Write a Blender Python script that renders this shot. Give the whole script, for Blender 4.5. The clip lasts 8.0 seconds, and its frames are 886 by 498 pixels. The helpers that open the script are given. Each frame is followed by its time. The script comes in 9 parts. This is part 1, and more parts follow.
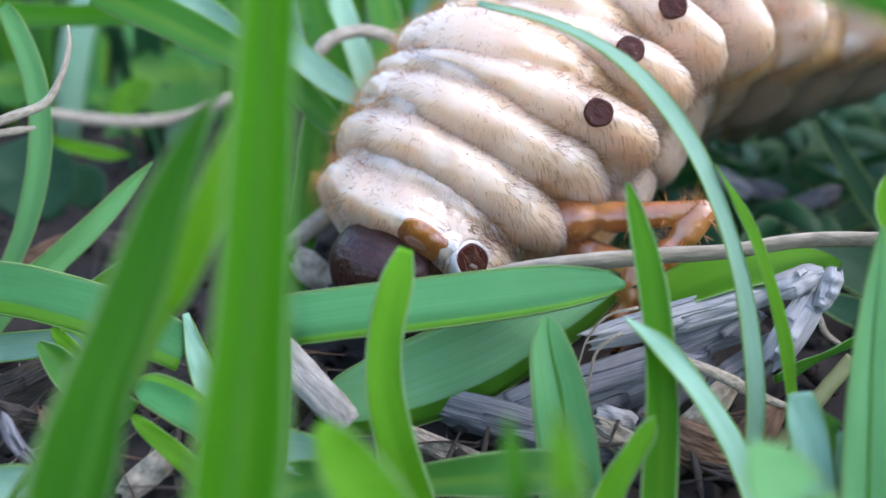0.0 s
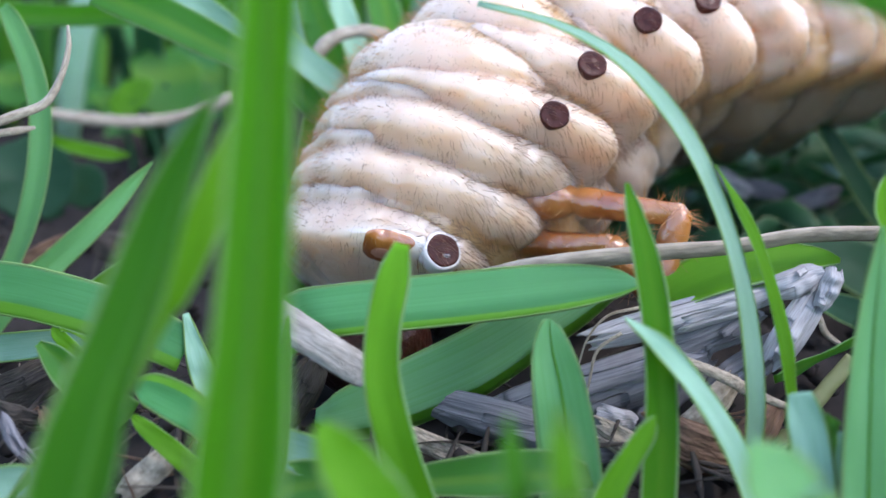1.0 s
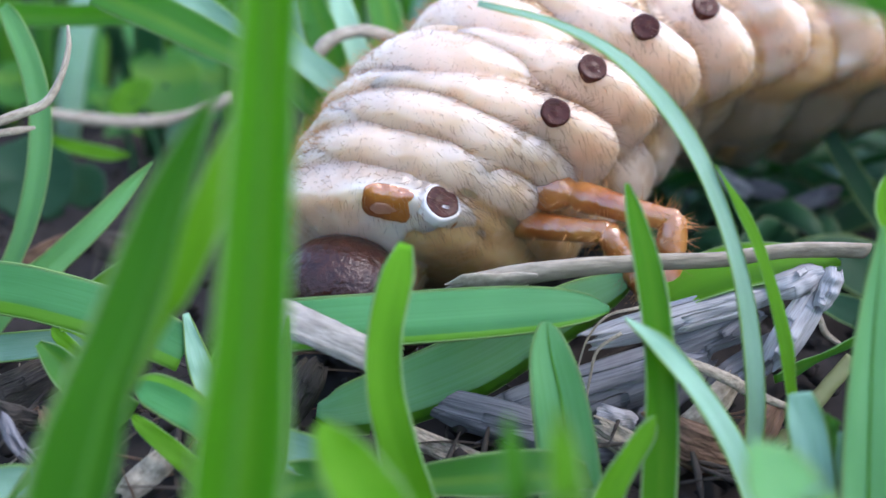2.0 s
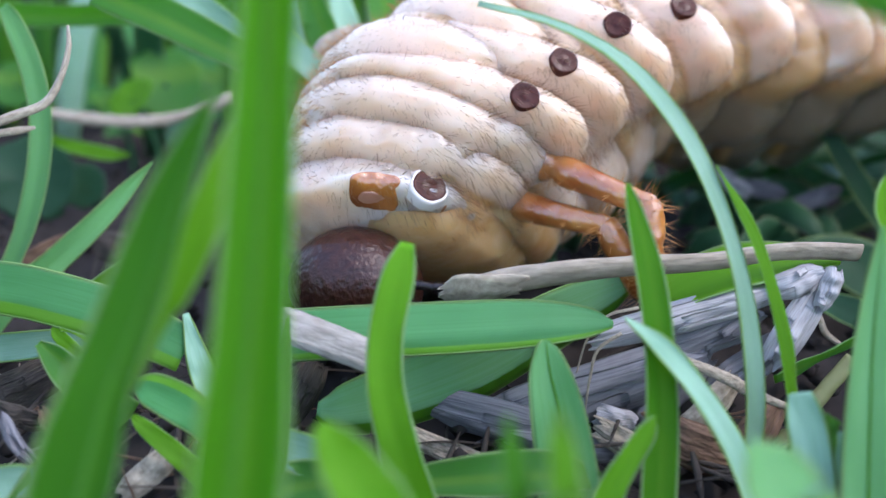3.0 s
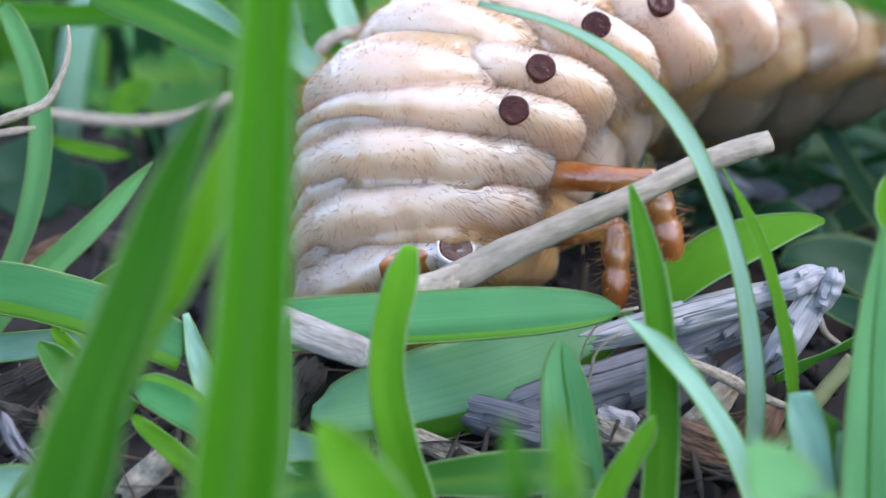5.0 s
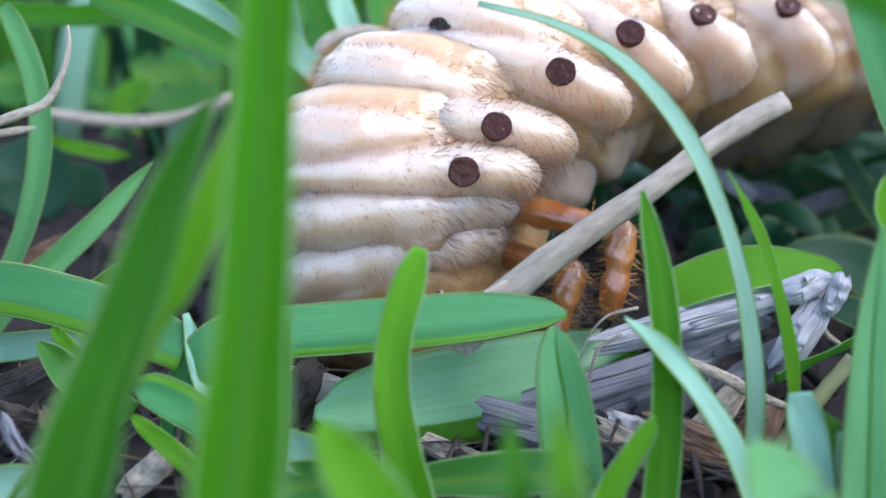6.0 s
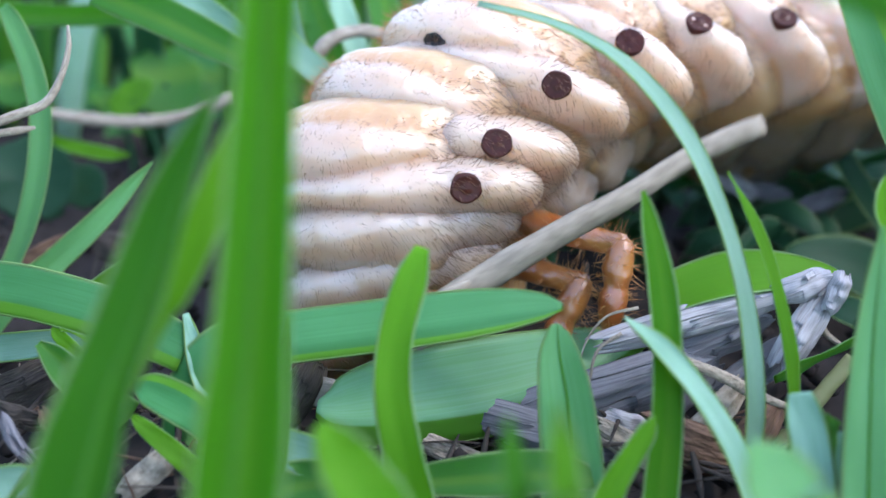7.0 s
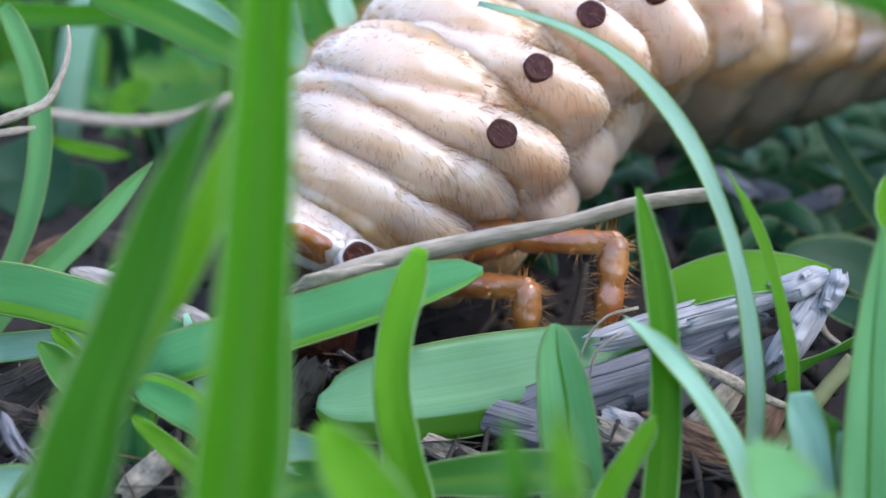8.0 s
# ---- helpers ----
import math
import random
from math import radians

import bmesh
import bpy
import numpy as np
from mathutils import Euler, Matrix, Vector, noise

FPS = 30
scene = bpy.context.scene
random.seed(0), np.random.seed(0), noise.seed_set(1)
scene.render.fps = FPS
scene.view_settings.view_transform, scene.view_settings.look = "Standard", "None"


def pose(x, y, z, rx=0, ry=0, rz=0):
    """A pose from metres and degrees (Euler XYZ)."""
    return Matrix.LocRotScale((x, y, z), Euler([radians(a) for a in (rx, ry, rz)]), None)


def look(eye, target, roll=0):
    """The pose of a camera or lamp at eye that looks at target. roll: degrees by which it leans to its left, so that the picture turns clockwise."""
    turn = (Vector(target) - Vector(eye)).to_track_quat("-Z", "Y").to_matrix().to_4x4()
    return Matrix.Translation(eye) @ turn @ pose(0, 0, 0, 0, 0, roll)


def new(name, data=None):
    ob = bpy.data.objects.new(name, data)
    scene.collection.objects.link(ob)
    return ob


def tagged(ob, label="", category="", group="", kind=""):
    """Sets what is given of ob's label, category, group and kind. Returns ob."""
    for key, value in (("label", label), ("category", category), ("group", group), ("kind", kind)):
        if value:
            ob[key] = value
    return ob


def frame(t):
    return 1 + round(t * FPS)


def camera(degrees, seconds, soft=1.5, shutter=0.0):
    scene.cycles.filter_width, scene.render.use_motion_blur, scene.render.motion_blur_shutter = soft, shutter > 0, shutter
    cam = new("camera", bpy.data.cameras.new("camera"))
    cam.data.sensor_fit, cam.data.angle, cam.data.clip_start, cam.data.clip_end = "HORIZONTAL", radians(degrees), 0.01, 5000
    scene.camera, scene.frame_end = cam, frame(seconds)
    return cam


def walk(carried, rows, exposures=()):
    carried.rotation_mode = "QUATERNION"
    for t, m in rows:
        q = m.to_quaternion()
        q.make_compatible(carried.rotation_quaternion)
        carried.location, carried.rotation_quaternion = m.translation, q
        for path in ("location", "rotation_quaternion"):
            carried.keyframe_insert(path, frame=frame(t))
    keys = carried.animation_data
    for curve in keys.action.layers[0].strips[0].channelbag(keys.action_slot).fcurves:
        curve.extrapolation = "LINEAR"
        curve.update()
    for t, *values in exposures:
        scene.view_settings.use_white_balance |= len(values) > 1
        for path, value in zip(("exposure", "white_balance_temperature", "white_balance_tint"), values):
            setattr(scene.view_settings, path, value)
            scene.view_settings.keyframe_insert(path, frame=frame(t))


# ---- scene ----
cam = camera(50, 8.0, soft=1.5, shutter=0.5)
walk(cam, [(0.0, pose(0, 0, 0.045, 68, 0, 0)), (8.0, pose(0, 0, 0.045, 68, 0, 0))],
     exposures=[(0, 2.46, 6650, 16), (3.0, 2.46, 6600, 18), (5.0, 2.46, 6550, 17), (6.0, 2.46, 6350, 15), (7.5, 2.46, 6350, 15), (8, 2.46, 6550, 17)])
# close focus on the grub's side
cam.data.dof.use_dof = True
cam.data.dof.focus_distance = 0.0795
cam.data.dof.aperture_fstop = 20.0

# ---------------------------------------------------------------- light
world = bpy.data.worlds.new("world")
scene.world = world
world.use_nodes = True
wn = world.node_tree.nodes
sky = wn.new("ShaderNodeTexSky")
sky.sky_type = "NISHITA"
sky.sun_disc = False
sky.sun_elevation = radians(58)
sky.dust_density = 1.0
sky.sun_rotation = radians(105)
world.node_tree.links.new(sky.outputs[0], wn["Background"].inputs[0])
wn["Background"].inputs[1].default_value = 0.145
sun = new("sun", bpy.data.lights.new("sun", "SUN"))
sun.data.energy = 0.21
sun.data.angle = radians(7)
sun.data.color = (0.97, 0.98, 1.0)
sun.matrix_world = look((0.512, -0.137, 0.848), (0, 0, 0))

MM = 0.001


def mm(x, y, z, rx=0, ry=0, rz=0):
    """A pose from millimetres and degrees."""
    return pose(x * MM, y * MM, z * MM, rx, ry, rz)


# ---------------------------------------------------------------- materials
def material(name):
    m = bpy.data.materials.new(name)
    m.use_nodes = True
    n, l = m.node_tree.nodes, m.node_tree.links
    return m, n, l, n["Principled BSDF"]


def ramp(n, stops):
    r = n.new("ShaderNodeValToRGB")
    while len(r.color_ramp.elements) < len(stops):
        r.color_ramp.elements.new(0.5)
    for e, (p, c) in zip(r.color_ramp.elements, stops):
        e.position, e.color = p, (*c, 1)
    return r


def tex_noise(n, l, scale, detail=4, coords="Object", stretch=None):
    tc = n.new("ShaderNodeTexCoord")
    t = n.new("ShaderNodeTexNoise")
    t.inputs["Scale"].default_value = scale
    t.inputs["Detail"].default_value = detail
    out = tc.outputs[coords]
    if stretch:
        mp = n.new("ShaderNodeMapping")
        mp.inputs["Scale"].default_value = stretch
        l.new(out, mp.inputs[0])
        out = mp.outputs[0]
    l.new(out, t.inputs["Vector"])
    return t


def bump(n, l, bs, height, dist, strength=1.0):
    b = n.new("ShaderNodeBump")
    b.inputs["Distance"].default_value = dist
    b.inputs["Strength"].default_value = strength
    l.new(height, b.inputs["Height"])
    l.new(b.outputs[0], bs.inputs["Normal"])


def leaf_material(name, base, light, rough, through_col, through_amount, under=None, stripe=None, under_at=0.745, shine=0.25):
    """A grass blade: veins along it, a paler rim, light passing through."""
    m, n, l, bs = material(name)
    uv = n.new("ShaderNodeUVMap")
    sep = n.new("ShaderNodeSeparateXYZ")
    l.new(uv.outputs[0], sep.inputs[0])
    veins = n.new("ShaderNodeTexNoise")
    mp = n.new("ShaderNodeMapping")
    mp.inputs["Scale"].default_value = (34, 0.7, 1)
    l.new(uv.outputs[0], mp.inputs[0])
    l.new(mp.outputs[0], veins.inputs["Vector"])
    veins.inputs["Scale"].default_value = 1.0
    veins.inputs["Detail"].default_value = 2
    patches = tex_noise(n, l, 160, 3)
    info = n.new("ShaderNodeObjectInfo")
    mix1 = n.new("ShaderNodeMixRGB")
    mix1.inputs[1].default_value = (*base, 1)
    mix1.inputs[2].default_value = (*light, 1)
    add = n.new("ShaderNodeMath")
    add.operation = "MULTIPLY_ADD"
    l.new(veins.outputs[0], add.inputs[0])
    add.inputs[1].default_value = 1.5
    sc = n.new("ShaderNodeMath")
    sc.operation = "MULTIPLY_ADD"
    l.new(patches.outputs[0], sc.inputs[0])
    sc.inputs[1].default_value = 0.8
    sc.inputs[2].default_value = -0.8
    l.new(sc.outputs[0], add.inputs[2])
    l.new(add.outputs[0], mix1.inputs[0])
    # the thin margin is paler
    edge = n.new("ShaderNodeMath")
    edge.operation = "SUBTRACT"
    l.new(sep.outputs[0], edge.inputs[0])
    edge.inputs[1].default_value = 0.5
    ab = n.new("ShaderNodeMath")
    ab.operation = "ABSOLUTE"
    l.new(edge.outputs[0], ab.inputs[0])
    er = n.new("ShaderNodeMapRange")
    er.inputs[1].default_value, er.inputs[2].default_value = 0.44, 0.49
    er.inputs[4].default_value = 0.7
    l.new(ab.outputs[0], er.inputs[0])
    mix2 = n.new("ShaderNodeMixRGB")
    l.new(er.outputs[0], mix2.inputs[0])
    l.new(mix1.outputs[0], mix2.inputs[1])
    mix2.inputs[2].default_value = (0.36, 0.46, 0.24, 1)
    if stripe:
        # a pale band along the keel
        off = n.new("ShaderNodeMath")
        off.operation = "SUBTRACT"
        l.new(sep.outputs[0], off.inputs[0])
        off.inputs[1].default_value = 0.6
        ab2 = n.new("ShaderNodeMath")
        ab2.operation = "ABSOLUTE"
        l.new(off.outputs[0], ab2.inputs[0])
        sr = n.new("ShaderNodeMapRange")
        sr.interpolation_type = "SMOOTHSTEP"
        sr.inputs[1].default_value, sr.inputs[2].default_value = 0.18, 0.04
        sr.inputs[4].default_value = 0.8
        l.new(ab2.outputs[0], sr.inputs[0])
        mix4 = n.new("ShaderNodeMixRGB")
        l.new(sr.outputs[0], mix4.inputs[0])
        l.new(mix2.outputs[0], mix4.inputs[1])
        mix4.inputs[2].default_value = (*stripe, 1)
        mix2 = mix4
    if under:
        # the rolled margin shows the paler underside
        ur = n.new("ShaderNodeMapRange")
        ur.inputs[1].default_value, ur.inputs[2].default_value = under_at, under_at + 0.02
        l.new(sep.outputs[0], ur.inputs[0])
        mix3 = n.new("ShaderNodeMixRGB")
        l.new(ur.outputs[0], mix3.inputs[0])
        l.new(mix2.outputs[0], mix3.inputs[1])
        mix3.inputs[2].default_value = (*under, 1)
        mix2 = mix3
    hsv = n.new("ShaderNodeHueSaturation")
    vr = n.new("ShaderNodeMapRange")
    vr.inputs[3].default_value, vr.inputs[4].default_value = 0.82, 1.2
    l.new(info.outputs["Random"], vr.inputs[0])
    l.new(vr.outputs[0], hsv.inputs["Value"])
    l.new(mix2.outputs[0], hsv.inputs["Color"])
    l.new(hsv.outputs[0], bs.inputs["Base Color"])
    bs.inputs["Roughness"].default_value = rough
    bs.inputs["Specular IOR Level"].default_value = shine
    bump(n, l, bs, veins.outputs[0], 0.00006, 0.4)
    tr = n.new("ShaderNodeBsdfTranslucent")
    tr.inputs[0].default_value = (*through_col, 1)
    ms = n.new("ShaderNodeMixShader")
    ms.inputs[0].default_value = through_amount
    l.new(bs.outputs[0], ms.inputs[1])
    l.new(tr.outputs[0], ms.inputs[2])
    l.new(ms.outputs[0], n["Material Output"].inputs[0])
    return m


LEAF = {
    "green": leaf_material("leaf_green", (0.05, 0.21, 0.036), (0.10, 0.31, 0.065), 0.55, (0.22, 0.48, 0.015), 0.6, None, (0.15, 0.33, 0.045)),
    "deep": leaf_material("leaf_deep", (0.03, 0.15, 0.008), (0.058, 0.225, 0.018), 0.6, (0.15, 0.38, 0.003), 0.6, None, (0.075, 0.245, 0.018), shine=0.15),
    "lush": leaf_material("leaf_lush", (0.055, 0.225, 0.010), (0.09, 0.30, 0.022), 0.6, (0.23, 0.50, 0.004), 0.62, None, (0.115, 0.32, 0.02), shine=0.15),
    "front": leaf_material("leaf_front", (0.04, 0.20, 0.055), (0.09, 0.31, 0.105), 0.45, (0.25, 0.55, 0.06), 0.35, (0.14, 0.36, 0.03), under_at=0.86, shine=0.4),
    "bright": leaf_material("leaf_bright", (0.095, 0.30, 0.012), (0.16, 0.40, 0.025), 0.5, (0.30, 0.55, 0.008), 0.55, shine=0.15),
    "teal": leaf_material("leaf_pale", (0.22, 0.43, 0.265), (0.41, 0.62, 0.48), 0.4, (0.2, 0.42, 0.12), 0.4),
    "leaf_pale": leaf_material("leaf_pale_face", (0.18, 0.44, 0.20), (0.32, 0.59, 0.36), 0.33, (0.36, 0.70, 0.08), 0.45, (0.075, 0.22, 0.025)),
    "leaf": leaf_material("leaf_blue_green", (0.04, 0.20, 0.055), (0.09, 0.31, 0.105), 0.5, (0.25, 0.55, 0.06), 0.35, (0.14, 0.36, 0.03)),
    "sage": leaf_material("leaf_sage", (0.11, 0.32, 0.10), (0.20, 0.45, 0.18), 0.42, (0.25, 0.55, 0.06), 0.4),
    # leaf green with shade put into its colour
    "dim": leaf_material("leaf_shaded", (0.018, 0.075, 0.034), (0.038, 0.125, 0.058), 0.5, (0.08, 0.25, 0.04), 0.4),
}

RIB = leaf_material("leaf_rib", (0.06, 0.23, 0.02), (0.10, 0.30, 0.04), 0.5, (0.22, 0.48, 0.02), 0.5)


MARGIN = leaf_material("leaf_margin", (0.20, 0.36, 0.11), (0.30, 0.45, 0.18), 0.45, (0.36, 0.55, 0.12), 0.5)


def dry_material(name, dark, light, rough, stretch=(60, 60, 60), fibres=False, relief=0.0003):
    m, n, l, bs = material(name)
    t = tex_noise(n, l, 1.0, 6, "UV" if fibres else "Object", stretch=stretch)
    t2 = tex_noise(n, l, 420, 5)
    r = ramp(n, [(0.12, dark), (0.9, light)])
    mx = n.new("ShaderNodeMath")
    mx.operation = "MULTIPLY_ADD"
    l.new(t2.outputs[0], mx.inputs[0])
    mx.inputs[1].default_value = 0.6
    ad = n.new("ShaderNodeMath")
    ad.operation = "SUBTRACT"
    l.new(t.outputs[0], ad.inputs[0])
    ad.inputs[1].default_value = 0.3
    l.new(ad.outputs[0], mx.inputs[2])
    l.new(mx.outputs[0], r.inputs[0])
    l.new(r.outputs[0], bs.inputs["Base Color"])
    bs.inputs["Roughness"].default_value = rough
    bs.inputs["Specular IOR Level"].default_value = 0.1 if rough > 0.9 else 0.35
    bump(n, l, bs, mx.outputs[0], 0.00022 if name == "dry_straw" else relief, 0.8)
    return m


DRY = {
    "straw": dry_material("dry_straw", (0.12, 0.09, 0.055), (0.51, 0.435, 0.32), 0.7, (5, 4, 1), True),
    "stalk": dry_material("runner_stalk", (0.13, 0.15, 0.05), (0.27, 0.27, 0.12), 0.6),
    "paper": dry_material("dry_paper", (0.20, 0.19, 0.18), (0.47, 0.455, 0.44), 0.6, (26, 1.2, 1), True, 0.00014),
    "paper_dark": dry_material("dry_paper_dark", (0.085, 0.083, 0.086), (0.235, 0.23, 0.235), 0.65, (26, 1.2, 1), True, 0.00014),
}
DRY["stem"] = dry_material("weathered_stem", (0.15, 0.12, 0.078), (0.40, 0.335, 0.245), 0.65, (5, 4, 1), True, 0.0002)
DRY["pale"] = dry_material("pale_dry_leaf", (0.18, 0.155, 0.125), (0.45, 0.41, 0.35), 0.75, (9, 2, 1), True)
DRY["litter"] = dry_material("dark_litter", (0.025, 0.019, 0.014), (0.10, 0.08, 0.06), 0.9, (20, 2, 1), True)
DRY["brown"] = dry_material("dead_leaf_brown", (0.05, 0.025, 0.015), (0.24, 0.14, 0.08), 0.7, (14, 3, 1), True)
SOIL = dry_material("soil", (0.011, 0.0095, 0.0085), (0.046, 0.039, 0.034), 0.95, (90, 90, 90))


def skin_material(name, pale, warm, rough=0.5, sss=1.0, membrane=None, film=0.28, relief=0.0002):
    m, n, l, bs = material(name)
    t = tex_noise(n, l, 260, 6)
    r = ramp(n, [(0.38, pale), (0.66, warm)])
    l.new(t.outputs[0], r.inputs[0])
    out = r.outputs[0]
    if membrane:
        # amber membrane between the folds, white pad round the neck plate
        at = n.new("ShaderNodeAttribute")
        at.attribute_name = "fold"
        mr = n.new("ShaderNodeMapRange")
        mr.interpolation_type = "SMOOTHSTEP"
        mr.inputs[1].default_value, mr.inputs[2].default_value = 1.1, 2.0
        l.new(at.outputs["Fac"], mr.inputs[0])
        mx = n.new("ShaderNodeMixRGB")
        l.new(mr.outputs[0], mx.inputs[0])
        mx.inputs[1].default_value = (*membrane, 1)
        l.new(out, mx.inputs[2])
        pad = n.new("ShaderNodeAttribute")
        pad.attribute_name = "pad"
        mp = n.new("ShaderNodeMixRGB")
        l.new(pad.outputs["Fac"], mp.inputs[0])
        l.new(mx.outputs[0], mp.inputs[1])
        mp.inputs[2].default_value = (0.61, 0.51, 0.40, 1)
        # shade below the lobes, painted into the belly's colour
        belly_shade = n.new("ShaderNodeAttribute")
        belly_shade.attribute_name = "belly_shade"
        mg = n.new("ShaderNodeMixRGB")
        l.new(belly_shade.outputs["Fac"], mg.inputs[0])
        l.new(mp.outputs[0], mg.inputs[1])
        mg.inputs[2].default_value = (0.22, 0.16, 0.10, 1)
        out = mg.outputs[0]
    l.new(out, bs.inputs["Base Color"])
    bs.inputs["Roughness"].default_value = max(rough, 0.3)
    bs.inputs["Specular IOR Level"].default_value = 0.25
    bs.inputs["Subsurface Weight"].default_value = sss
    bs.inputs["Subsurface Radius"].default_value = (1.0, 0.82, 0.62)
    bs.inputs["Subsurface Scale"].default_value = 0.0085
    bs.inputs["Coat Weight"].default_value = 1.0
    bs.inputs["Coat Roughness"].default_value = film
    # fine wrinkles drawn across soft swellings
    fine = tex_noise(n, l, 520, 3)
    soft = tex_noise(n, l, 150, 2)
    add = n.new("ShaderNodeMath")
    add.operation = "MULTIPLY_ADD"
    l.new(fine.outputs[0], add.inputs[0])
    add.inputs[1].default_value = 0.1
    l.new(soft.outputs[0], add.inputs[2])
    bump(n, l, bs, add.outputs[0], relief * 4, 0.8)
    # the wet film gathers in tiny beads and puckers
    beads = tex_noise(n, l, 620, 4)
    wet = n.new("ShaderNodeBump")
    wet.inputs["Distance"].default_value = relief * 3.2
    wet.inputs["Strength"].default_value = 0.8
    l.new(beads.outputs[0], wet.inputs["Height"])
    l.new(n["Bump"].outputs[0], wet.inputs["Normal"])
    l.new(wet.outputs[0], bs.inputs["Coat Normal"])
    bs.inputs["Coat IOR"].default_value = 1.8
    return m


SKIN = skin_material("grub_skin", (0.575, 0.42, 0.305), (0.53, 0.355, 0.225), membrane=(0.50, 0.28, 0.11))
RIM = skin_material("white_rim", (0.54, 0.50, 0.45), (0.50, 0.45, 0.38), 0.3, 0.0)
SCAR = skin_material("pink_scar", (0.36, 0.16, 0.10), (0.28, 0.09, 0.04), 0.15, 0.0)
AMBER = skin_material("amber_cuticle", (0.42, 0.165, 0.042), (0.26, 0.072, 0.014), 0.2, 0.3, film=0.07, relief=0.0002)
PLATE = skin_material("orange_plate", (0.22, 0.055, 0.008), (0.42, 0.15, 0.028), 0.16, 0.0, film=0.08, relief=0.0003)


def glossy(name, dark, light, rough, scale, dist, shine=0.35):
    m, n, l, bs = material(name)
    t = tex_noise(n, l, scale, 3)
    r = ramp(n, [(0.3, dark), (0.75, light)])
    l.new(t.outputs[0], r.inputs[0])
    l.new(r.outputs[0], bs.inputs["Base Color"])
    bs.inputs["Roughness"].default_value = rough
    bs.inputs["Specular IOR Level"].default_value = shine
    bump(n, l, bs, t.outputs[0], dist, 0.8)
    return m


HEAD = glossy("head_capsule", (0.020, 0.006, 0.004), (0.050, 0.016, 0.009), 0.3, 1500, 0.0003)
SPIRACLE = glossy("spiracle_plate", (0.034, 0.008, 0.005), (0.065, 0.015, 0.009), 0.3, 1500, 0.00004, 0.18)
JAW = glossy("black_jaw", (0.008, 0.006, 0.006), (0.02, 0.014, 0.012), 0.2, 900, 0.0001)
HAIR, _n, _l, _b = material("bristle_brown")
_b.inputs["Base Color"].default_value = (0.15, 0.07, 0.03, 1)
_b.inputs["Roughness"].default_value = 0.4
HAIR_AMBER, _n, _l, _b = material("bristle_amber")
_b.inputs["Base Color"].default_value = (0.45, 0.20, 0.05, 1)
_b.inputs["Roughness"].default_value = 0.4


# ---------------------------------------------------------------- mesh helpers
def mesh_object(name, verts, faces, mat, uvs=None, parent=None, smooth=True):
    me = bpy.data.meshes.new(name)
    me.from_pydata([tuple(v) for v in verts], [], faces)
    if uvs is not None:
        layer = me.uv_layers.new(name="UVMap")
        for lp in me.loops:
            layer.data[lp.index].uv = uvs[lp.vertex_index]
    me.materials.append(mat)
    if smooth:
        me.polygons.foreach_set("use_smooth", [True] * len(me.polygons))
    me.update()
    ob = new(name, me)
    if parent:
        ob.parent = parent
    return ob


def spline(points, n):
    """Catmull-Rom through rows of numbers."""
    p = np.array(points, float)
    p = np.vstack([2 * p[0] - p[1], p, 2 * p[-1] - p[-2]])
    k = len(p) - 3
    out = []
    for i in range(n):
        s = i / (n - 1) * k
        j = min(int(s), k - 1)
        u = s - j
        a, b, c, d = p[j:j + 4]
        out.append(0.5 * (2 * b + (c - a) * u + (2 * a - 5 * b + 4 * c - d) * u * u + (3 * b - a - 3 * c + d) * u ** 3))
    return np.array(out)


def unit(v):
    return v / max(np.linalg.norm(v), 1e-9)


FACING = unit(np.array([0.0, -0.9, 0.42]))


def blade_geometry(points, tilt, fold, n=30, across=8, thick=0.22, rib=False, wave=0.12, seed=0, under=0):
    """A folded, slightly wavy grass blade as a closed thin body. Points: x, y, z, width in mm."""
    s = spline(points, n)
    origin = np.array(points[0][:3], float)
    rnd = random.Random(seed)
    ph = rnd.uniform(0, 6)
    verts, uvs, faces = [], [], []
    f = math.tan(radians(fold)) * 0.5
    for side in (0, 1):
        for i in range(n):
            t = unit(s[min(i + 1, n - 1), :3] - s[max(i - 1, 0), :3])
            nrm = unit(FACING - t * (FACING @ t))
            q = Matrix.Rotation(radians(tilt + 6 * math.sin(i * 0.22 + ph)), 3, Vector(t))
            nrm = np.array(q @ Vector(nrm))
            b = np.cross(t, nrm)
            w = max(s[i, 3], 0.05)
            for j in range(across + 1):
                u = j / across * 2 - 1
                depth = (abs(u) ** 1.3) * w * 0.5 * f + wave * math.sin(i * 0.5 + ph + u * 2) * abs(u)
                if under:
                    k = max(0, u * under - 0.4)
                    depth -= k * w * 0.3
                if rib:
                    depth += 0.35 * math.exp(-(u / 0.16) ** 2)
                th = thick * (1 - 0.75 * abs(u)) * 0.5
                p = s[i, :3] + b * u * w * 0.5 + nrm * (depth + (th if side == 0 else -th))
                verts.append((p - origin) * MM)
                uvs.append((j / across if under >= 0 else 1 - j / across, i / (n - 1) * 4))
    c = across + 1
    o = n * c
    for i in range(n - 1):
        for j in range(across):
            a = i * c + j
            faces.append((a, a + 1, a + c + 1, a + c))
            faces.append((o + a, o + a + c, o + a + c + 1, o + a + 1))
        for j in (0, across):
            a = i * c + j
            faces.append((a, a + c, o + a + c, o + a) if j == 0 else (a, o + a, o + a + c, a + c))
    for i in (0, n - 1):
        for j in range(across):
            a = i * c + j
            faces.append((a, o + a, o + a + 1, a + 1) if i == 0 else (a, a + 1, o + a + 1, o + a))
    return verts, faces, uvs, origin


count = [0]


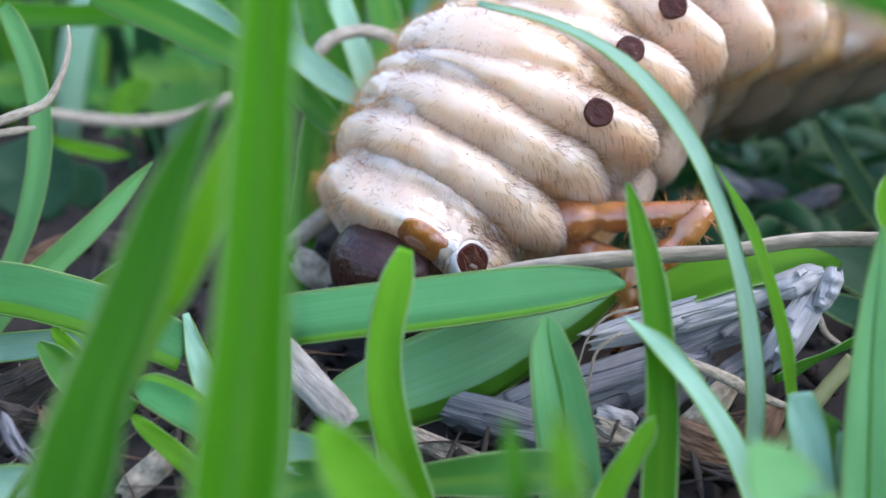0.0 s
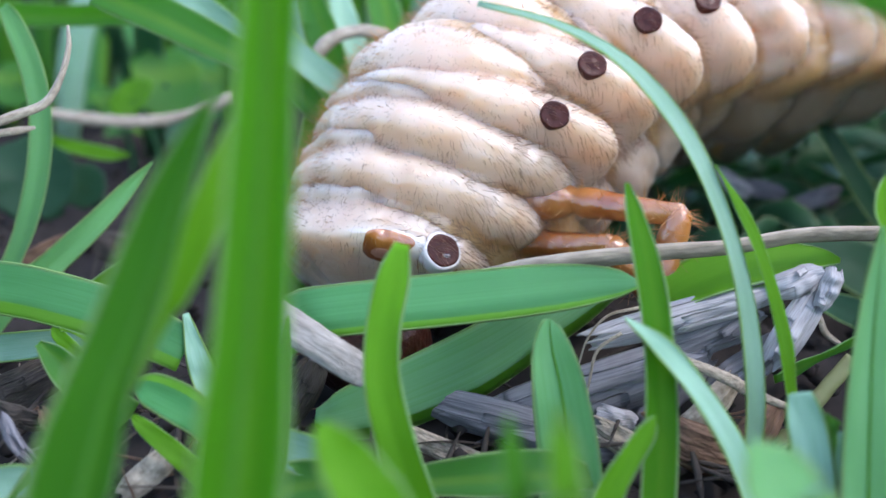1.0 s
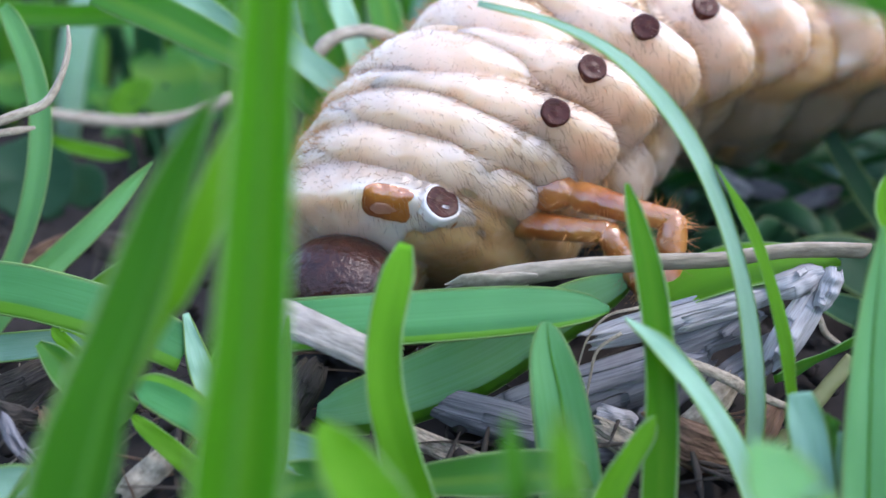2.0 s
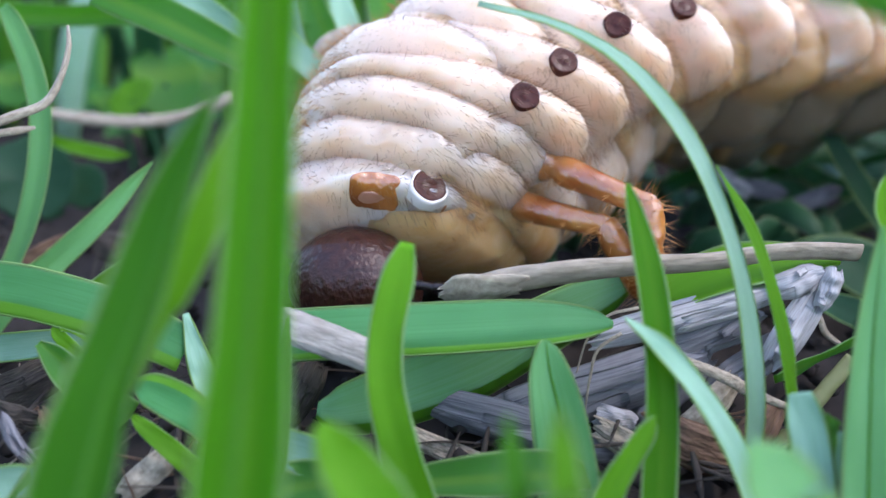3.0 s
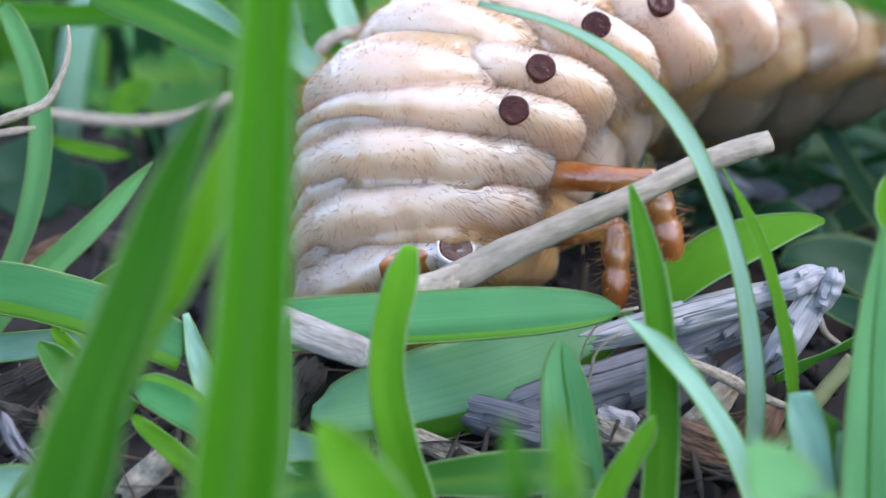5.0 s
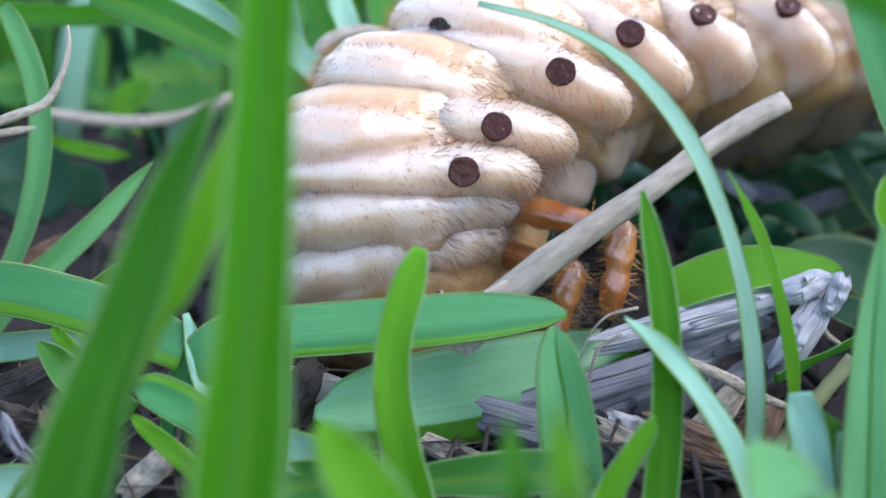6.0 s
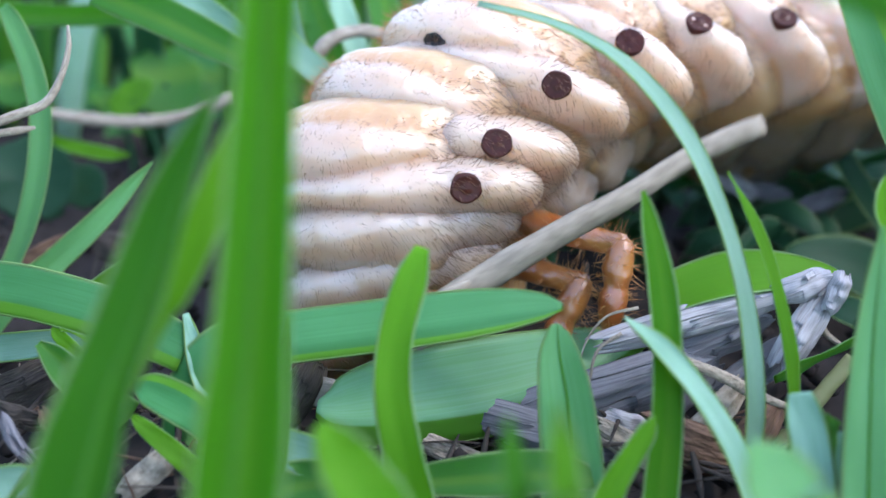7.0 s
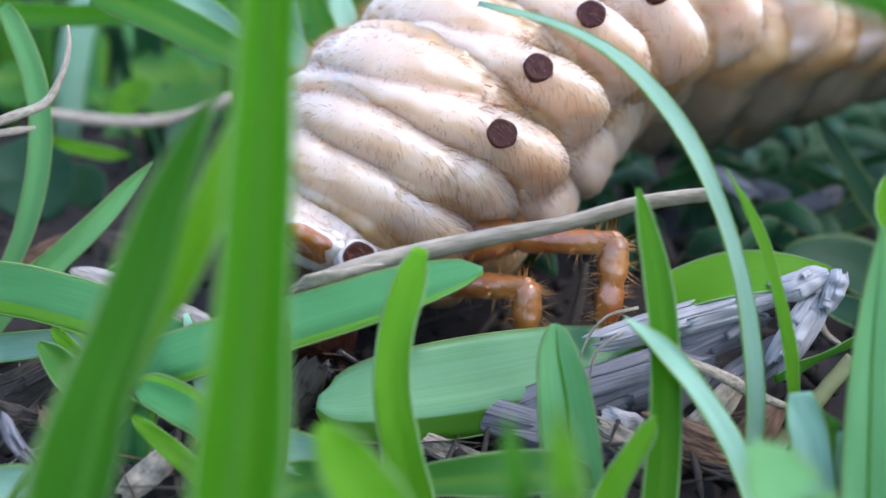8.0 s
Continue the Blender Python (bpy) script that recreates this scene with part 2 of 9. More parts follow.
def blade(points, mat, tilt=0, fold=25, label="green grass blade", rib=False, tone="", under=0, keel=False):
    count[0] += 1
    v, f, uv, o = blade_geometry(points, tilt, fold, rib=rib, seed=count[0], under=under, across=10)
    ob = mesh_object("grass_blade", v, f, LEAF[tone or mat], uv)
    ob.location = o * MM
    if keel:
        # the keel that runs up the blade
        n = 30
        c = 11
        rv, rf = [], []
        for i in range(n):
            mid, a, d = (Vector(v[i * c + k]) for k in (5, 4, 6))
            back = Vector(v[n * c + i * c + 5])
            out = (mid - back).normalized() * 0.00012
            s = (d - a) * 0.22 * (1 - 0.5 * i / n)
            rv += [mid - s, mid + out, mid + s, back]
        for i in range(n - 1):
            for k in range(4):
                rf.append((i * 4 + k, i * 4 + (k + 1) % 4, i * 4 + 4 + (k + 1) % 4, i * 4 + 4 + k))
        mesh_object("midrib", rv, rf, RIB, [(0.5, i // 4 / n * 4) for i in range(len(rv))], parent=ob)
    if max(p[3] for p in points) > 1.6:
        # the thin pale margins
        n, c = 30, 11
        for j, k in ((0, 1), (10, 9)):
            mv, mf = [], []
            for i in range(n):
                top, low, inner = Vector(v[i * c + j]), Vector(v[n * c + i * c + j]), Vector(v[i * c + k])
                mid = (top + low) / 2
                out = (mid - inner).normalized()
                up = (top - low).normalized()
                w = 0.085 * MM * min(1, 0.25 + min(i, n - 1 - i) / 4)
                mv += [mid - out * w + up * w, mid + out * w * 0.9, mid - out * w - up * w]
            for i in range(n - 1):
                for q in range(3):
                    mf.append((i * 3 + q, i * 3 + (q + 1) % 3, i * 3 + 3 + (q + 1) % 3, i * 3 + 3 + q))
            mesh_object("leaf_margin", mv, mf, MARGIN, [(0.5, i // 3 / n * 4) for i in range(len(mv))], parent=ob)
    return tagged(ob, label, "grass", "grass blades")


def twig(points, mat, label="dry stem", flat=0.7, tilt=0, torn=False):
    """A dry stem, creased and flattened, of points x, y, z, radius in mm."""
    count[0] += 1
    rnd = random.Random(count[0])
    n, k = 48, 12
    s = spline(points, n)
    origin = np.array(points[0][:3], float)
    verts, faces, uvs = [], [], []
    ph = rnd.uniform(0, 6)
    for i in range(n):
        t = unit(s[min(i + 1, n - 1), :3] - s[max(i - 1, 0), :3])
        nrm = unit(FACING - t * (FACING @ t))
        nrm = np.array(Matrix.Rotation(radians(tilt), 3, Vector(t)) @ Vector(nrm))
        b = np.cross(t, nrm)
        for j in range(k):
            a = j / k * math.tau
            w = s[i, 3] * (1 + 0.10 * math.sin(3 * a + ph + i * 0.05) + 0.10 * noise.noise(Vector((i * 0.35, math.cos(a) * 2, math.sin(a) * 2 + ph))))
            verts.append((s[i, :3] - origin + b * math.cos(a) * w + nrm * math.sin(a) * w * flat) * MM)
            uvs.append((abs(j / k * 2 - 1), i / (n - 1) * 5))
    for i in range(n - 1):
        for j in range(k):
            faces.append((i * k + j, i * k + (j + 1) % k, (i + 1) * k + (j + 1) % k, (i + 1) * k + j))
    faces.append(tuple(reversed(range(k))))
    faces.append(tuple((n - 1) * k + j for j in range(k)))
    ob = mesh_object("dry_twig", verts, faces, DRY[mat], uvs)
    ob.location = origin * MM
    if torn:
        # the leaf sheath that has split open at the near end
        m, c = 14, 11
        fv, fu, ff = [], [], []
        for side in (0, 1):
            for i in range(m):
                t = unit(s[i + 1, :3] - s[max(i - 1, 0), :3])
                nrm = unit(FACING - t * (FACING @ t))
                nrm = np.array(Matrix.Rotation(radians(tilt), 3, Vector(t)) @ Vector(nrm))
                b = np.cross(t, nrm)
                u = i / (m - 1)
                w = 0.5 + 1.5 * smooth_step(0, 0.3, u) - 0.75 * smooth_step(0.45, 1, u)
                for j in range(c):
                    v = j / (c - 1) * 2 - 1
                    ragged = 1.5 * noise.noise(Vector((v * 3.1, 4.2, 0.5))) + 0.8 * noise.noise(Vector((v * 9, 1.2, 2.5)))
                    lift = s[i, 3] * flat * math.sqrt(max(0, 1 - 0.8 * v * v)) + 0.16 + 0.16 * noise.noise(Vector((u * 5, v * 3, 7))) - 0.1 * side
                    end = (1 - smooth_step(0, 0.3, u)) + smooth_step(0.8, 1, u)
                    fv.append((s[i, :3] - origin + b * v * w + nrm * lift + t * ragged * end) * MM)
                    fu.append((j / (c - 1), u * 2))
        q = m * c
        for i in range(m - 1):
            for j in range(c - 1):
                a = i * c + j
                ff += [(a, a + 1, a + c + 1, a + c), (q + a, q + a + c, q + a + c + 1, q + a + 1)]
            for j in (0, c - 1):
                a = i * c + j
                ff.append((a, a + c, q + a + c, q + a))
        for i in (0, m - 1):
            for j in range(c - 1):
                a = i * c + j
                ff.append((a, a + 1, q + a + 1, q + a))
        tagged(mesh_object("torn_sheath", fv, ff, DRY["straw"], fu, parent=ob), "split leaf sheath with ragged ends")
    return tagged(ob, label, "stalk", "dry stalks")


def sheet(point, us, vs, thick):
    """A thin closed sheet over a surface point(u, v, side)."""
    n, k = len(us), len(vs)
    verts, faces, uvs = [], [], []
    for side in (0, 1):
        for u in us:
            for v in vs:
                verts.append(point(u, v) - Vector((0, 0, thick * side)))
                uvs.append((v + 0.5, (u + 0.5) * 3))
    o = n * k
    for i in range(n - 1):
        for j in range(k - 1):
            a = i * k + j
            faces.append((a, a + k, a + k + 1, a + 1))
            faces.append((o + a, o + a + 1, o + a + k + 1, o + a + k))
        for j in (0, k - 1):
            a = i * k + j
            faces.append((a, o + a, o + a + k, a + k))
    for i in (0, n - 1):
        for j in range(k - 1):
            a = i * k + j
            faces.append((a, a + 1, o + a + 1, o + a))
    return verts, faces, uvs


def dry_sheath(place, length, width, angle, curl, tilt, seed, mat, label="", flakes=0):
    """A curled papery husk: a bent, creased sheet with torn ends and lifting flakes."""
    rnd = random.Random(seed)
    R = Matrix(((1, 0, 0), (0, 0.375, -0.927), (0, 0.927, 0.375)))
    R = R @ Matrix.Rotation(radians(-angle), 3, "Z") @ Matrix.Rotation(radians(tilt), 3, "X")
    ph = [rnd.uniform(0, 6) for _ in range(4)]
    bend = radians(curl) * 1.3

    def point(u, v):
        a = v * bend
        r = width / max(bend, 0.3)
        # long splits run in from the torn ends
        torn = 0.11 * length * (noise.noise(Vector((v * 4, ph[0], 0))) + 0.35 * noise.noise(Vector((v * 15, ph[1], 0))))
        x = u * length + torn * smooth_step(0.25, 0.5, abs(u))
        taper = 1 - 0.35 * (abs(u) * 2) ** 3
        y = math.sin(a) * r * taper
        z = (math.cos(a) - 1) * r * 0.9 - 3.0 * u * u * (1 + 0.4 * math.sin(ph[1]))
        z += 0.45 * noise.noise(Vector((u * 4, v * 3, ph[3]))) + 0.09 * noise.noise(Vector((u * 3, v * 11, ph[2]))) + 0.03 * noise.noise(Vector((u * 4, v * 40, ph[1])))
        return Vector((x, y, z))

    def grid(n, lo, hi):
        return [lo + (hi - lo) * i / (n - 1) for i in range(n)]

    v, f, uv = sheet(point, grid(30, -0.5, 0.5), grid(44, -0.5, 0.5), 0.12)
    ob = mesh_object("dry_husk", [R @ q * MM for q in v], f, DRY[mat], uv)
    for _ in range(flakes):
        u0, v0 = rnd.uniform(-0.45, 0.15), rnd.uniform(-0.42, 0.25)
        du, dv, up, turn = rnd.uniform(0.22, 0.5), rnd.uniform(0.16, 0.34), rnd.uniform(0.1, 0.5), rnd.choice((0, 1))

        def lifted(u, w):
            s = (u - u0) / du
            s = s if turn else 1 - s
            edge = 0.05 * noise.noise(Vector((w * 30, u0 * 9, seed))) * smooth_step(0.6, 1, s)
            return point(u + edge, w) + Vector((0, 0, 0.16 + up * s * s + 0.12 * noise.noise(Vector((u * 20, w * 20, seed)))))

        v, f, uv = sheet(lifted, grid(9, u0, u0 + du), grid(8, v0, v0 + dv), 0.07)
        mesh_object("flake", [R @ q * MM for q in v], f, DRY[mat], uv, parent=ob)
    ob.location = Vector(place) * MM
    return tagged(ob, label, "husk", "dry husks")


def round_leaf(place, radius, tilt, turn, mat, label, teeth=9):
    """A small round lawn weed leaf on its stalk: cupped, with a soft notch and a toothed rim."""
    count[0] += 1
    n, m = 72, 9
    verts, faces, uvs = [], [], []
    for side in (0, 1):
        for j in range(m + 1):
            q = j / m
            for i in range(n):
                a = i / n * math.tau
                rr = radius * q * (1 - 0.22 * bell(a, math.pi, 0.35) + 0.16 * q ** 3 * (abs((a * teeth / math.tau + 0.1 * count[0]) % 1 - 0.5) - 0.25))
                z = 0.25 * radius * q * q * (0.6 + 0.4 * math.cos(2 * a)) - 0.2 * side
                verts.append(Vector((math.cos(a) * rr, math.sin(a) * rr, z)) * MM)
                uvs.append((0.5 + 0.44 * q * math.sin(a), q * math.cos(a)))
    o = (m + 1) * n
    for j in range(m):
        for i in range(n):
            k = (i + 1) % n
            faces.append((j * n + i, (j + 1) * n + i, (j + 1) * n + k, j * n + k))
            faces.append((o + j * n + i, o + j * n + k, o + (j + 1) * n + k, o + (j + 1) * n + i))
    for i in range(n):
        k = (i + 1) % n
        faces.append((m * n + i, o + m * n + i, o + m * n + k, m * n + k))
    ob = mesh_object("round_leaf", verts, faces, LEAF[mat], uvs)
    ob.matrix_world = mm(*place, tilt, 0, turn)
    sv, sf = [], []
    inv = ob.matrix_world.inverted()
    for i in range(8):
        u = i / 7
        p = Vector((place[0] + 3 * math.sin(u * 2), place[1], place[2] * (1 - u) - u)) * MM
        for k in range(5):
            a = k / 5 * math.tau
            sv.append(inv @ (p + Vector((math.cos(a), math.sin(a), 0)) * 0.5 * MM))
    for i in range(7):
        for k in range(5):
            sf.append((i * 5 + k, i * 5 + (k + 1) % 5, i * 5 + 5 + (k + 1) % 5, i * 5 + 5 + k))
    mesh_object("stalk", sv, sf, LEAF["dim"], [(0.5, 0)] * len(sv), parent=ob)
    return tagged(ob, label, "leaf", "round weed leaves")


# ---------------------------------------------------------------- ground
def build_ground():
    bm = bmesh.new()
    n = 150
    grid = []
    for i in range(n + 1):
        row = []
        for j in range(n + 1):
            a, b = i / n * 2 - 1, j / n * 2 - 1
            x = 140 * a + 60000 * max(0, abs(a) - 0.9) ** 2 * math.copysign(1, a) * 60
            y = 150 + 260 * b + 60000 * max(0, abs(b) - 0.9) ** 2 * math.copysign(1, b) * 60
            near = max(0, 1 - max(abs(x), abs(y - 120)) / 400)
            z = (2.6 * noise.noise(Vector((x / 14, y / 14, 0))) + 1.4 * noise.noise(Vector((x / 4, y / 4, 3)))) * near
            row.append(bm.verts.new((x * MM, y * MM, (z - 1.2) * MM)))
        grid.append(row)
    for i in range(n):
        for j in range(n):
            bm.faces.new((grid[i][j], grid[i + 1][j], grid[i + 1][j + 1], grid[i][j + 1]))
    me = bpy.data.meshes.new("ground")
    bm.to_mesh(me)
    bm.free()
    me.materials.append(SOIL)
    me.polygons.foreach_set("use_smooth", [True] * len(me.polygons))
    return tagged(new("ground", me), "dark damp soil under the lawn", "soil", kind="structure")


def build_litter():
    """Crumbs of soil and scraps of dead grass too many to count."""
    rnd = random.Random(5)
    for name, mat, num, label in (("soil_crumbs", SOIL, 1500, "dark soil crumbs between grass stems"), ("grass_litter", DRY["litter"], 300, "grey scraps of dead grass on the soil")):
        verts, faces, uvs = [], [], []
        for _ in range(num):
            y = 58 + 190 * rnd.random() ** 1.6
            x = rnd.uniform(-1, 1) * (20 + y * 0.55)
            z = rnd.uniform(-1.0, 1.6)
            o = len(verts)
            if name == "soil_crumbs":
                s = rnd.uniform(0.4, 1.8)
                for a, b, c in ((1, 0, 0), (-1, 0, 0), (0, 1, 0), (0, -1, 0), (0, 0, 1), (0, 0, -1)):
                    k = s * rnd.uniform(0.6, 1.1)
                    verts.append(((x + a * k) * MM, (y + b * k) * MM, (z + c * k * 0.8) * MM))
                for f in ((0, 2, 4), (2, 1, 4), (1, 3, 4), (3, 0, 4), (2, 0, 5), (1, 2, 5), (3, 1, 5), (0, 3, 5)):
                    faces.append(tuple(o + q for q in f))
            else:
                L, w, a = rnd.uniform(5, 15), rnd.uniform(0.12, 0.42), rnd.uniform(0, math.tau)
                dx, dy, dz = math.cos(a), math.sin(a), rnd.uniform(-0.25, 0.35)
                m = 6
                for i in range(m):
                    u = i / (m - 1) - 0.5
                    cx, cy, cz = x + dx * L * u, y + dy * L * u, z + 0.6 + dz * L * u + 1.2 * (0.25 - u * u)
                    ww = w * (1 - 3.2 * u * u)
                    verts += [((cx - dy * ww) * MM, (cy + dx * ww) * MM, cz * MM), (cx * MM, cy * MM, (cz + 0.5 * ww) * MM), ((cx + dy * ww) * MM, (cy - dx * ww) * MM, cz * MM), (cx * MM, cy * MM, (cz + 0.5 * ww - 0.15) * MM)]
                    uvs += [(0, u * 2), (0.5, u * 2), (1, u * 2), (0.5, u * 2)]
                for i in range(m - 1):
                    for j in range(4):
                        a0 = o + i * 4
                        faces.append((a0 + j, a0 + (j + 1) % 4, a0 + 4 + (j + 1) % 4, a0 + 4 + j))
        ob = mesh_object(name, verts, faces, mat, uvs or None)
        tagged(ob, label, "litter", kind="stuff")


def build_lawn():
    """Grass beyond and around the clump, too dense to count."""
    rnd = random.Random(11)
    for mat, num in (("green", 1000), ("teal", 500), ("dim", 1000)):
        verts, faces, uvs = [], [], []
        made = 0
        # 220 more blades, added unseen at the right to shade the grub's flank
        beside = random.Random(num + len(mat))
        while made < num + 220:
            x, y = (rnd.uniform(-300, 300), rnd.uniform(-260, 460)) if made < num else (beside.uniform(70, 170), beside.uniform(60, 180))
            ahead = y > 30
            if ahead and abs(x) < 0.56 * y + 22 and y < 150 + max(0, x) * 2.2 and not (y > 168 and x < -30):
                continue
            if not ahead and abs(x) < 45 and y > -40:
                continue
            if made < num and x > -20 and 60 < y < 180:
                continue
            h = rnd.uniform(24, 50) if ahead else rnd.uniform(12, 28)
            a = rnd.uniform(0, math.tau)
            lean = rnd.uniform(0.1, 0.9) * h
            w = rnd.uniform(3.6, 6.4)
            pts = [(x, y, -1, w * 0.7), (x + math.cos(a) * lean * 0.25, y + math.sin(a) * lean * 0.25, h * 0.5, w), (x + math.cos(a) * lean * 0.6, y + math.sin(a) * lean * 0.6, h * 0.85, w * 0.8), (x + math.cos(a) * lean, y + math.sin(a) * lean, h * rnd.uniform(0.8, 1), 0.3)]
            v, f, uv, o = blade_geometry(pts, rnd.uniform(-60, 60), 25, n=9, across=2, seed=made)
            k = len(verts)
            verts += [q + o * MM for q in v]
            faces += [tuple(k + q for q in g) for g in f]
            uvs += uv
            made += 1
        ob = mesh_object("lawn_grass", verts, faces, LEAF[mat], uvs)
        tagged(ob, {"green": "green lawn grass around the clump", "teal": "pale blue-green lawn grass around the clump", "dim": "lawn grass around the clump in a shade-dimmed green"}[mat], "grass", kind="stuff")


# ---------------------------------------------------------------- the grub
LARVA_BASE = (22.0, 95.0, 0.0)
LARVA = {}


def smooth_step(a, b, x):
    t = min(max((x - a) / (b - a), 0), 1)
    return t * t * (3 - 2 * t)


def bell(x, c, w):
    return math.exp(-((x - c) / w) ** 2)


# how strongly each segment's belly is painted darker, as shade
BELLY_SHADE = {"A2": 0.2, "A3": 0.45, "A4": 0.7, "A5": 0.85, "A6": 0.95, "A7": 1.0, "A8": 1.0, "A9": 1.0}


def ring_radius(kind, R, seed, belly_shade, sink):
    """The skin's distance from the segment's axis, by the angle round it (0 faces out sideways, plus is towards the belly) and the place along it."""
    inner = R - 2.6

    def r(deg, y0):
        w3 = radians(deg)
        # creases wander a little
        y = y0 + 0.55 * noise.noise(Vector((math.sin(w3) * 2.6, math.cos(w3) * 2.6, seed + 9))) + 0.25 * noise.noise(Vector((math.sin(w3) * 7, math.cos(w3) * 7, seed + 4)))
        back = 1 - smooth_step(-25, 22, deg) if deg > -170 else 1
        belly = smooth_step(54, 84, deg) * (1 - smooth_step(150, 179, deg))
        lobe = bell(deg, 44, 19)
        hollow = 0.7 * bell(deg, 80, 14)
        if kind == "abdomen":
            w = 1.35 + 1.25 * smooth_step(-35, 30, deg) + 0.2 * lobe + 0.3 * belly
            folds = [(0.25 * lobe, w, 2.6 + 2.6 * lobe - 2.0 * belly - 1.2 * hollow)]
            g = 1 - smooth_step(-16, 36, deg)
            if g > 0.02:
                folds.append((3.6 + 0.2 * (1 - g), 0.3 + 2.6 * g, 2.6 * g ** 0.5))
        elif kind == "thorax":
            w = 2.5 + 0.5 * lobe
            folds = [(0, w, 2.6 + 1.1 * lobe - 1.4 * belly - hollow)]
            g = 1 - smooth_step(-50, 12, deg)
            if g > 0.02:
                folds.append((3.0 + 0.3 * (1 - g), 0.3 + 1.2 * g, 2.3 * g ** 0.5))
        else:
            w = 4.0 - 0.9 * belly
            folds = [(-0.6, w, 2.7 + 0.5 * lobe - 1.4 * belly - hollow), (3.2, 1.5, 2.2 - 1.4 * belly)]
        best = 0
        for c, ww, h in folds:
            q = 1 - ((y - c) / ww) ** 2
            if q > 0 and h > 0:
                best = max(best, h * q ** 0.62)
        # the creases on back and flank have a soft floor
        best = (best ** 3 + (1.5 * (1 - 0.5 * smooth_step(20, 60, deg)) if deg > -170 else 1.5) ** 3) ** (1 / 3)
        a = radians(deg)
        flat = 1 - 0.12 * bell(deg, -78, 42)
        best += 0.5 * noise.noise(Vector((math.sin(a) * 2.2, math.cos(a) * 2.2, y * 0.25 + seed))) * (best > 0.3)
        best += 0.16 * noise.noise(Vector((math.sin(a) * 9, math.cos(a) * 9, y * 0.7 + seed)))
        if kind == "neck":
            best += 0.35 * neck_pad(deg, y0)
            return (inner - 0.02 * y * y + best) * flat * (1 - 0.5 * smooth_step(0.8, 5.4, -y))
        best += 0.10 * noise.noise(Vector((math.sin(a) * 16, math.cos(a) * 16, y * 1.4 + seed))) * (best > 0.6)
        return inner * flat * (1 - sink[0] * belly) + sink[1] * bell(deg, 106, 30) - (0.02 * y * y + 0.12 * max(0, abs(y - 1.5) - 3.5) ** 2) * (1 - 0.45 * belly) + best

    r.inner = inner
    r.amber = -1.2 if kind == "abdomen" else 3.0
    r.under = 42 if kind == "abdomen" else 64
    r.belly_shade = belly_shade
    r.neck = kind == "neck"
    return r


def neck_pad(deg, y):
    """The raised white pad that holds the neck plate and the first spiracle."""
    q = math.hypot((deg - 12) / 34, (y + 1.5 + 0.02 * (deg - 14)) / 2.3)
    return 1 - smooth_step(0.55, 1.0, q)


def ring_point(r, deg, y, lift=0.0):
    a = radians(deg)
    d = r(deg, y) + lift
    return Vector((math.sin(a) * d, y, math.cos(a) * d)) * MM


def ring_mesh(name, r, half, mat, parent, na=132, ny=44, head_end=4.8):
    verts, faces = [], []
    for j in range(ny + 1):
        y = -head_end + (half + head_end) * j / ny
        for i in range(na):
            verts.append(ring_point(r, i / na * 360 - 180, y))
    for j in range(ny):
        for i in range(na):
            k = (i + 1) % na
            faces.append((j * na + i, j * na + k, (j + 1) * na + k, (j + 1) * na + i))
    # domed ends, tucked into the neighbouring segments
    for j, s in ((0, -1), (ny, 1)):
        row, end = [j * na + i for i in range(na)], half if s > 0 else -head_end
        for step in range(1, 6):
            f = step / 6 * math.pi / 2
            o = len(verts)
            for q in range(na):
                v = verts[j * na + q]
                verts.append(Vector((v.x * math.cos(f), (end + s * 3.2 * math.sin(f)) * MM, v.z * math.cos(f))))
            for i in range(na):
                k = (i + 1) % na
                faces.append((row[i], row[k], o + k, o + i) if s > 0 else (row[k], row[i], o + i, o + k))
            row = [o + i for i in range(na)]
        c = len(verts)
        verts.append(Vector((0, end + s * 3.3, 0)) * MM)
        for i in range(na):
            k = (i + 1) % na
            faces.append((row[i], row[k], c) if s > 0 else (row[k], row[i], c))
    ob = mesh_object(name, verts, faces, mat, parent=parent)
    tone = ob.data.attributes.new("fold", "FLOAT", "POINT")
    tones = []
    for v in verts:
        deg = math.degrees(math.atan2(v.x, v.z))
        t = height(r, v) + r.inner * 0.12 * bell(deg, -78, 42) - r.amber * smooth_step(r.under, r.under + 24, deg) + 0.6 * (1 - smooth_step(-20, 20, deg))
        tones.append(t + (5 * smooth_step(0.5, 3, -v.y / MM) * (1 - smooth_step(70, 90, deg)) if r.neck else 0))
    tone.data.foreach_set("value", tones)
    # the painted shade grows from the flank down to the belly
    if r.belly_shade:
        belly_shade = ob.data.attributes.new("belly_shade", "FLOAT", "POINT")
        belly_shade.data.foreach_set("value", [r.belly_shade * smooth_step(58, 92, math.degrees(math.atan2(v.x, v.z))) for v in verts])
    if r.neck:
        pad = ob.data.attributes.new("pad", "FLOAT", "POINT")
        pad.data.foreach_set("value", [neck_pad(math.degrees(math.atan2(v.x, v.z)), v.y / MM) for v in verts])
    return ob


def height(r, v):
    return math.hypot(v.x, v.z) / MM - r.inner


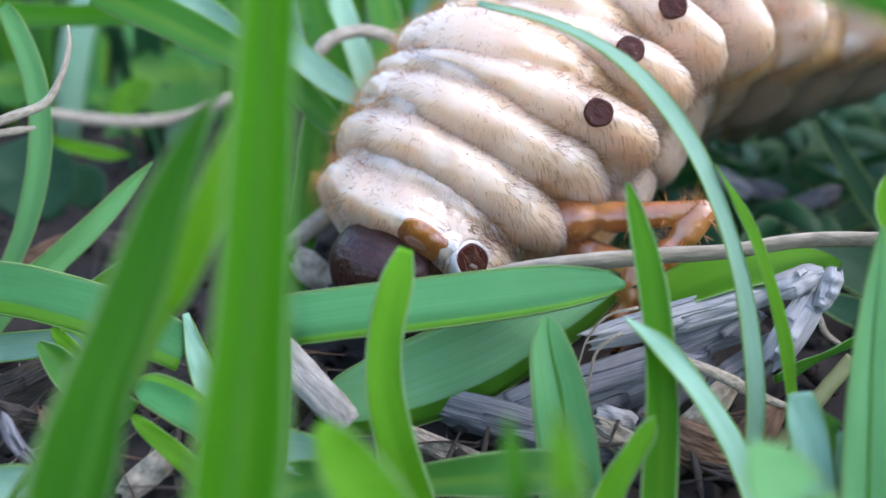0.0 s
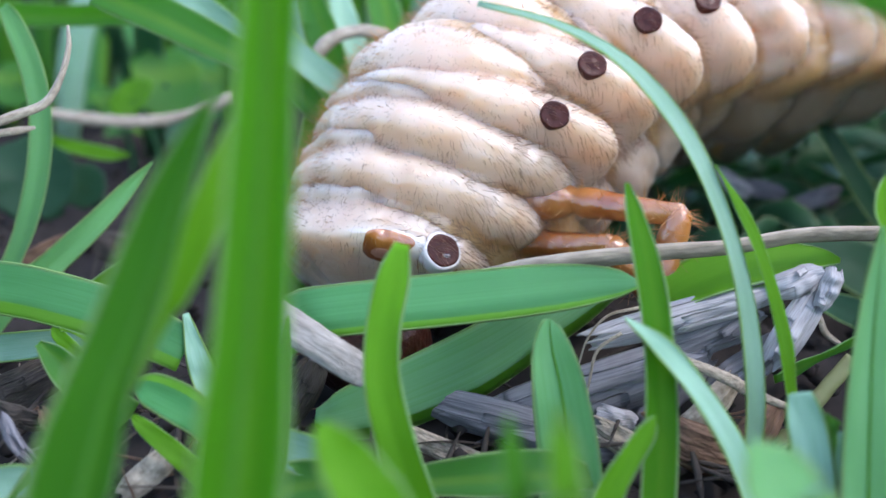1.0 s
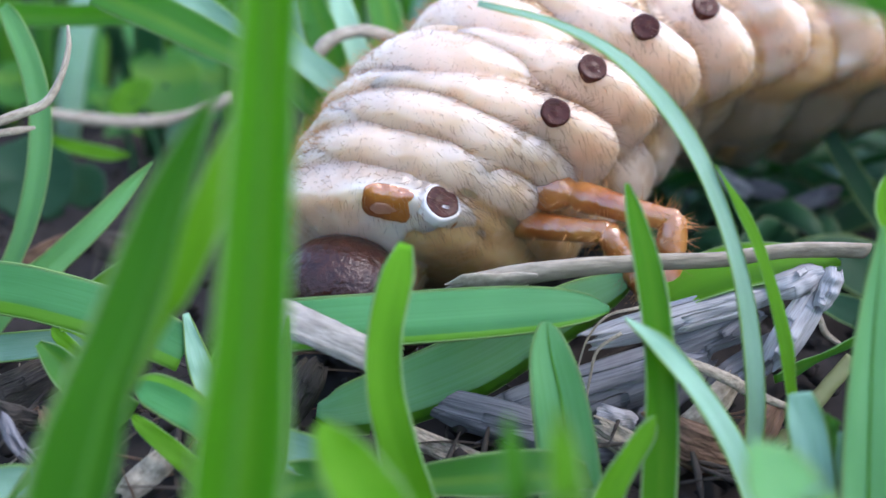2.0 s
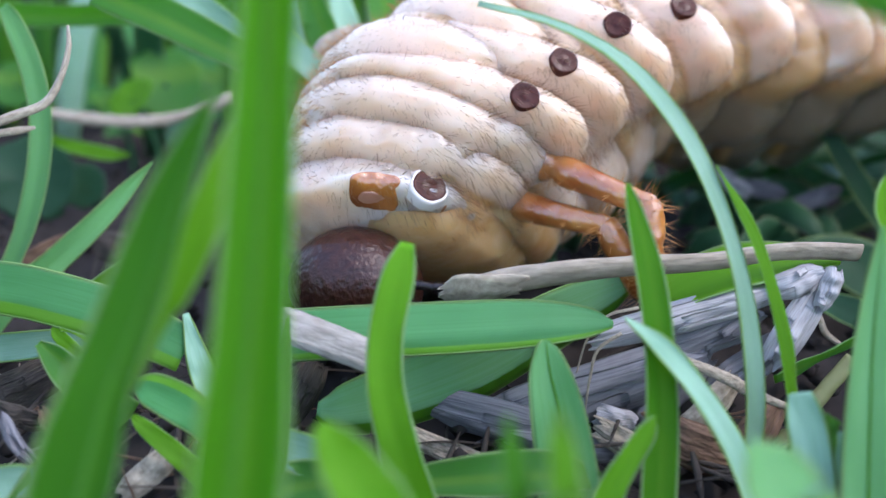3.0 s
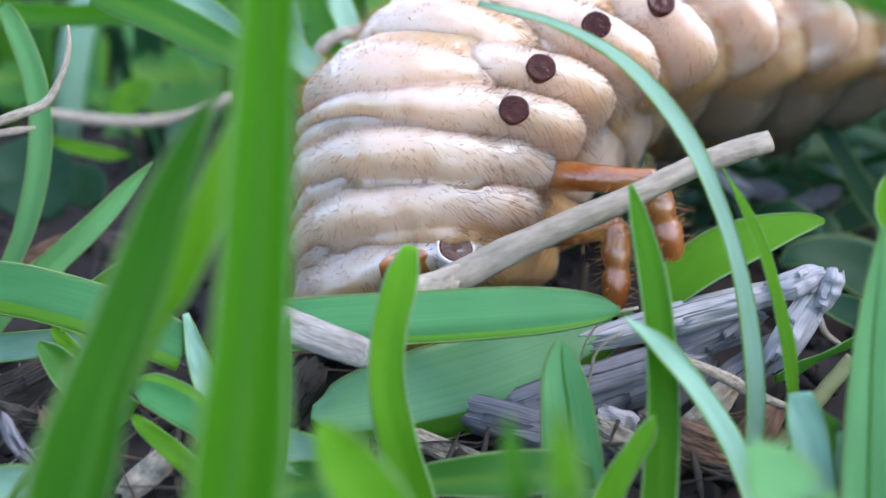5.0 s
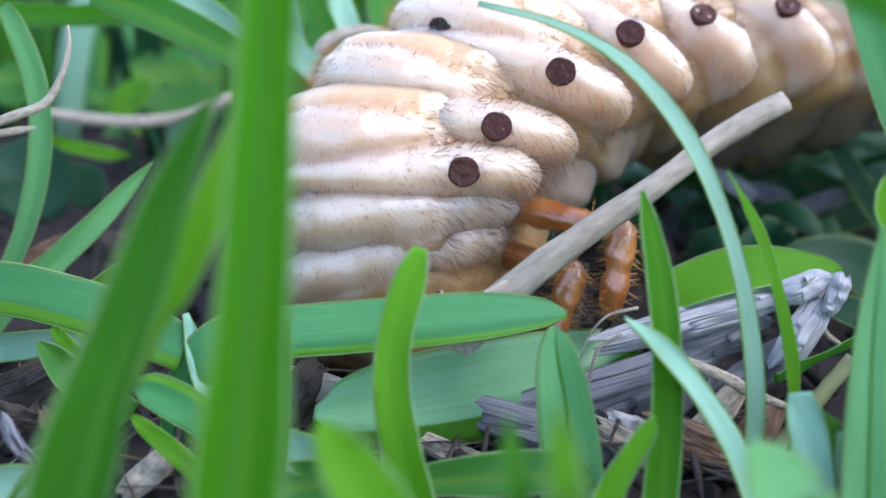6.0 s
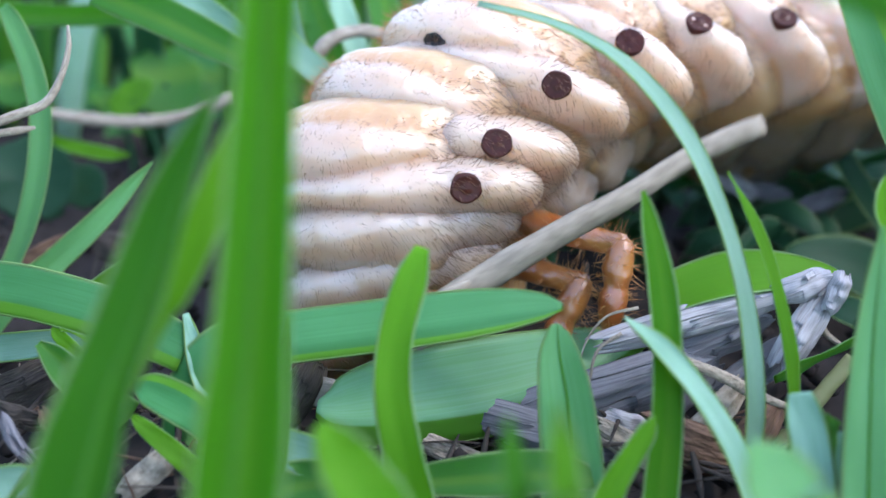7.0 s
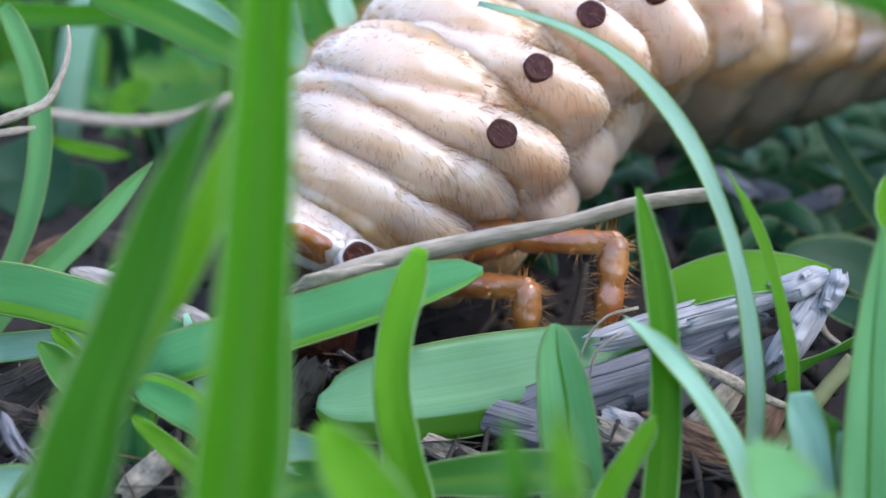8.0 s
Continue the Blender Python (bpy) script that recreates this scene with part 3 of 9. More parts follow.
def patch(name, r, deg0, y0, wa, wy, mat, parent, shape, ragged=0.0, seed=0, outline=None):
    """A plate lying on the skin: oval, of half sizes wa along the ring and wy across it in mm."""
    n, m = 36, 9
    rnd = random.Random(seed)
    ph = rnd.uniform(0, 9)
    rad = r(deg0, y0)
    verts, faces = [ring_point(r, deg0, y0, shape(0))], []
    for j in range(1, m + 1):
        q = j / m
        for i in range(n):
            a = i / n * math.tau
            k = q * (1 + ragged * noise.noise(Vector((math.cos(a) * 1.6 + ph, math.sin(a) * 1.6, seed))))
            if outline:
                k *= outline(a)
            deg = deg0 + math.degrees(math.cos(a) * wa * k / rad)
            verts.append(ring_point(r, deg, y0 + math.sin(a) * wy * k, shape(q)))
    for i in range(n):
        faces.append((0, 1 + (i + 1) % n, 1 + i))
        for j in range(m - 1):
            a, b = 1 + j * n + i, 1 + j * n + (i + 1) % n
            faces.append((a, b, b + n, a + n))
    return mesh_object(name, verts, faces, mat, parent=parent)


def disc(name, r, deg0, y0, wa, wy, mat, parent, shape, rise=0.04):
    """A flat round plate set in the skin, of half sizes wa along the ring and wy across it in mm."""
    n, m = 40, 12
    p = ring_point(r, deg0, y0)
    ea = (ring_point(r, deg0 + 4, y0) - ring_point(r, deg0 - 4, y0)).normalized()
    ey = ring_point(r, deg0, y0 + 0.8) - ring_point(r, deg0, y0 - 0.8)
    nrm = ey.cross(ea).normalized()
    nrm = nrm if nrm.dot(p) > 0 else -nrm
    ey = ea.cross(nrm).normalized()
    verts, faces = [p + nrm * (rise + shape(0)) * MM], []
    for j in range(1, m + 1):
        q = j / m
        for i in range(n):
            a = i / n * math.tau
            wob = 1 + 0.03 * math.sin(2 * a + deg0) + 0.02 * math.sin(5 * a)
            verts.append(p + (ea * math.cos(a) * wa * q * wob + ey * math.sin(a) * wy * q * wob + nrm * (rise + shape(q))) * MM)
    for i in range(n):
        faces.append((0, 1 + i, 1 + (i + 1) % n))
        for j in range(m - 1):
            a, b = 1 + j * n + i, 1 + j * n + (i + 1) % n
            faces.append((a, a + n, b + n, b))
    return mesh_object(name, verts, faces, mat, parent=parent)


def bristles(r, half, num, mat, parent, lo, hi, rnd, length, name="bristles", w=0.017):
    """Short stiff hairs, standing off the folds."""
    verts, faces = [], []
    made = tries = 0
    while made < num and tries < num * 6:
        tries += 1
        deg, y = rnd.uniform(lo, hi), rnd.uniform(-3.2, half)
        d = r(deg, y)
        p = ring_point(r, deg, y, -0.03)
        e = 0.12
        ga = ring_point(r, deg + 1.2, y) - ring_point(r, deg - 1.2, y)
        gy = ring_point(r, deg, y + e) - ring_point(r, deg, y - e)
        nrm = gy.cross(ga)
        nrm = (nrm if nrm.dot(p) > 0 else -nrm).normalized()
        if abs(nrm.y) > 0.93:
            continue
        made += 1
        L = length * rnd.uniform(0.5, 1.15)
        way = (nrm * 0.62 + Vector((rnd.gauss(0, 0.12), -0.36 + rnd.gauss(0, 0.13), rnd.gauss(0, 0.12))) + ga.normalized() * 0.15).normalized()
        droop = ga.normalized() * 0.18
        side = way.orthogonal().normalized()
        other = way.cross(side)
        o = len(verts)
        for k, (u, ww) in enumerate(((0, w), (0.55, w * 0.75))):
            c = p + (way * u * L + droop * u * u * L) * MM
            for s in range(3):
                a = s / 3 * math.tau
                verts.append(c + (side * math.cos(a) + other * math.sin(a)) * ww * MM)
        verts.append(p + (way + droop) * L * MM)
        for s in range(3):
            k = (s + 1) % 3
            faces += [(o + s, o + k, o + 3 + k, o + 3 + s), (o + 3 + s, o + 3 + k, o + 6)]
    return mesh_object(name, verts, faces, mat, parent=parent, smooth=False)


def spiracle_shape(q):
    return 0.04 * bell(q, 0, 0.16) - 0.03 * bell(q, 0.42, 0.14) + 0.04 * bell(q, 0.84, 0.1) - 1.0 * smooth_step(0.9, 1.0, q)


def rim_shape(q):
    return -0.10 + 0.07 * bell(q, 0.82, 0.1) - 1.0 * smooth_step(0.88, 1.0, q)


def plate_shape(q):
    return 0.08 - 0.06 * bell(q, 0.3, 0.4) + 0.04 * bell(q, 0.86, 0.08) - 0.3 * smooth_step(0.93, 1.0, q)


def plate_outline(a):
    """A rounded oblong with a blunt tail at one lower corner."""
    c, d = math.cos(a), math.sin(a)
    box = (abs(c) ** 4 + abs(d) ** 4) ** -0.25
    return box * (1 + 0.32 * bell(a, 2 * math.pi - 0.62, 0.22) - 0.12 * bell(a, 2.4, 0.4) - 0.14 * bell(a, 0.0, 0.2) - 0.14 * bell(a, math.tau, 0.2))


def build_segment(key, kind, R, spiracle, hairs, parent):
    rnd = random.Random(hash_of(key))
    seed = hash_of(key) * 0.37
    r = ring_radius(kind, R, seed, BELLY_SHADE.get(key, 0), {"T1": (0.02, 0), "T2": (0.03, 3.5), "T3": (0.05, 5), "A1": (0.1, 5.5), "A2": (0.14, 5.5), "A3": (0.22, 4.5), "A4": (0.34, 2.4)}.get(key, (0.36, 0.6)))
    half = 4.8 if kind != "abdomen" else 6.4
    name = "abdomen_segment" if kind == "abdomen" else ("thorax_segment" if kind == "thorax" else "neck_segment")
    ob = ring_mesh(name, r, half, SKIN, parent, head_end=3.4 if kind == "abdomen" else 4.8)
    if spiracle:
        big = 1.18 if kind == "neck" else 1.0
        disc("spiracle", r, 27, 0.0 if kind == "abdomen" else -0.4, 1.42 * big, 1.38 * big, SPIRACLE, ob, spiracle_shape)
    if kind == "neck":
        disc("spiracle_rim", r, 27, -0.4, 2.02, 1.98, RIM, ob, rim_shape, 0.04)
        patch("neck_plate", r, 4.5, -1.2, 2.35, 1.3, PLATE, ob, plate_shape, 0.12, 9, plate_outline)
        patch("plate_scar", r, 3.5, -1.9, 1.3, 0.34, SCAR, ob, lambda q: 0.16 - 0.2 * q ** 3, 0.5, 5)
        patch("pale_fleck", r, 37, -1.7, 0.2, 0.32, AMBER, ob, lambda q: 0.06 - 0.1 * q)
    bristles(r, half, int(hairs * (1.3 if kind == "abdomen" else 0.9)), HAIR, ob, -62 if kind == "abdomen" else -48, 34, rnd, 0.8 if kind == "abdomen" else 1.15, w=0.020)
    bristles(r, half, int(hairs * 0.85), HAIR, ob, 18, 74, rnd, 1.5, "lobe_bristles", 0.020)
    bristles(r, half, int(hairs * 0.8), HAIR_AMBER, ob, -140, -40, rnd, 1.7, "amber_bristles")
    if key == "A3":
        patch("dark_spot", r, -20, 1.4, 1.5, 0.8, JAW, ob, lambda q: 0.10 - 0.3 * smooth_step(0.7, 1.0, q), 0.3, 3)
    if key == "A5":
        patch("dark_speck", r, 52, 0.4, 0.22, 0.2, JAW, ob, lambda q: 0.08 - 0.1 * q)
    LARVA[key] = ob
    return ob


def hash_of(key):
    return sum((i + 3) * ord(c) for i, c in enumerate(key)) % 97


def tube(name, path, mat, parent, k=14, n=22, hairy=True, fat=1.0):
    """A limb piece along x: rows x, y, radius in mm."""
    s = spline([(x, y, 0, w) for x, y, w in path], n)
    verts, faces = [], []
    for i in range(n):
        for j in range(k):
            a = j / k * math.tau
            w = s[i, 3] * fat * (1 + 0.12 * noise.noise(Vector((i * 0.5, math.cos(a) * 2, math.sin(a) * 2))))
            verts.append(Vector((s[i, 0], s[i, 1] + math.cos(a) * w, math.sin(a) * w)) * MM)
    for i in range(n - 1):
        for j in range(k):
            faces.append((i * k + j, (i + 1) * k + j, (i + 1) * k + (j + 1) % k, i * k + (j + 1) % k))
    faces.append(tuple(range(k)))
    faces.append(tuple((n - 1) * k + j for j in reversed(range(k))))
    ob = mesh_object(name, verts, faces, mat, parent=parent)
    if not hairy:
        return ob
    rnd = random.Random(7)
    hv, hf = [], []
    for _ in range(170):
        i, a = rnd.randrange(2, n - 2), rnd.uniform(0, math.tau)
        p = Vector((s[i, 0], s[i, 1] + math.cos(a) * s[i, 3] * fat, math.sin(a) * s[i, 3] * fat))
        way = Vector((rnd.gauss(0.1, 0.35), math.cos(a), math.sin(a))).normalized() * rnd.uniform(0.6, 2.1)
        o = len(hv)
        sd = way.orthogonal().normalized() * 0.028
        hv += [(p + sd) * MM, (p - sd * 0.5 + way.cross(sd).normalized() * 0.024) * MM, (p - sd * 0.5 - way.cross(sd).normalized() * 0.024) * MM, (p + way) * MM]
        hf += [(o, o + 1, o + 3), (o + 1, o + 2, o + 3), (o + 2, o, o + 3)]
    mesh_object("bristles", hv, hf, HAIR_AMBER, parent=ob, smooth=False)
    return ob


def build_head(parent):
    n, k = 30, 44
    verts, faces = [], []
    for j in range(n + 1):
        b = j / n * math.pi
        for i in range(k):
            a = i / k * math.tau
            x, y, z = math.sin(b) * math.cos(a), -math.cos(b), math.sin(b) * math.sin(a)
            groove = 0.25 * bell(x, 0.0, 0.06) * smooth_step(-0.2, 0.6, -y)
            squash = 1 - 0.12 * smooth_step(0.2, 1, -y)
            verts.append(Vector((x * (6.1 - groove) * squash, y * 5.3, z * (5.7 - groove) * squash)) * MM)
    for j in range(n):
        for i in range(k):
            q = (i + 1) % k
            faces.append((j * k + i, (j + 1) * k + i, (j + 1) * k + q, j * k + q))
    head = mesh_object("head", verts, faces, HEAD, parent=parent)
    for s in (-1, 1):
        jaw = tube("jaw", [(0, 0, 1.5), (1.6, -0.5, 1.45), (3.2, -0.6, 1.0), (3.9, 0.2, 0.25)], JAW, head, hairy=False)
        jaw.matrix_local = mm(4.2, -2.4, 2.2 * s, 0, 0, -20)
        ant = tube("antenna", [(0, 0, 0.48), (1.9, 0.2, 0.42), (2.2, 0.2, 0.52), (4.2, 0.5, 0.5), (4.6, 0.5, 0.34), (6.4, 0.3, 0.2)], JAW, head, hairy=False)
        ant.matrix_local = mm(4.9, -0.6, 3.4 * s, 0, 0, -10)
    tube("upper_lip", [(0, 0, 1.6), (1.5, -0.1, 1.5), (2.6, -0.2, 0.6)], HEAD, head, hairy=False).matrix_local = mm(4.6, -2.6, 0, 0, 0, -25)
    LARVA["head"] = head


def build_undergrowth():
    """Short shoots on the soil under and beyond the grub, their colour darkened for shade."""
    rnd = random.Random(23)
    verts, faces, uvs = [], [], []
    for i in range(420):
        x, y = rnd.uniform(4, 115), rnd.uniform(106, 190)
        h, a = rnd.uniform(2, 7), rnd.uniform(0, math.tau)
        lean, w = rnd.uniform(6, 16), rnd.uniform(1.6, 4.2)
        dx, dy = math.cos(a) * lean, math.sin(a) * lean
        pts = [(x, y, -1, w * 0.7), (x + dx * 0.4, y + dy * 0.4, h, w), (x + dx * 0.8, y + dy * 0.8, h * 0.9, w * 0.7), (x + dx, y + dy, h * 0.5, 0.3)]
        v, f, uv, o = blade_geometry(pts, rnd.uniform(-40, 40), 25, n=8, across=2, seed=i)
        k = len(verts)
        verts += [q + o * MM for q in v]
        faces += [tuple(k + q for q in g) for g in f]
        uvs += uv
    tagged(mesh_object("short_grass", verts, faces, LEAF["dim"], uvs), "short grass shoots coloured dark for the shaded soil", "grass", kind="stuff")


def build_larva():
    root = new("beetle_grub")
    root.location = Vector(LARVA_BASE) * MM
    tagged(root, "fat cream-white beetle grub with brown head and bristly folds", "grub")
    build_segment("T1", "neck", 12.0, True, 640, root)
    build_segment("T2", "thorax", 13.6, False, 620, root)
    build_segment("T3", "thorax", 14.3, False, 620, root)
    for i in range(1, 10):
        build_segment("A%d" % i, "abdomen", 15.0 - max(0, i - 8) * 1.2, i < 9, 760 if i < 7 else 480, root)
    build_head(root)
    for i in (1, 2):
        LARVA["femur%d" % i] = tube("thigh", [(-0.6, 0, 0.35), (-0.1, 0, 0.8), (1.5, 0.15, 0.95), (5, 0.1, 1.1), (8.6, 0, 1.25), (9.6, 0, 1.05), (10.8, 0, 1.6), (12.0, 0, 2.0), (13.6, 0, 2.4), (15.2, 0, 2.6)], AMBER, root, fat=1.14)
        shin = LARVA["tibia%d" % i] = tube("shin", [(-0.7, 0, 0.3), (-0.2, 0, 0.85), (0.5, 0, 1.05), (2.4, 0, 1.2), (3.8, 0.1, 0.95), (4.8, 0, 1.15), (7.0, 0, 0.85), (8.4, 0, 0.12)], AMBER, root, fat=1.14)
        claw = tube("claw", [(0, 0, 0.34), (0.8, 0.1, 0.26), (1.5, -0.2, 0.05)], JAW, shin, hairy=False)
        claw.matrix_local = mm(7.9, 0, 0, 0, 0, -12)
    return root


build_ground()
build_litter()
build_lawn()
build_undergrowth()
build_larva()

# ---------------------------------------------------------------- blades, stems and husks, in millimetres
blade([(-22.60, 29.95, -1.00, 3.21), (-17.29, 37.22, 17.00, 4.01), (-15.90, 39.13, 21.72, 3.43), (-14.83, 40.13, 24.20, 3.27), (-13.81, 41.13, 26.68, 3.00), (-12.53, 42.64, 30.40, 2.41), (-11.51, 43.79, 33.25, 1.34), (-10.87, 44.49, 34.99, 0.21)], "deep", -12, 55, label="broad deep green grass blade leaning over the litter", keel=True)
blade([(-26.60, 33.18, -1.00, 0.69), (-15.65, 42.16, 21.22, 0.86), (-13.82, 43.66, 24.93, 1.71), (-12.16, 45.05, 28.37, 1.88), (-10.91, 46.33, 31.55, 1.31), (-10.05, 47.24, 33.80, 0.23)], "bright", 25, 35, label="narrow yellow-green grass blade beside a broad one")
blade([(-12.15, 26.71, -1.00, 3.20), (-9.47, 34.81, 19.05, 4.00), (-8.59, 37.45, 25.58, 3.20), (-8.04, 39.98, 31.84, 2.80), (-7.79, 41.95, 36.70, 2.45), (-7.64, 43.63, 40.87, 2.25), (-7.59, 45.50, 45.50, 1.50), (-7.64, 47.00, 49.21, 0.20)], "lush", 14, 68, label="broad upright green grass blade with a pale midrib", rib=True, keel=True)
blade([(5.84, 31.03, -1.00, 2.85), (-2.57, 37.33, 14.60, 3.56), (-3.94, 38.36, 17.14, 3.15), (-5.17, 39.02, 18.79, 2.33), (-5.99, 39.46, 19.88, 0.82)], "bright", 10, 30, label="short bright green blade tip in the clump")
blade([(5.98, 26.71, -1.00, 1.20), (3.52, 34.08, 17.25, 1.50), (3.27, 34.83, 19.10, 1.37), (3.02, 35.58, 20.95, 1.10), (2.82, 36.19, 22.46, 0.20)], "deep", 20, 20, label="short blurred green blade tip in the clump")
blade([(5.90, 25.63, -1.00, 1.37), (5.39, 33.27, 17.91, 1.71), (5.34, 34.00, 19.72, 1.56), (5.17, 34.83, 21.75, 1.22), (4.97, 35.51, 23.45, 0.20)], "bright", -15, 20, label="short blurred yellow-green blade tip in the clump")
blade([(26.03, 28.87, -1.00, 3.14), (17.17, 35.51, 15.44, 3.93), (15.99, 36.39, 17.62, 3.93), (14.81, 37.03, 19.20, 2.88), (14.16, 37.39, 20.10, 0.79)], "sage", 20, 20, label="rounded pale green blade tip in the clump")
blade([(27.56, 48.28, -1.00, 2.71), (27.69, 50.59, 4.71, 3.39), (27.80, 52.53, 9.50, 3.25), (27.99, 54.74, 14.97, 2.58), (28.39, 56.67, 19.76, 1.48), (28.73, 58.05, 23.18, 0.37)], "sage", -10, 25, label="tapering green grass blade at the clump's edge", keel=True)
blade_curved = blade([(0.08, 51.52, -1.00, 2.41), (-1.70, 53.62, 4.20, 3.02), (-3.05, 55.21, 8.14, 2.86), (-3.90, 56.66, 11.73, 2.55), (-3.87, 58.11, 15.31, 2.40), (-3.13, 59.41, 18.54, 2.24), (-2.51, 60.28, 20.69, 1.01)], "bright", -10, 30, label="curved bright green grass blade with a blunt tip")
blade_pointed = blade([(14.51, 52.60, -1.00, 1.95), (14.76, 54.44, 3.57, 2.43), (15.07, 56.80, 9.39, 2.43), (14.76, 59.00, 14.85, 2.28), (14.09, 60.77, 19.22, 2.04), (13.27, 62.09, 22.50, 1.49), (12.80, 62.91, 24.53, 0.24)], "lush", 15, 35, label="upright pointed green grass blade")
blade_blunt = blade([(9.99, 56.91, -1.00, 3.93), (9.83, 57.59, 0.67, 4.91), (9.41, 59.30, 4.92, 4.66), (8.66, 61.02, 9.17, 4.00), (7.99, 62.11, 11.87, 3.08), (7.74, 62.81, 13.60, 1.50), (7.83, 63.02, 14.11, 0.33)], "sage", -18, 35, label="broad grey-green blade with a folded blunt tip", keel=True)
blade([(21.80, 55.83, -1.00, 1.18), (22.20, 58.00, 4.35, 1.48), (22.57, 59.99, 9.30, 1.56), (21.92, 62.45, 15.39, 1.72), (20.27, 64.76, 21.09, 1.72), (17.48, 67.07, 26.80, 1.72), (13.38, 68.94, 31.44, 1.56), (8.45, 70.02, 34.11, 1.23), (2.50, 70.63, 35.63, 0.57)], "teal", 30, 30, label="long pale green grass blade arching over the grub")
blade_thin = blade([(26.51, 55.83, -1.00, 0.79), (25.20, 59.99, 9.30, 0.98), (24.66, 61.68, 13.48, 1.15), (23.02, 63.84, 18.81, 1.07), (21.38, 65.22, 22.23, 0.74), (19.78, 66.27, 24.82, 0.16)], "bright", 20, 30, label="thin yellow-green grass blade over dry litter")
blade([(22.79, 51.52, -1.00, 1.36), (21.11, 53.62, 4.20, 1.70), (19.95, 55.07, 7.78, 1.78), (17.63, 56.52, 11.37, 1.70), (14.92, 57.75, 14.41, 1.39), (12.41, 58.51, 16.31, 0.31)], "teal", 25, 25, label="pale green grass blade slanting over dry litter")
blade([(25.90, 50.44, -1.00, 1.89), (25.35, 52.51, 4.12, 2.36), (24.97, 53.94, 7.65, 2.51), (24.40, 55.08, 10.47, 2.36), (24.02, 55.72, 12.06, 1.52)], "teal", -15, 20, label="short blue-green blade with a cut end")
blade([(27.17, 49.36, -1.00, 0.90), (26.83, 51.69, 4.76, 1.12), (26.64, 52.95, 7.88, 1.20), (26.38, 53.86, 10.14, 0.75)], "teal", 10, 20, label="short narrow blue-green blade with a cut end")
blade([(26.84, 67.50, 6.52, 1.56), (29.59, 67.98, 7.71, 1.37), (33.48, 68.70, 9.49, 1.19), (35.91, 69.18, 10.68, 0.55)], "green", 50, 30, label="low green blade lying over the litter")
blade([(7.23, 50.44, -1.00, 1.58), (10.51, 52.72, 4.65, 1.98), (11.84, 53.65, 6.94, 1.83), (13.55, 54.65, 9.41, 1.37), (14.31, 55.15, 10.65, 0.30)], "bright", 10, 30, label="short bright green blade between taller ones")
blade([(26.30, 55.08, 10.47, 1.14), (25.92, 54.79, 9.77, 1.29), (26.11, 53.51, 6.59, 1.14)], "green", 0, 20, label="small curled green leaf tip")
blade_before_head = blade([(-17.89, 66.53, -3.89, 2.66), (-16.79, 67.12, 2.92, 3.71), (-15.19, 67.18, 8.40, 3.89), (-12.67, 67.30, 11.36, 4.01), (-9.42, 66.68, 12.50, 4.05), (-1.06, 67.06, 13.44, 4.05), (7.31, 67.44, 14.38, 3.70), (12.15, 67.61, 14.79, 2.46), (14.17, 67.59, 14.75, 0.62)], "front", -20, 12, label="green grass blade lying across the grub's head, pale edge", under=1)
blade_low = blade([(17.90, 78.36, 6.70, 1.60), (15.40, 77.07, 6.19, 3.70), (10.79, 74.63, 5.47, 6.40), (3.62, 70.27, 5.37, 8.18), (-3.85, 67.04, 5.37, 7.33), (-8.32, 65.83, 5.05, 4.97), (-10.31, 65.83, 5.05, 1.36)], "leaf_pale", 18, 14, label="broad green grass blade lying across dry litter", under=-1)
blade([(-38.15, 69.47, 14.06, 4.07), (-32.73, 69.13, 13.22, 4.16), (-26.40, 68.45, 11.54, 4.16), (-20.52, 67.43, 9.03, 3.62)], "leaf", -15, 14, label="green grass blade lying flat with a bright underside", under=1)
blade([(-40.16, 70.95, 7.05, 2.28), (-35.40, 71.13, 7.49, 2.38), (-31.12, 71.30, 7.93, 1.71), (-28.26, 71.34, 8.02, 0.38)], "teal", 0, 25, label="pale grey-green blade lying low")
blade([(-27.30, 66.76, 7.35, 0.90), (-29.11, 67.35, 8.82, 1.18), (-30.69, 67.91, 10.20, 1.08), (-30.56, 68.15, 10.79, 0.90), (-29.11, 68.08, 10.62, 1.18), (-27.08, 67.64, 9.53, 1.54)], "bright", -10, 30, label="curled young green leaf on the litter")
blade([(-24.38, 63.68, 5.08, 2.73), (-27.46, 64.51, 7.12, 2.64), (-29.89, 65.33, 9.16, 2.11), (-31.51, 65.86, 10.46, 0.53)], "green", 10, 60, label="folded green leaf sheath on the litter")
blade([(-17.30, 61.64, 5.36, 2.57), (-19.44, 62.28, 6.95, 3.00), (-22.01, 62.76, 8.14, 2.57), (-23.30, 62.92, 8.54, 0.86)], "leaf", 0, 30, label="blue-green blade among taller grass")
blade([(-17.24, 58.37, 2.60, 1.50), (-19.32, 59.15, 4.53, 1.58), (-21.82, 59.93, 6.46, 1.25), (-22.86, 60.32, 7.43, 0.42)], "bright", 10, 30, label="bright green blade slanting by the litter")
blade([(-18.62, 66.08, 5.67, 1.99), (-19.53, 67.10, 8.19, 1.81), (-20.61, 68.54, 11.75, 0.54)], "teal", 15, 30, label="pale leaf sheath between two blades")
blade([(-6.00, 58.68, 3.37, 2.91), (-9.33, 59.15, 4.53, 3.16), (-13.07, 59.62, 5.69, 2.75), (-15.15, 59.85, 6.27, 1.25)], "teal", -10, 20, label="pale blue-green blade lying low")
blade([(-15.15, 58.06, 1.83, 2.91), (-9.33, 58.52, 2.99, 3.16), (-3.50, 58.21, 2.22, 2.08)], "green", 0, 20, label="dark green blade lying low")
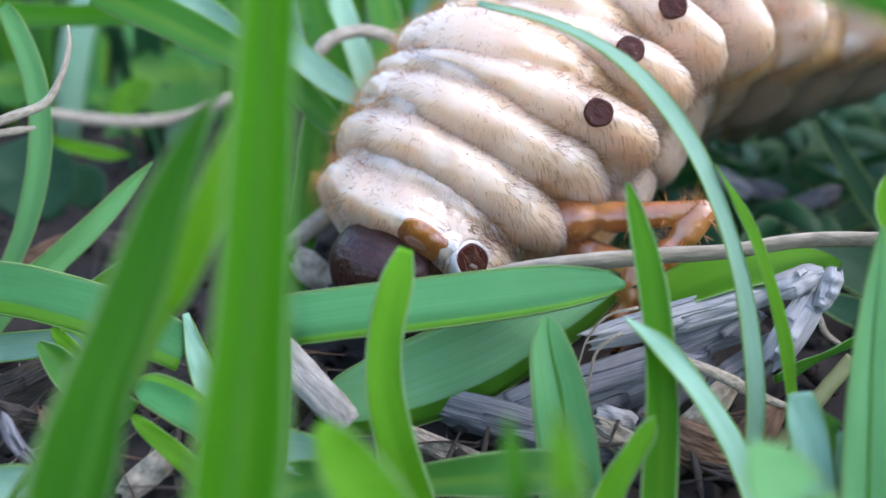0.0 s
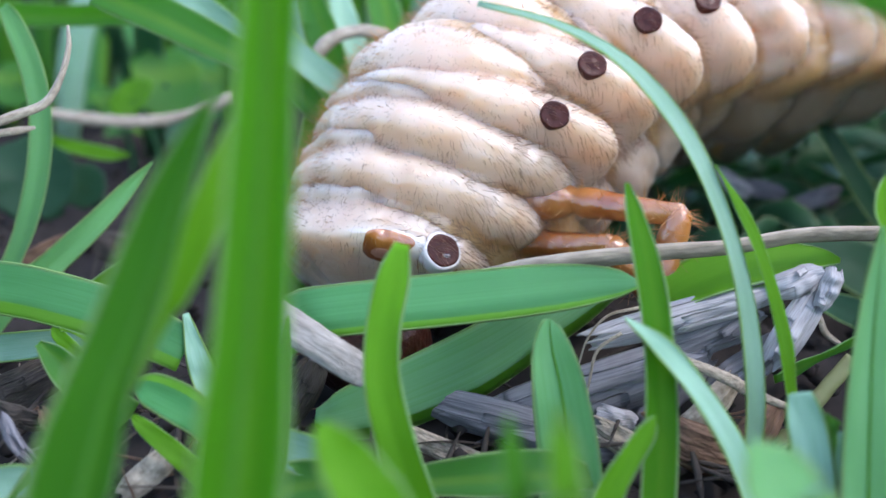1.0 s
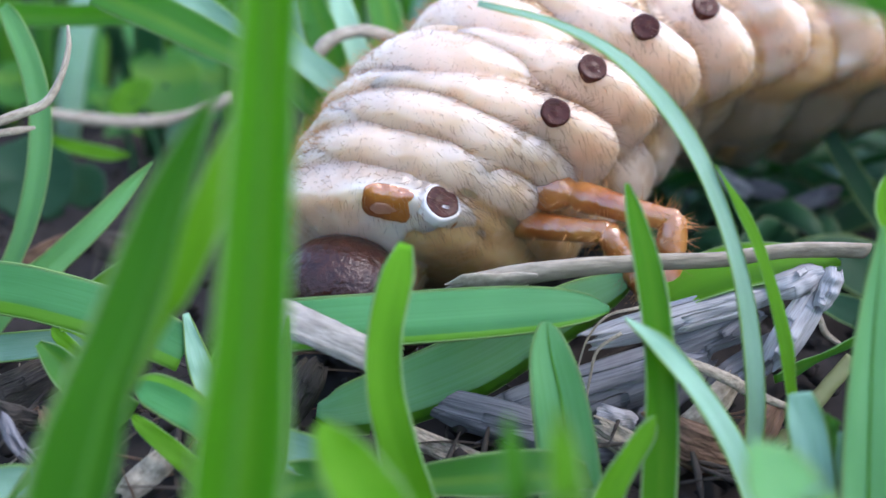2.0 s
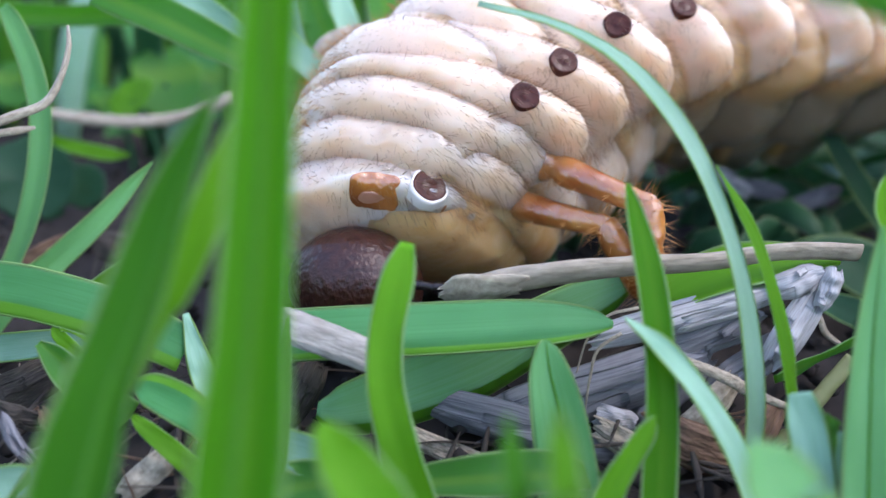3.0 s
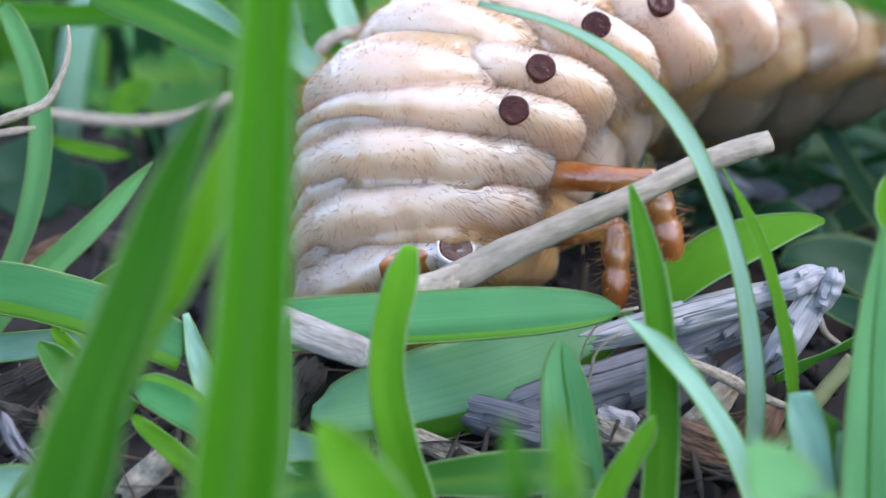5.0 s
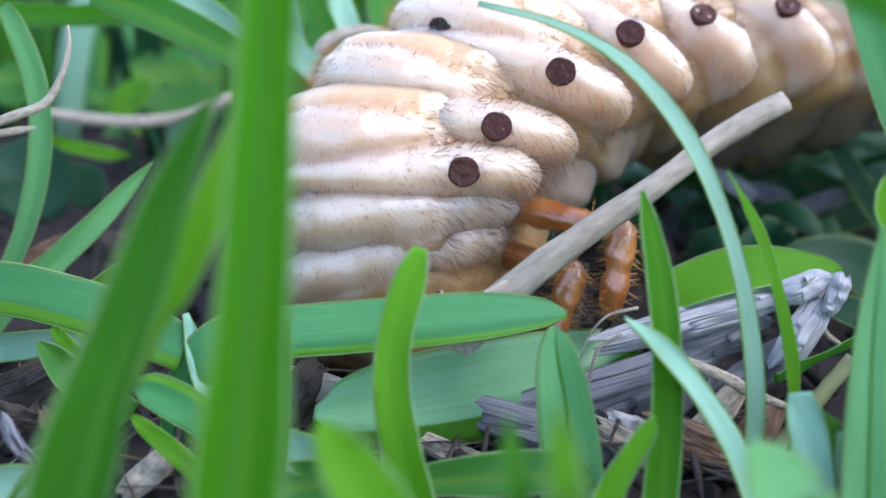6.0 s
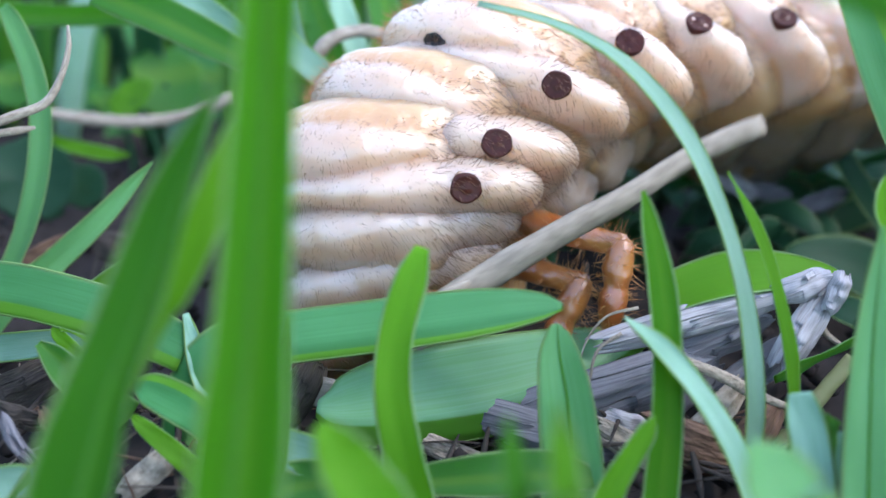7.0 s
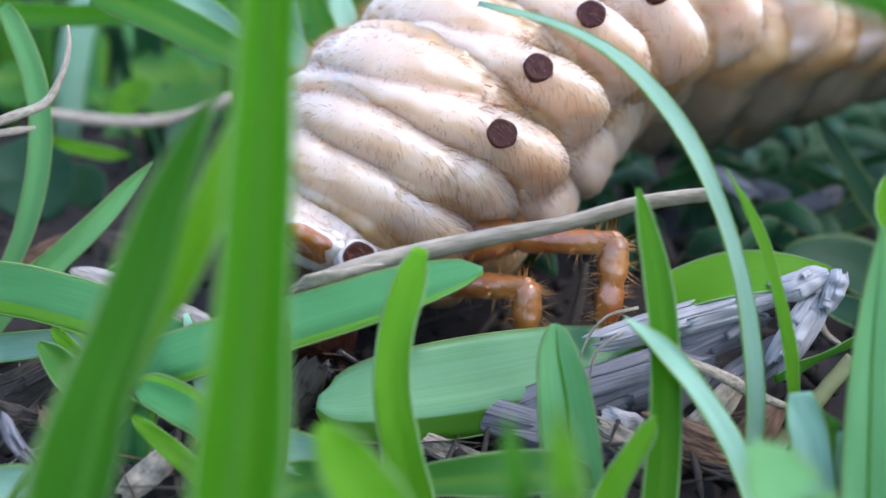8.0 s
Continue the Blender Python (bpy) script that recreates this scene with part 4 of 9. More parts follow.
blade([(-1.81, 57.69, 3.59, 2.05), (3.12, 57.84, 3.97, 3.12), (8.04, 57.92, 4.16, 2.87), (11.33, 57.69, 3.59, 1.23)], "green", -5, 25, label="green blade lying near the ground")
blade([(-32.48, 52.60, -1.00, 1.57), (-28.42, 55.03, 5.03, 1.96), (-27.44, 55.62, 6.48, 1.57), (-27.16, 56.28, 8.12, 0.31)], "green", 0, 25, label="small green shoot in dark soil")
blade([(-32.35, 54.89, 4.66, 2.36), (-29.60, 55.18, 5.39, 2.20), (-26.46, 55.03, 5.03, 1.57)], "teal", 0, 20, label="pale green blade lying low")
blade([(-13.56, 52.60, -1.00, 1.26), (-12.33, 54.44, 3.57, 1.57), (-11.34, 55.91, 7.21, 1.33), (-10.95, 57.97, 12.31, 0.94), (-10.68, 59.44, 15.94, 0.24)], "deep", 0, 30, label="narrow green blade by a broad one")
blade([(-46.55, 83.88, -1.00, 1.99), (-43.17, 87.26, 7.37, 2.49), (-41.47, 88.95, 11.56, 2.83), (-40.23, 91.07, 16.80, 2.60), (-40.00, 92.97, 21.51, 2.60), (-41.02, 94.88, 26.23, 2.49), (-42.89, 96.57, 30.42, 1.92), (-43.85, 97.21, 31.99, 1.13)], "sage", -15, 30, label="curved green blade arching among lawn grass")
blade([(-47.68, 81.80, -1.00, 1.75), (-40.71, 83.89, 7.04, 2.19), (-37.98, 84.71, 9.06, 2.41), (-33.60, 86.24, 12.87, 2.08), (-30.59, 87.47, 15.91, 1.42), (-28.13, 88.46, 18.35, 0.22)], "sage", 20, 35, label="pointed green blade slanting through the grass")
blade([(-32.05, 77.13, 8.99, 2.02), (-28.51, 78.07, 11.33, 1.72), (-22.95, 79.59, 15.08, 1.01)], "bright", 0, 30, label="yellow-green blade low in the grass")
blade([(-58.81, 122.46, 27.78, 3.14), (-48.82, 122.36, 27.51, 3.00), (-38.83, 122.41, 27.64, 2.71), (-32.40, 121.98, 26.58, 0.71)], "green", 40, 30, label="green blade lying across the lawn grass")
blade([(-36.52, 102.99, 32.96, 3.57), (-29.38, 101.88, 30.20, 3.93), (-22.84, 100.65, 27.17, 3.45), (-15.70, 99.42, 24.14, 1.78)], "green", 10, 30, label="broad green blade slanting among taller grass")
blade([(-29.32, 107.11, 32.48, 2.72), (-24.99, 105.95, 29.61, 2.85), (-19.42, 104.56, 26.17, 2.23)], "teal", 10, 30, label="pale green blade slanting of the lawn beyond")
blade([(-18.68, 101.43, 29.10, 2.97), (-14.51, 100.09, 25.79, 2.97), (-10.35, 98.98, 23.04, 2.50), (-7.26, 98.18, 21.05, 0.48)], "teal", 0, 25, label="pale blue-green blade reaching near the grub")
blade([(-17.23, 101.64, 24.28, 2.79), (-13.59, 100.28, 20.91, 2.91), (-10.56, 99.14, 18.10, 2.43), (-8.13, 98.00, 15.28, 1.21)], "green", 15, 30, label="green blade leaning towards the grub")
blade([(-3.97, 100.05, -1.00, 3.14), (-13.35, 110.59, 25.09, 3.93), (-14.66, 112.06, 28.73, 3.66), (-15.96, 113.78, 32.97, 3.27)], "green", -10, 30, label="green upright blade among taller grass")
blade([(-0.43, 105.45, -1.00, 2.74), (-9.85, 114.85, 22.28, 3.42), (-11.90, 116.90, 27.35, 3.28), (-13.27, 118.95, 32.42, 2.74)], "teal", 20, 30, label="pale blue-green blade of the lawn beyond")
blade([(-1.88, 110.84, -1.00, 4.00), (-6.00, 119.31, 19.97, 5.00), (-7.42, 122.25, 27.25, 4.28), (-8.85, 124.12, 31.88, 3.57)], "green", 20, 30, label="dark green blade near the grub")
blade([(-17.28, 94.66, -1.00, 3.00), (-14.93, 99.95, 12.09, 3.75), (-13.99, 102.06, 17.31, 3.75), (-12.12, 104.40, 23.10, 3.75)], "green", 20, 30, label="green blade standing near the grub's head")
blade([(-51.23, 121.27, 11.48, 1.34), (-47.88, 120.88, 10.51, 1.78), (-44.16, 120.60, 9.82, 1.78), (-41.34, 120.55, 9.69, 0.59)], "bright", 10, 20, label="small green leaf tip of the lawn beyond")
blade([(-69.95, 183.83, -7.21, 6.78), (-70.52, 189.33, 6.41, 6.78), (-69.61, 193.56, 16.89, 5.42), (-68.94, 197.37, 26.32, 1.13)], "leaf", 10, 30, label="blue-green blade of the lawn beyond the clump")
blade([(-59.23, 169.31, -3.09, 6.25), (-56.62, 174.38, 9.46, 6.25), (-55.79, 178.67, 20.07, 5.00), (-55.17, 182.18, 28.76, 1.04)], "leaf", 10, 30, label="blue-green blade of the lawn beyond the clump")
blade([(-77.80, 193.50, -9.96, 7.14), (-75.42, 199.30, 4.38, 7.14), (-74.47, 203.31, 14.31, 5.71), (-73.75, 207.32, 24.23, 1.19)], "dim", 10, 30, label="blue-green blade of the lawn beyond the clump")
blade([(-85.21, 183.83, -7.21, 7.91), (-81.82, 189.33, 6.41, 7.91), (-80.91, 191.02, 10.60, 6.33), (-80.24, 194.83, 20.03, 1.13)], "dim", 10, 30, label="blue-green blade of the lawn beyond the clump")
blade([(-54.70, 183.83, -7.21, 6.22), (-51.31, 189.33, 6.41, 6.22), (-50.40, 192.29, 13.75, 4.97), (-49.72, 196.10, 23.18, 1.13)], "leaf", 10, 30, label="blue-green blade of the lawn beyond the clump")
blade([(-44.45, 178.99, -5.84, 6.60), (-45.55, 184.35, 7.43, 6.60), (-44.67, 186.41, 12.53, 5.28), (-44.01, 190.12, 21.71, 1.10)], "leaf", 10, 30, label="blue-green blade of the lawn beyond the clump")
blade([(31.25, 60.62, 18.86, 1.18), (30.85, 61.65, 21.40, 1.73), (30.62, 62.46, 23.41, 1.81), (30.93, 63.09, 24.97, 0.47)], "bright", 10, 40, label="yellow-green curled leaf edge with fine hairs")
round_leaf((-43.89, 148.87, 13.05), 5.9, 55, 20, "green", "round green weed leaf in the lawn")
round_leaf((-47.35, 143.04, 11.95), 3.8, 40, -30, "bright", "round green weed leaf in the lawn")
round_leaf((-56.84, 126.01, 4.51), 6.0, 62, 10, "dim", "round green weed leaf in the lawn")
round_leaf((-40.35, 158.72, 10.74), 3.8, 50, 40, "green", "round green weed leaf in the lawn")
round_leaf((-67.27, 148.80, 12.88), 4.1, 50, 0, "green", "round green weed leaf in the lawn")
round_leaf((-52.99, 147.63, 9.99), 3.2, 45, 60, "green", "round green weed leaf in the lawn")
round_leaf((-37.80, 136.23, 8.46), 3.3, 35, -10, "dim", "round green weed leaf in the lawn")
round_leaf((-50.91, 128.51, 2.69), 3.2, 60, 0, "dim", "round green weed leaf in the lawn")
# the grub's shade is painted into the dark colour of these blades
blade([(53.39, 100.05, -1.00, 7.85), (46.84, 101.28, 2.03, 7.20), (41.61, 101.65, 2.94, 3.93), (38.99, 101.28, 2.03, 0.65)], "dim", 30, 25, label="green blade coloured dark for the grub's shade")
blade([(46.59, 85.61, 0.62, 3.43), (42.02, 86.46, 2.74, 3.43), (37.46, 87.11, 4.33, 2.28)], "dim", 20, 25, label="green blade low by litter, coloured dark for shade")
blade([(55.16, 109.96, 2.16, 2.11), (51.66, 112.33, 8.02, 2.81), (48.15, 114.43, 13.23, 2.39), (46.04, 115.74, 16.48, 0.42)], "dim", 10, 30, label="grass blade under the grub, coloured dark for shade")
blade([(40.92, 117.41, -0.74, 2.25), (46.16, 118.82, 2.73, 3.30), (51.41, 119.94, 5.51, 2.25)], "dim", 30, 25, label="green blade coloured dark for the grub's shade")
blade([(34.17, 119.94, 5.51, 1.50), (38.67, 119.38, 4.12, 3.00), (44.67, 119.52, 4.47, 1.20)], "dim", 30, 25, label="green blade coloured dark for the grub's shade")
blade([(58.75, 119.38, 4.12, 4.50), (53.66, 118.26, 1.34, 4.50), (48.41, 117.41, -0.74, 1.20)], "dim", 30, 25, label="green blade coloured dark for the grub's shade")
blade([(47.66, 120.78, 7.60, 1.95), (52.16, 119.94, 5.51, 2.70), (58.16, 119.80, 5.17, 2.25)], "dim", 30, 25, label="green blade coloured dark for the grub's shade")
blade([(29.68, 119.94, 5.51, 2.25), (34.92, 120.78, 7.60, 3.00), (40.92, 120.78, 7.60, 1.05)], "dim", 30, 25, label="green blade coloured dark for the grub's shade")
leaf_yellow = blade([(18.58, 74.22, 9.81, 2.15), (20.53, 74.73, 11.07, 4.10), (24.68, 75.32, 12.52, 5.07), (29.07, 75.57, 13.15, 3.90), (32.48, 75.65, 13.33, 2.15), (34.34, 75.54, 13.06, 0.39)], "leaf", -35, 22, label="yellow-green leaf lying on dry litter", tone="bright")
blade_edge = blade([(49.03, 83.87, 12.33, 3.75), (48.50, 87.28, 20.77, 4.60), (47.75, 91.09, 30.20, 4.71), (47.00, 94.70, 39.13, 2.68)], "leaf", 10, 30, label="green grass blade swaying beside the grub")
dry_twig = twig([(1.41, 69.83, 13.89, 0.25), (3.01, 70.10, 14.02, 0.95), (6.69, 70.69, 14.41, 1.40), (11.79, 71.33, 14.94, 1.25), (17.44, 72.08, 15.18, 1.10), (23.72, 72.97, 15.26, 1.00), (29.13, 73.94, 15.79, 0.97), (33.20, 74.66, 15.71, 1.00), (36.66, 75.41, 15.42, 0.95)], "stem", label="bent grey-brown dry grass stem held by the grub", flat=0.5, tilt=65, torn=True)
twig([(19.48, 67.10, 8.19, 0.36), (22.87, 66.55, 6.85, 0.50), (24.68, 66.16, 5.88, 0.45), (27.85, 65.71, 4.75, 0.23)], "straw", label="thin pale dry stem lying in the litter")
twig([(26.63, 68.37, -4.67, 0.83), (29.56, 69.84, -1.05, 0.78), (32.48, 71.21, 2.34, 0.73), (35.41, 72.48, 5.51, 0.68)], "stalk", label="brownish green runner stem in the litter")
twig([(-40.67, 81.94, 23.59, 0.45), (-37.67, 82.34, 24.56, 0.45), (-35.17, 82.73, 25.53, 0.40), (-33.77, 83.61, 27.71, 0.30), (-33.12, 84.55, 30.02, 0.25), (-33.17, 85.29, 31.88, 0.12)], "straw", label="curled brown dry grass tip")
twig([(-41.13, 83.59, 22.32, 0.31), (-38.57, 83.74, 22.70, 0.36), (-36.93, 83.86, 22.98, 0.15)], "straw", label="pale broken dry stem")
twig([(-53.60, 125.55, 14.06, 0.69), (-47.51, 125.21, 13.22, 0.84), (-40.65, 125.10, 12.93, 0.84), (-33.80, 125.50, 13.92, 0.69), (-28.09, 126.35, 16.04, 0.84)], "straw", label="pale dry stem across the lawn")
twig([(-4.03, 106.34, 25.23, 0.63), (-5.93, 107.09, 27.10, 0.76), (-9.71, 107.37, 27.80, 0.69), (-13.18, 106.81, 26.39, 0.82), (-14.75, 105.63, 23.47, 0.63), (-14.88, 104.45, 20.55, 0.50), (-13.18, 102.20, 15.00, 0.32)], "straw", label="curled pale dry leaf near the grub")
twig([(-17.57, 96.45, 6.10, 0.93), (-13.86, 97.49, 8.68, 1.11), (-10.76, 98.54, 11.26, 0.74)], "straw", label="dry stem lying near the grub's head")
twig([(13.84, 84.81, 9.32, 0.33), (13.35, 83.68, 6.53, 0.44), (12.48, 82.35, 3.23, 0.55)], "litter", label="thin dark stem standing in the litter")
twig([(33.27, 75.66, 8.02, 0.25), (33.87, 75.09, 6.63, 0.30), (35.27, 74.68, 5.61, 0.20)], "straw", label="tiny dry root hair")
twig([(10.81, 67.64, 6.86, 0.07), (11.72, 68.67, 9.40, 0.09), (13.33, 69.35, 11.10, 0.11), (15.85, 69.61, 11.74, 0.14)], "straw", label="thin dry fibre lifted from the litter")
twig([(11.50, 66.43, 3.88, 0.09), (11.91, 67.46, 6.43, 0.11), (12.55, 68.32, 8.55, 0.14), (14.47, 68.84, 9.83, 0.16)], "straw", label="thin dry fibre bent over the litter")
twig([(-37.86, 73.04, 1.54, 0.12), (-37.60, 73.54, 2.78, 0.12), (-37.42, 74.09, 4.15, 0.06)], "straw", label="thin dry rootlet in the litter")
twig([(-19.64, 66.09, 3.87, 0.11), (-20.14, 64.95, 1.06, 0.11), (-21.49, 64.45, -0.19, 0.06)], "straw", label="thin dry rootlet in the litter")
twig([(-16.25, 73.71, 3.21, 0.12), (-12.95, 74.41, 4.93, 0.12), (-8.67, 74.37, 4.83, 0.06)], "brown", label="thin dry rootlet in the litter")
twig([(23.22, 74.08, 4.13, 0.17), (22.57, 73.51, 2.71, 0.17), (22.75, 72.31, -0.25, 0.09)], "brown", label="thin dry rootlet in the litter")
twig([(-28.72, 66.77, 0.67, 0.16), (-30.85, 67.45, 2.37, 0.16), (-32.39, 67.70, 2.97, 0.08)], "brown", label="thin dry rootlet in the litter")
twig([(-25.19, 62.80, 1.08, 0.11), (-23.61, 62.83, 1.15, 0.11), (-22.80, 63.44, 2.65, 0.06)], "straw", label="thin dry rootlet in the litter")
twig([(-11.21, 73.29, 2.85, 0.07), (-12.00, 72.74, 1.49, 0.07), (-13.09, 72.42, 0.69, 0.04)], "straw", label="thin dry rootlet in the litter")
twig([(27.49, 70.90, 2.21, 0.12), (25.22, 70.51, 1.24, 0.12), (22.35, 70.57, 1.37, 0.06)], "brown", label="thin dry rootlet in the litter")
twig([(-33.69, 59.89, 2.61, 0.08), (-32.77, 59.61, 1.92, 0.08), (-31.83, 59.32, 1.19, 0.04)], "straw", label="thin dry rootlet in the litter")
twig([(-20.05, 60.26, 2.37, 0.09), (-21.45, 60.12, 2.02, 0.09), (-22.72, 59.88, 1.43, 0.04)], "brown", label="thin dry rootlet in the litter")
twig([(-13.87, 73.78, 3.37, 0.12), (-12.86, 74.47, 5.08, 0.12), (-10.95, 74.48, 5.12, 0.06)], "brown", label="thin dry rootlet in the litter")
twig([(17.48, 70.64, 2.78, 0.10), (13.78, 70.19, 1.66, 0.10), (9.94, 69.84, 0.81, 0.05)], "straw", label="thin dry rootlet in the litter")
twig([(-33.77, 68.61, 3.08, 0.12), (-35.18, 68.11, 1.82, 0.12), (-36.58, 67.59, 0.55, 0.06)], "brown", label="thin dry rootlet in the litter")
twig([(-18.63, 64.01, 0.60, 0.16), (-20.39, 64.35, 1.44, 0.16), (-22.60, 65.02, 3.10, 0.08)], "straw", label="thin dry rootlet in the litter")
twig([(-12.72, 74.18, 4.36, 0.10), (-11.94, 73.42, 2.49, 0.10), (-12.06, 73.34, 2.28, 0.05)], "brown", label="thin dry rootlet in the litter")
twig([(11.28, 64.83, 2.93, 0.09), (13.32, 64.56, 2.26, 0.09), (15.79, 63.96, 0.77, 0.05)], "straw", label="thin dry rootlet in the litter")
twig([(-30.12, 63.49, 3.18, 0.09), (-32.83, 63.08, 2.18, 0.09), (-35.21, 62.43, 0.55, 0.04)], "straw", label="thin dry rootlet in the litter")
twig([(-22.81, 58.61, 0.55, 0.08), (-23.32, 59.08, 1.71, 0.08), (-24.03, 59.70, 3.26, 0.04)], "brown", label="thin dry rootlet in the litter")
twig([(-10.03, 70.41, 1.85, 0.07), (-12.58, 70.36, 1.72, 0.07), (-15.22, 70.37, 1.74, 0.04)], "brown", label="thin dry rootlet in the litter")
twig([(25.13, 67.90, 2.53, 0.09), (22.84, 67.81, 2.29, 0.09), (21.06, 67.33, 1.11, 0.05)], "brown", label="thin dry rootlet in the litter")
twig([(-36.20, 73.74, 3.27, 0.17), (-39.04, 73.68, 3.12, 0.17), (-42.12, 73.79, 3.40, 0.09)], "straw", label="thin dry rootlet in the litter")
twig([(-18.92, 63.85, 3.95, 0.11), (-20.04, 63.20, 2.36, 0.11), (-20.61, 62.16, -0.22, 0.06)], "brown", label="thin dry rootlet in the litter")
twig([(-14.72, 73.18, 1.91, 0.07), (-12.48, 72.78, 0.94, 0.07), (-11.15, 73.06, 1.62, 0.04)], "straw", label="thin dry rootlet in the litter")
twig([(27.98, 63.18, 1.66, 0.09), (29.92, 63.16, 1.61, 0.09), (31.59, 63.35, 2.07, 0.04)], "brown", label="thin dry rootlet in the litter")
twig([(-28.58, 65.32, 3.26, 0.16), (-30.86, 64.72, 1.78, 0.16), (-33.21, 64.18, 0.43, 0.08)], "straw", label="thin dry rootlet in the litter")
twig([(-19.87, 62.02, 1.14, 0.15), (-23.23, 62.38, 2.03, 0.15), (-26.43, 62.62, 2.61, 0.08)], "brown", label="thin dry rootlet in the litter")
drifting = []
drifting.append(dry_sheath((20.51, 72.02, 9.69), 16.5, 3.7, -15, 110, 5, 1, "paper", label="split grey papery leaf sheath over the litter", flakes=5))
drifting.append(dry_sheath((29.80, 72.12, 12.62), 4.6, 4.2, -20, 150, 10, 5, "paper", label="crumpled pale papery knob of a dead stem", flakes=3))
drifting.append(dry_sheath((32.22, 71.54, 12.52), 3.6, 3, -68, 150, 0, 6, "paper", label="crumpled pale papery knob of a dead stem", flakes=2))
drifting.append(dry_sheath((29.33, 70.77, 9.26), 7.2, 3.3, -57, 80, -10, 4, "paper", label="bleached dry leaf strip hanging from a dead stem", flakes=3))
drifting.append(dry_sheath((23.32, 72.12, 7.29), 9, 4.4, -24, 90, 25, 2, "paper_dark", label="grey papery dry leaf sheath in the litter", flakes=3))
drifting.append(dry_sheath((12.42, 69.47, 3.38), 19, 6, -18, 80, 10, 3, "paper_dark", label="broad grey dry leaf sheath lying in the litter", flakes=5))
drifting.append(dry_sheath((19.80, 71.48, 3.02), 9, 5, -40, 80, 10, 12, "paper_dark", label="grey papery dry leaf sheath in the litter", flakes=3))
drifting.append(dry_sheath((14.38, 67.29, 2.00), 3.4, 3.6, 15, 120, 10, 7, "paper", label="ringed grey stub of a dead stem", flakes=2))
drifting.append(dry_sheath((26.63, 72.21, 4.83), 8, 3.6, -35, 90, 0, 21, "paper_dark", label="grey papery dry leaf sheath in the litter", flakes=2))
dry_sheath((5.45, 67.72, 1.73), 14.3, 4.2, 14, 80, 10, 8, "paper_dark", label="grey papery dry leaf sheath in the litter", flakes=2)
dry_sheath((0.27, 65.23, 0.91), 8.5, 2.2, 22, 90, 0, 9, "straw", label="grey papery dry leaf sheath in the litter")
dry_sheath((15.85, 65.23, 0.91), 7.8, 2.8, 30, 90, 0, 10, "straw", label="grey papery dry leaf sheath in the litter")
drifting.append(dry_sheath((20.88, 66.18, 3.25), 9.1, 2.8, -45, 90, 0, 11, "straw", label="grey papery dry leaf sheath in the litter"))
dry_sheath((10.48, 66.08, 0.34), 10.4, 3.8, 10, 90, 15, 22, "paper_dark", label="grey papery dry leaf sheath in the litter", flakes=2)
dry_sheath((-31.39, 59.46, 5.31), 5.0, 1.2, 55, 70, 0, 14, "paper_dark", label="grey papery dry leaf sheath in the litter", flakes=2)
dry_sheath((-33.41, 63.60, 4.87), 5.0, 2.6, 15, 70, 30, 15, "litter", label="dark rotting leaf scrap in the litter", flakes=2)
dry_sheath((-36.29, 71.48, 3.02), 8.0, 4.0, -25, 60, 20, 16, "litter", label="dark rotting leaf scrap in the litter", flakes=2)
dry_sheath((-11.78, 67.82, 4.64), 6.0, 3.6, -60, 80, 10, 18, "litter", label="dark rotting leaf scrap in the litter", flakes=2)
dry_sheath((-30.35, 62.54, 4.93), 3.2, 1.5, 50, 90, 0, 31, "brown", label="reddish brown scrap of dead leaf")
dry_sheath((20.61, 64.39, 1.48), 9.1, 4.4, 20, 60, 10, 32, "brown", label="brown scrap of dead leaf")
dry_sheath((25.01, 65.41, 1.34), 7.8, 3.8, -50, 70, 10, 33, "brown", label="brown scrap of dead leaf")
dry_sheath((-43.06, 92.41, 6.77), 8.0, 2.4, -30, 80, 0, 34, "brown", label="brown scrap of dead leaf")
dry_sheath((-13.92, 91.89, 5.50), 5.0, 3.6, 40, 60, 0, 35, "straw", label="pinkish dry leaf scrap by the grub's head")
dry_sheath((-35.54, 97.26, 5.43), 7.0, 4.0, 20, 60, 0, 36, "litter", label="dark rotting leaf scrap in the litter", flakes=2)
dry_sheath((-32.97, 102.75, 5.67), 8.0, 4.0, -30, 60, 0, 37, "litter", label="dark rotting leaf scrap in the litter", flakes=2)
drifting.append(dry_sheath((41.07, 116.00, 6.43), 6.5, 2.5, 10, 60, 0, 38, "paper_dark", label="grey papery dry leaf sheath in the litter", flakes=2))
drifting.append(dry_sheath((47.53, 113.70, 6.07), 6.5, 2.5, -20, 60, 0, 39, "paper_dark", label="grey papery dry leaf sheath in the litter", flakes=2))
drifting.append(dry_sheath((35.51, 112.59, 8.67), 6.5, 2.5, 30, 60, 0, 40, "paper", label="grey papery dry leaf sheath in the litter", flakes=2))
dry_sheath((-19.32, 58.52, 2.99), 3.5, 1.0, 80, 60, 0, 19, "litter", label="dark rotting leaf scrap in the litter", flakes=2)
dry_sheath((-22.13, 59.52, 2.78), 6.0, 2.6, -40, 90, 0, 20, "straw", label="grey papery dry leaf sheath in the litter")
loose_strip = twig([(-15.65, 65.44, 13.97, 0.20), (-14.79, 65.07, 13.05, 0.90), (-13.07, 64.38, 11.34, 1.35), (-10.49, 63.38, 8.87, 1.30), (-7.91, 62.38, 6.39, 1.25), (-7.05, 62.04, 5.56, 1.00)], "pale", label="loose pale dry strip of leaf pushed by the grub", flat=0.3)
twig([(-12.86, 68.06, 1.23, 0.71), (-12.48, 68.77, 2.99, 0.80), (-12.10, 69.34, 4.39, 0.90), (-12.01, 69.51, 4.83, 0.47)], "paper_dark", label="short grey stub of a dead stem")


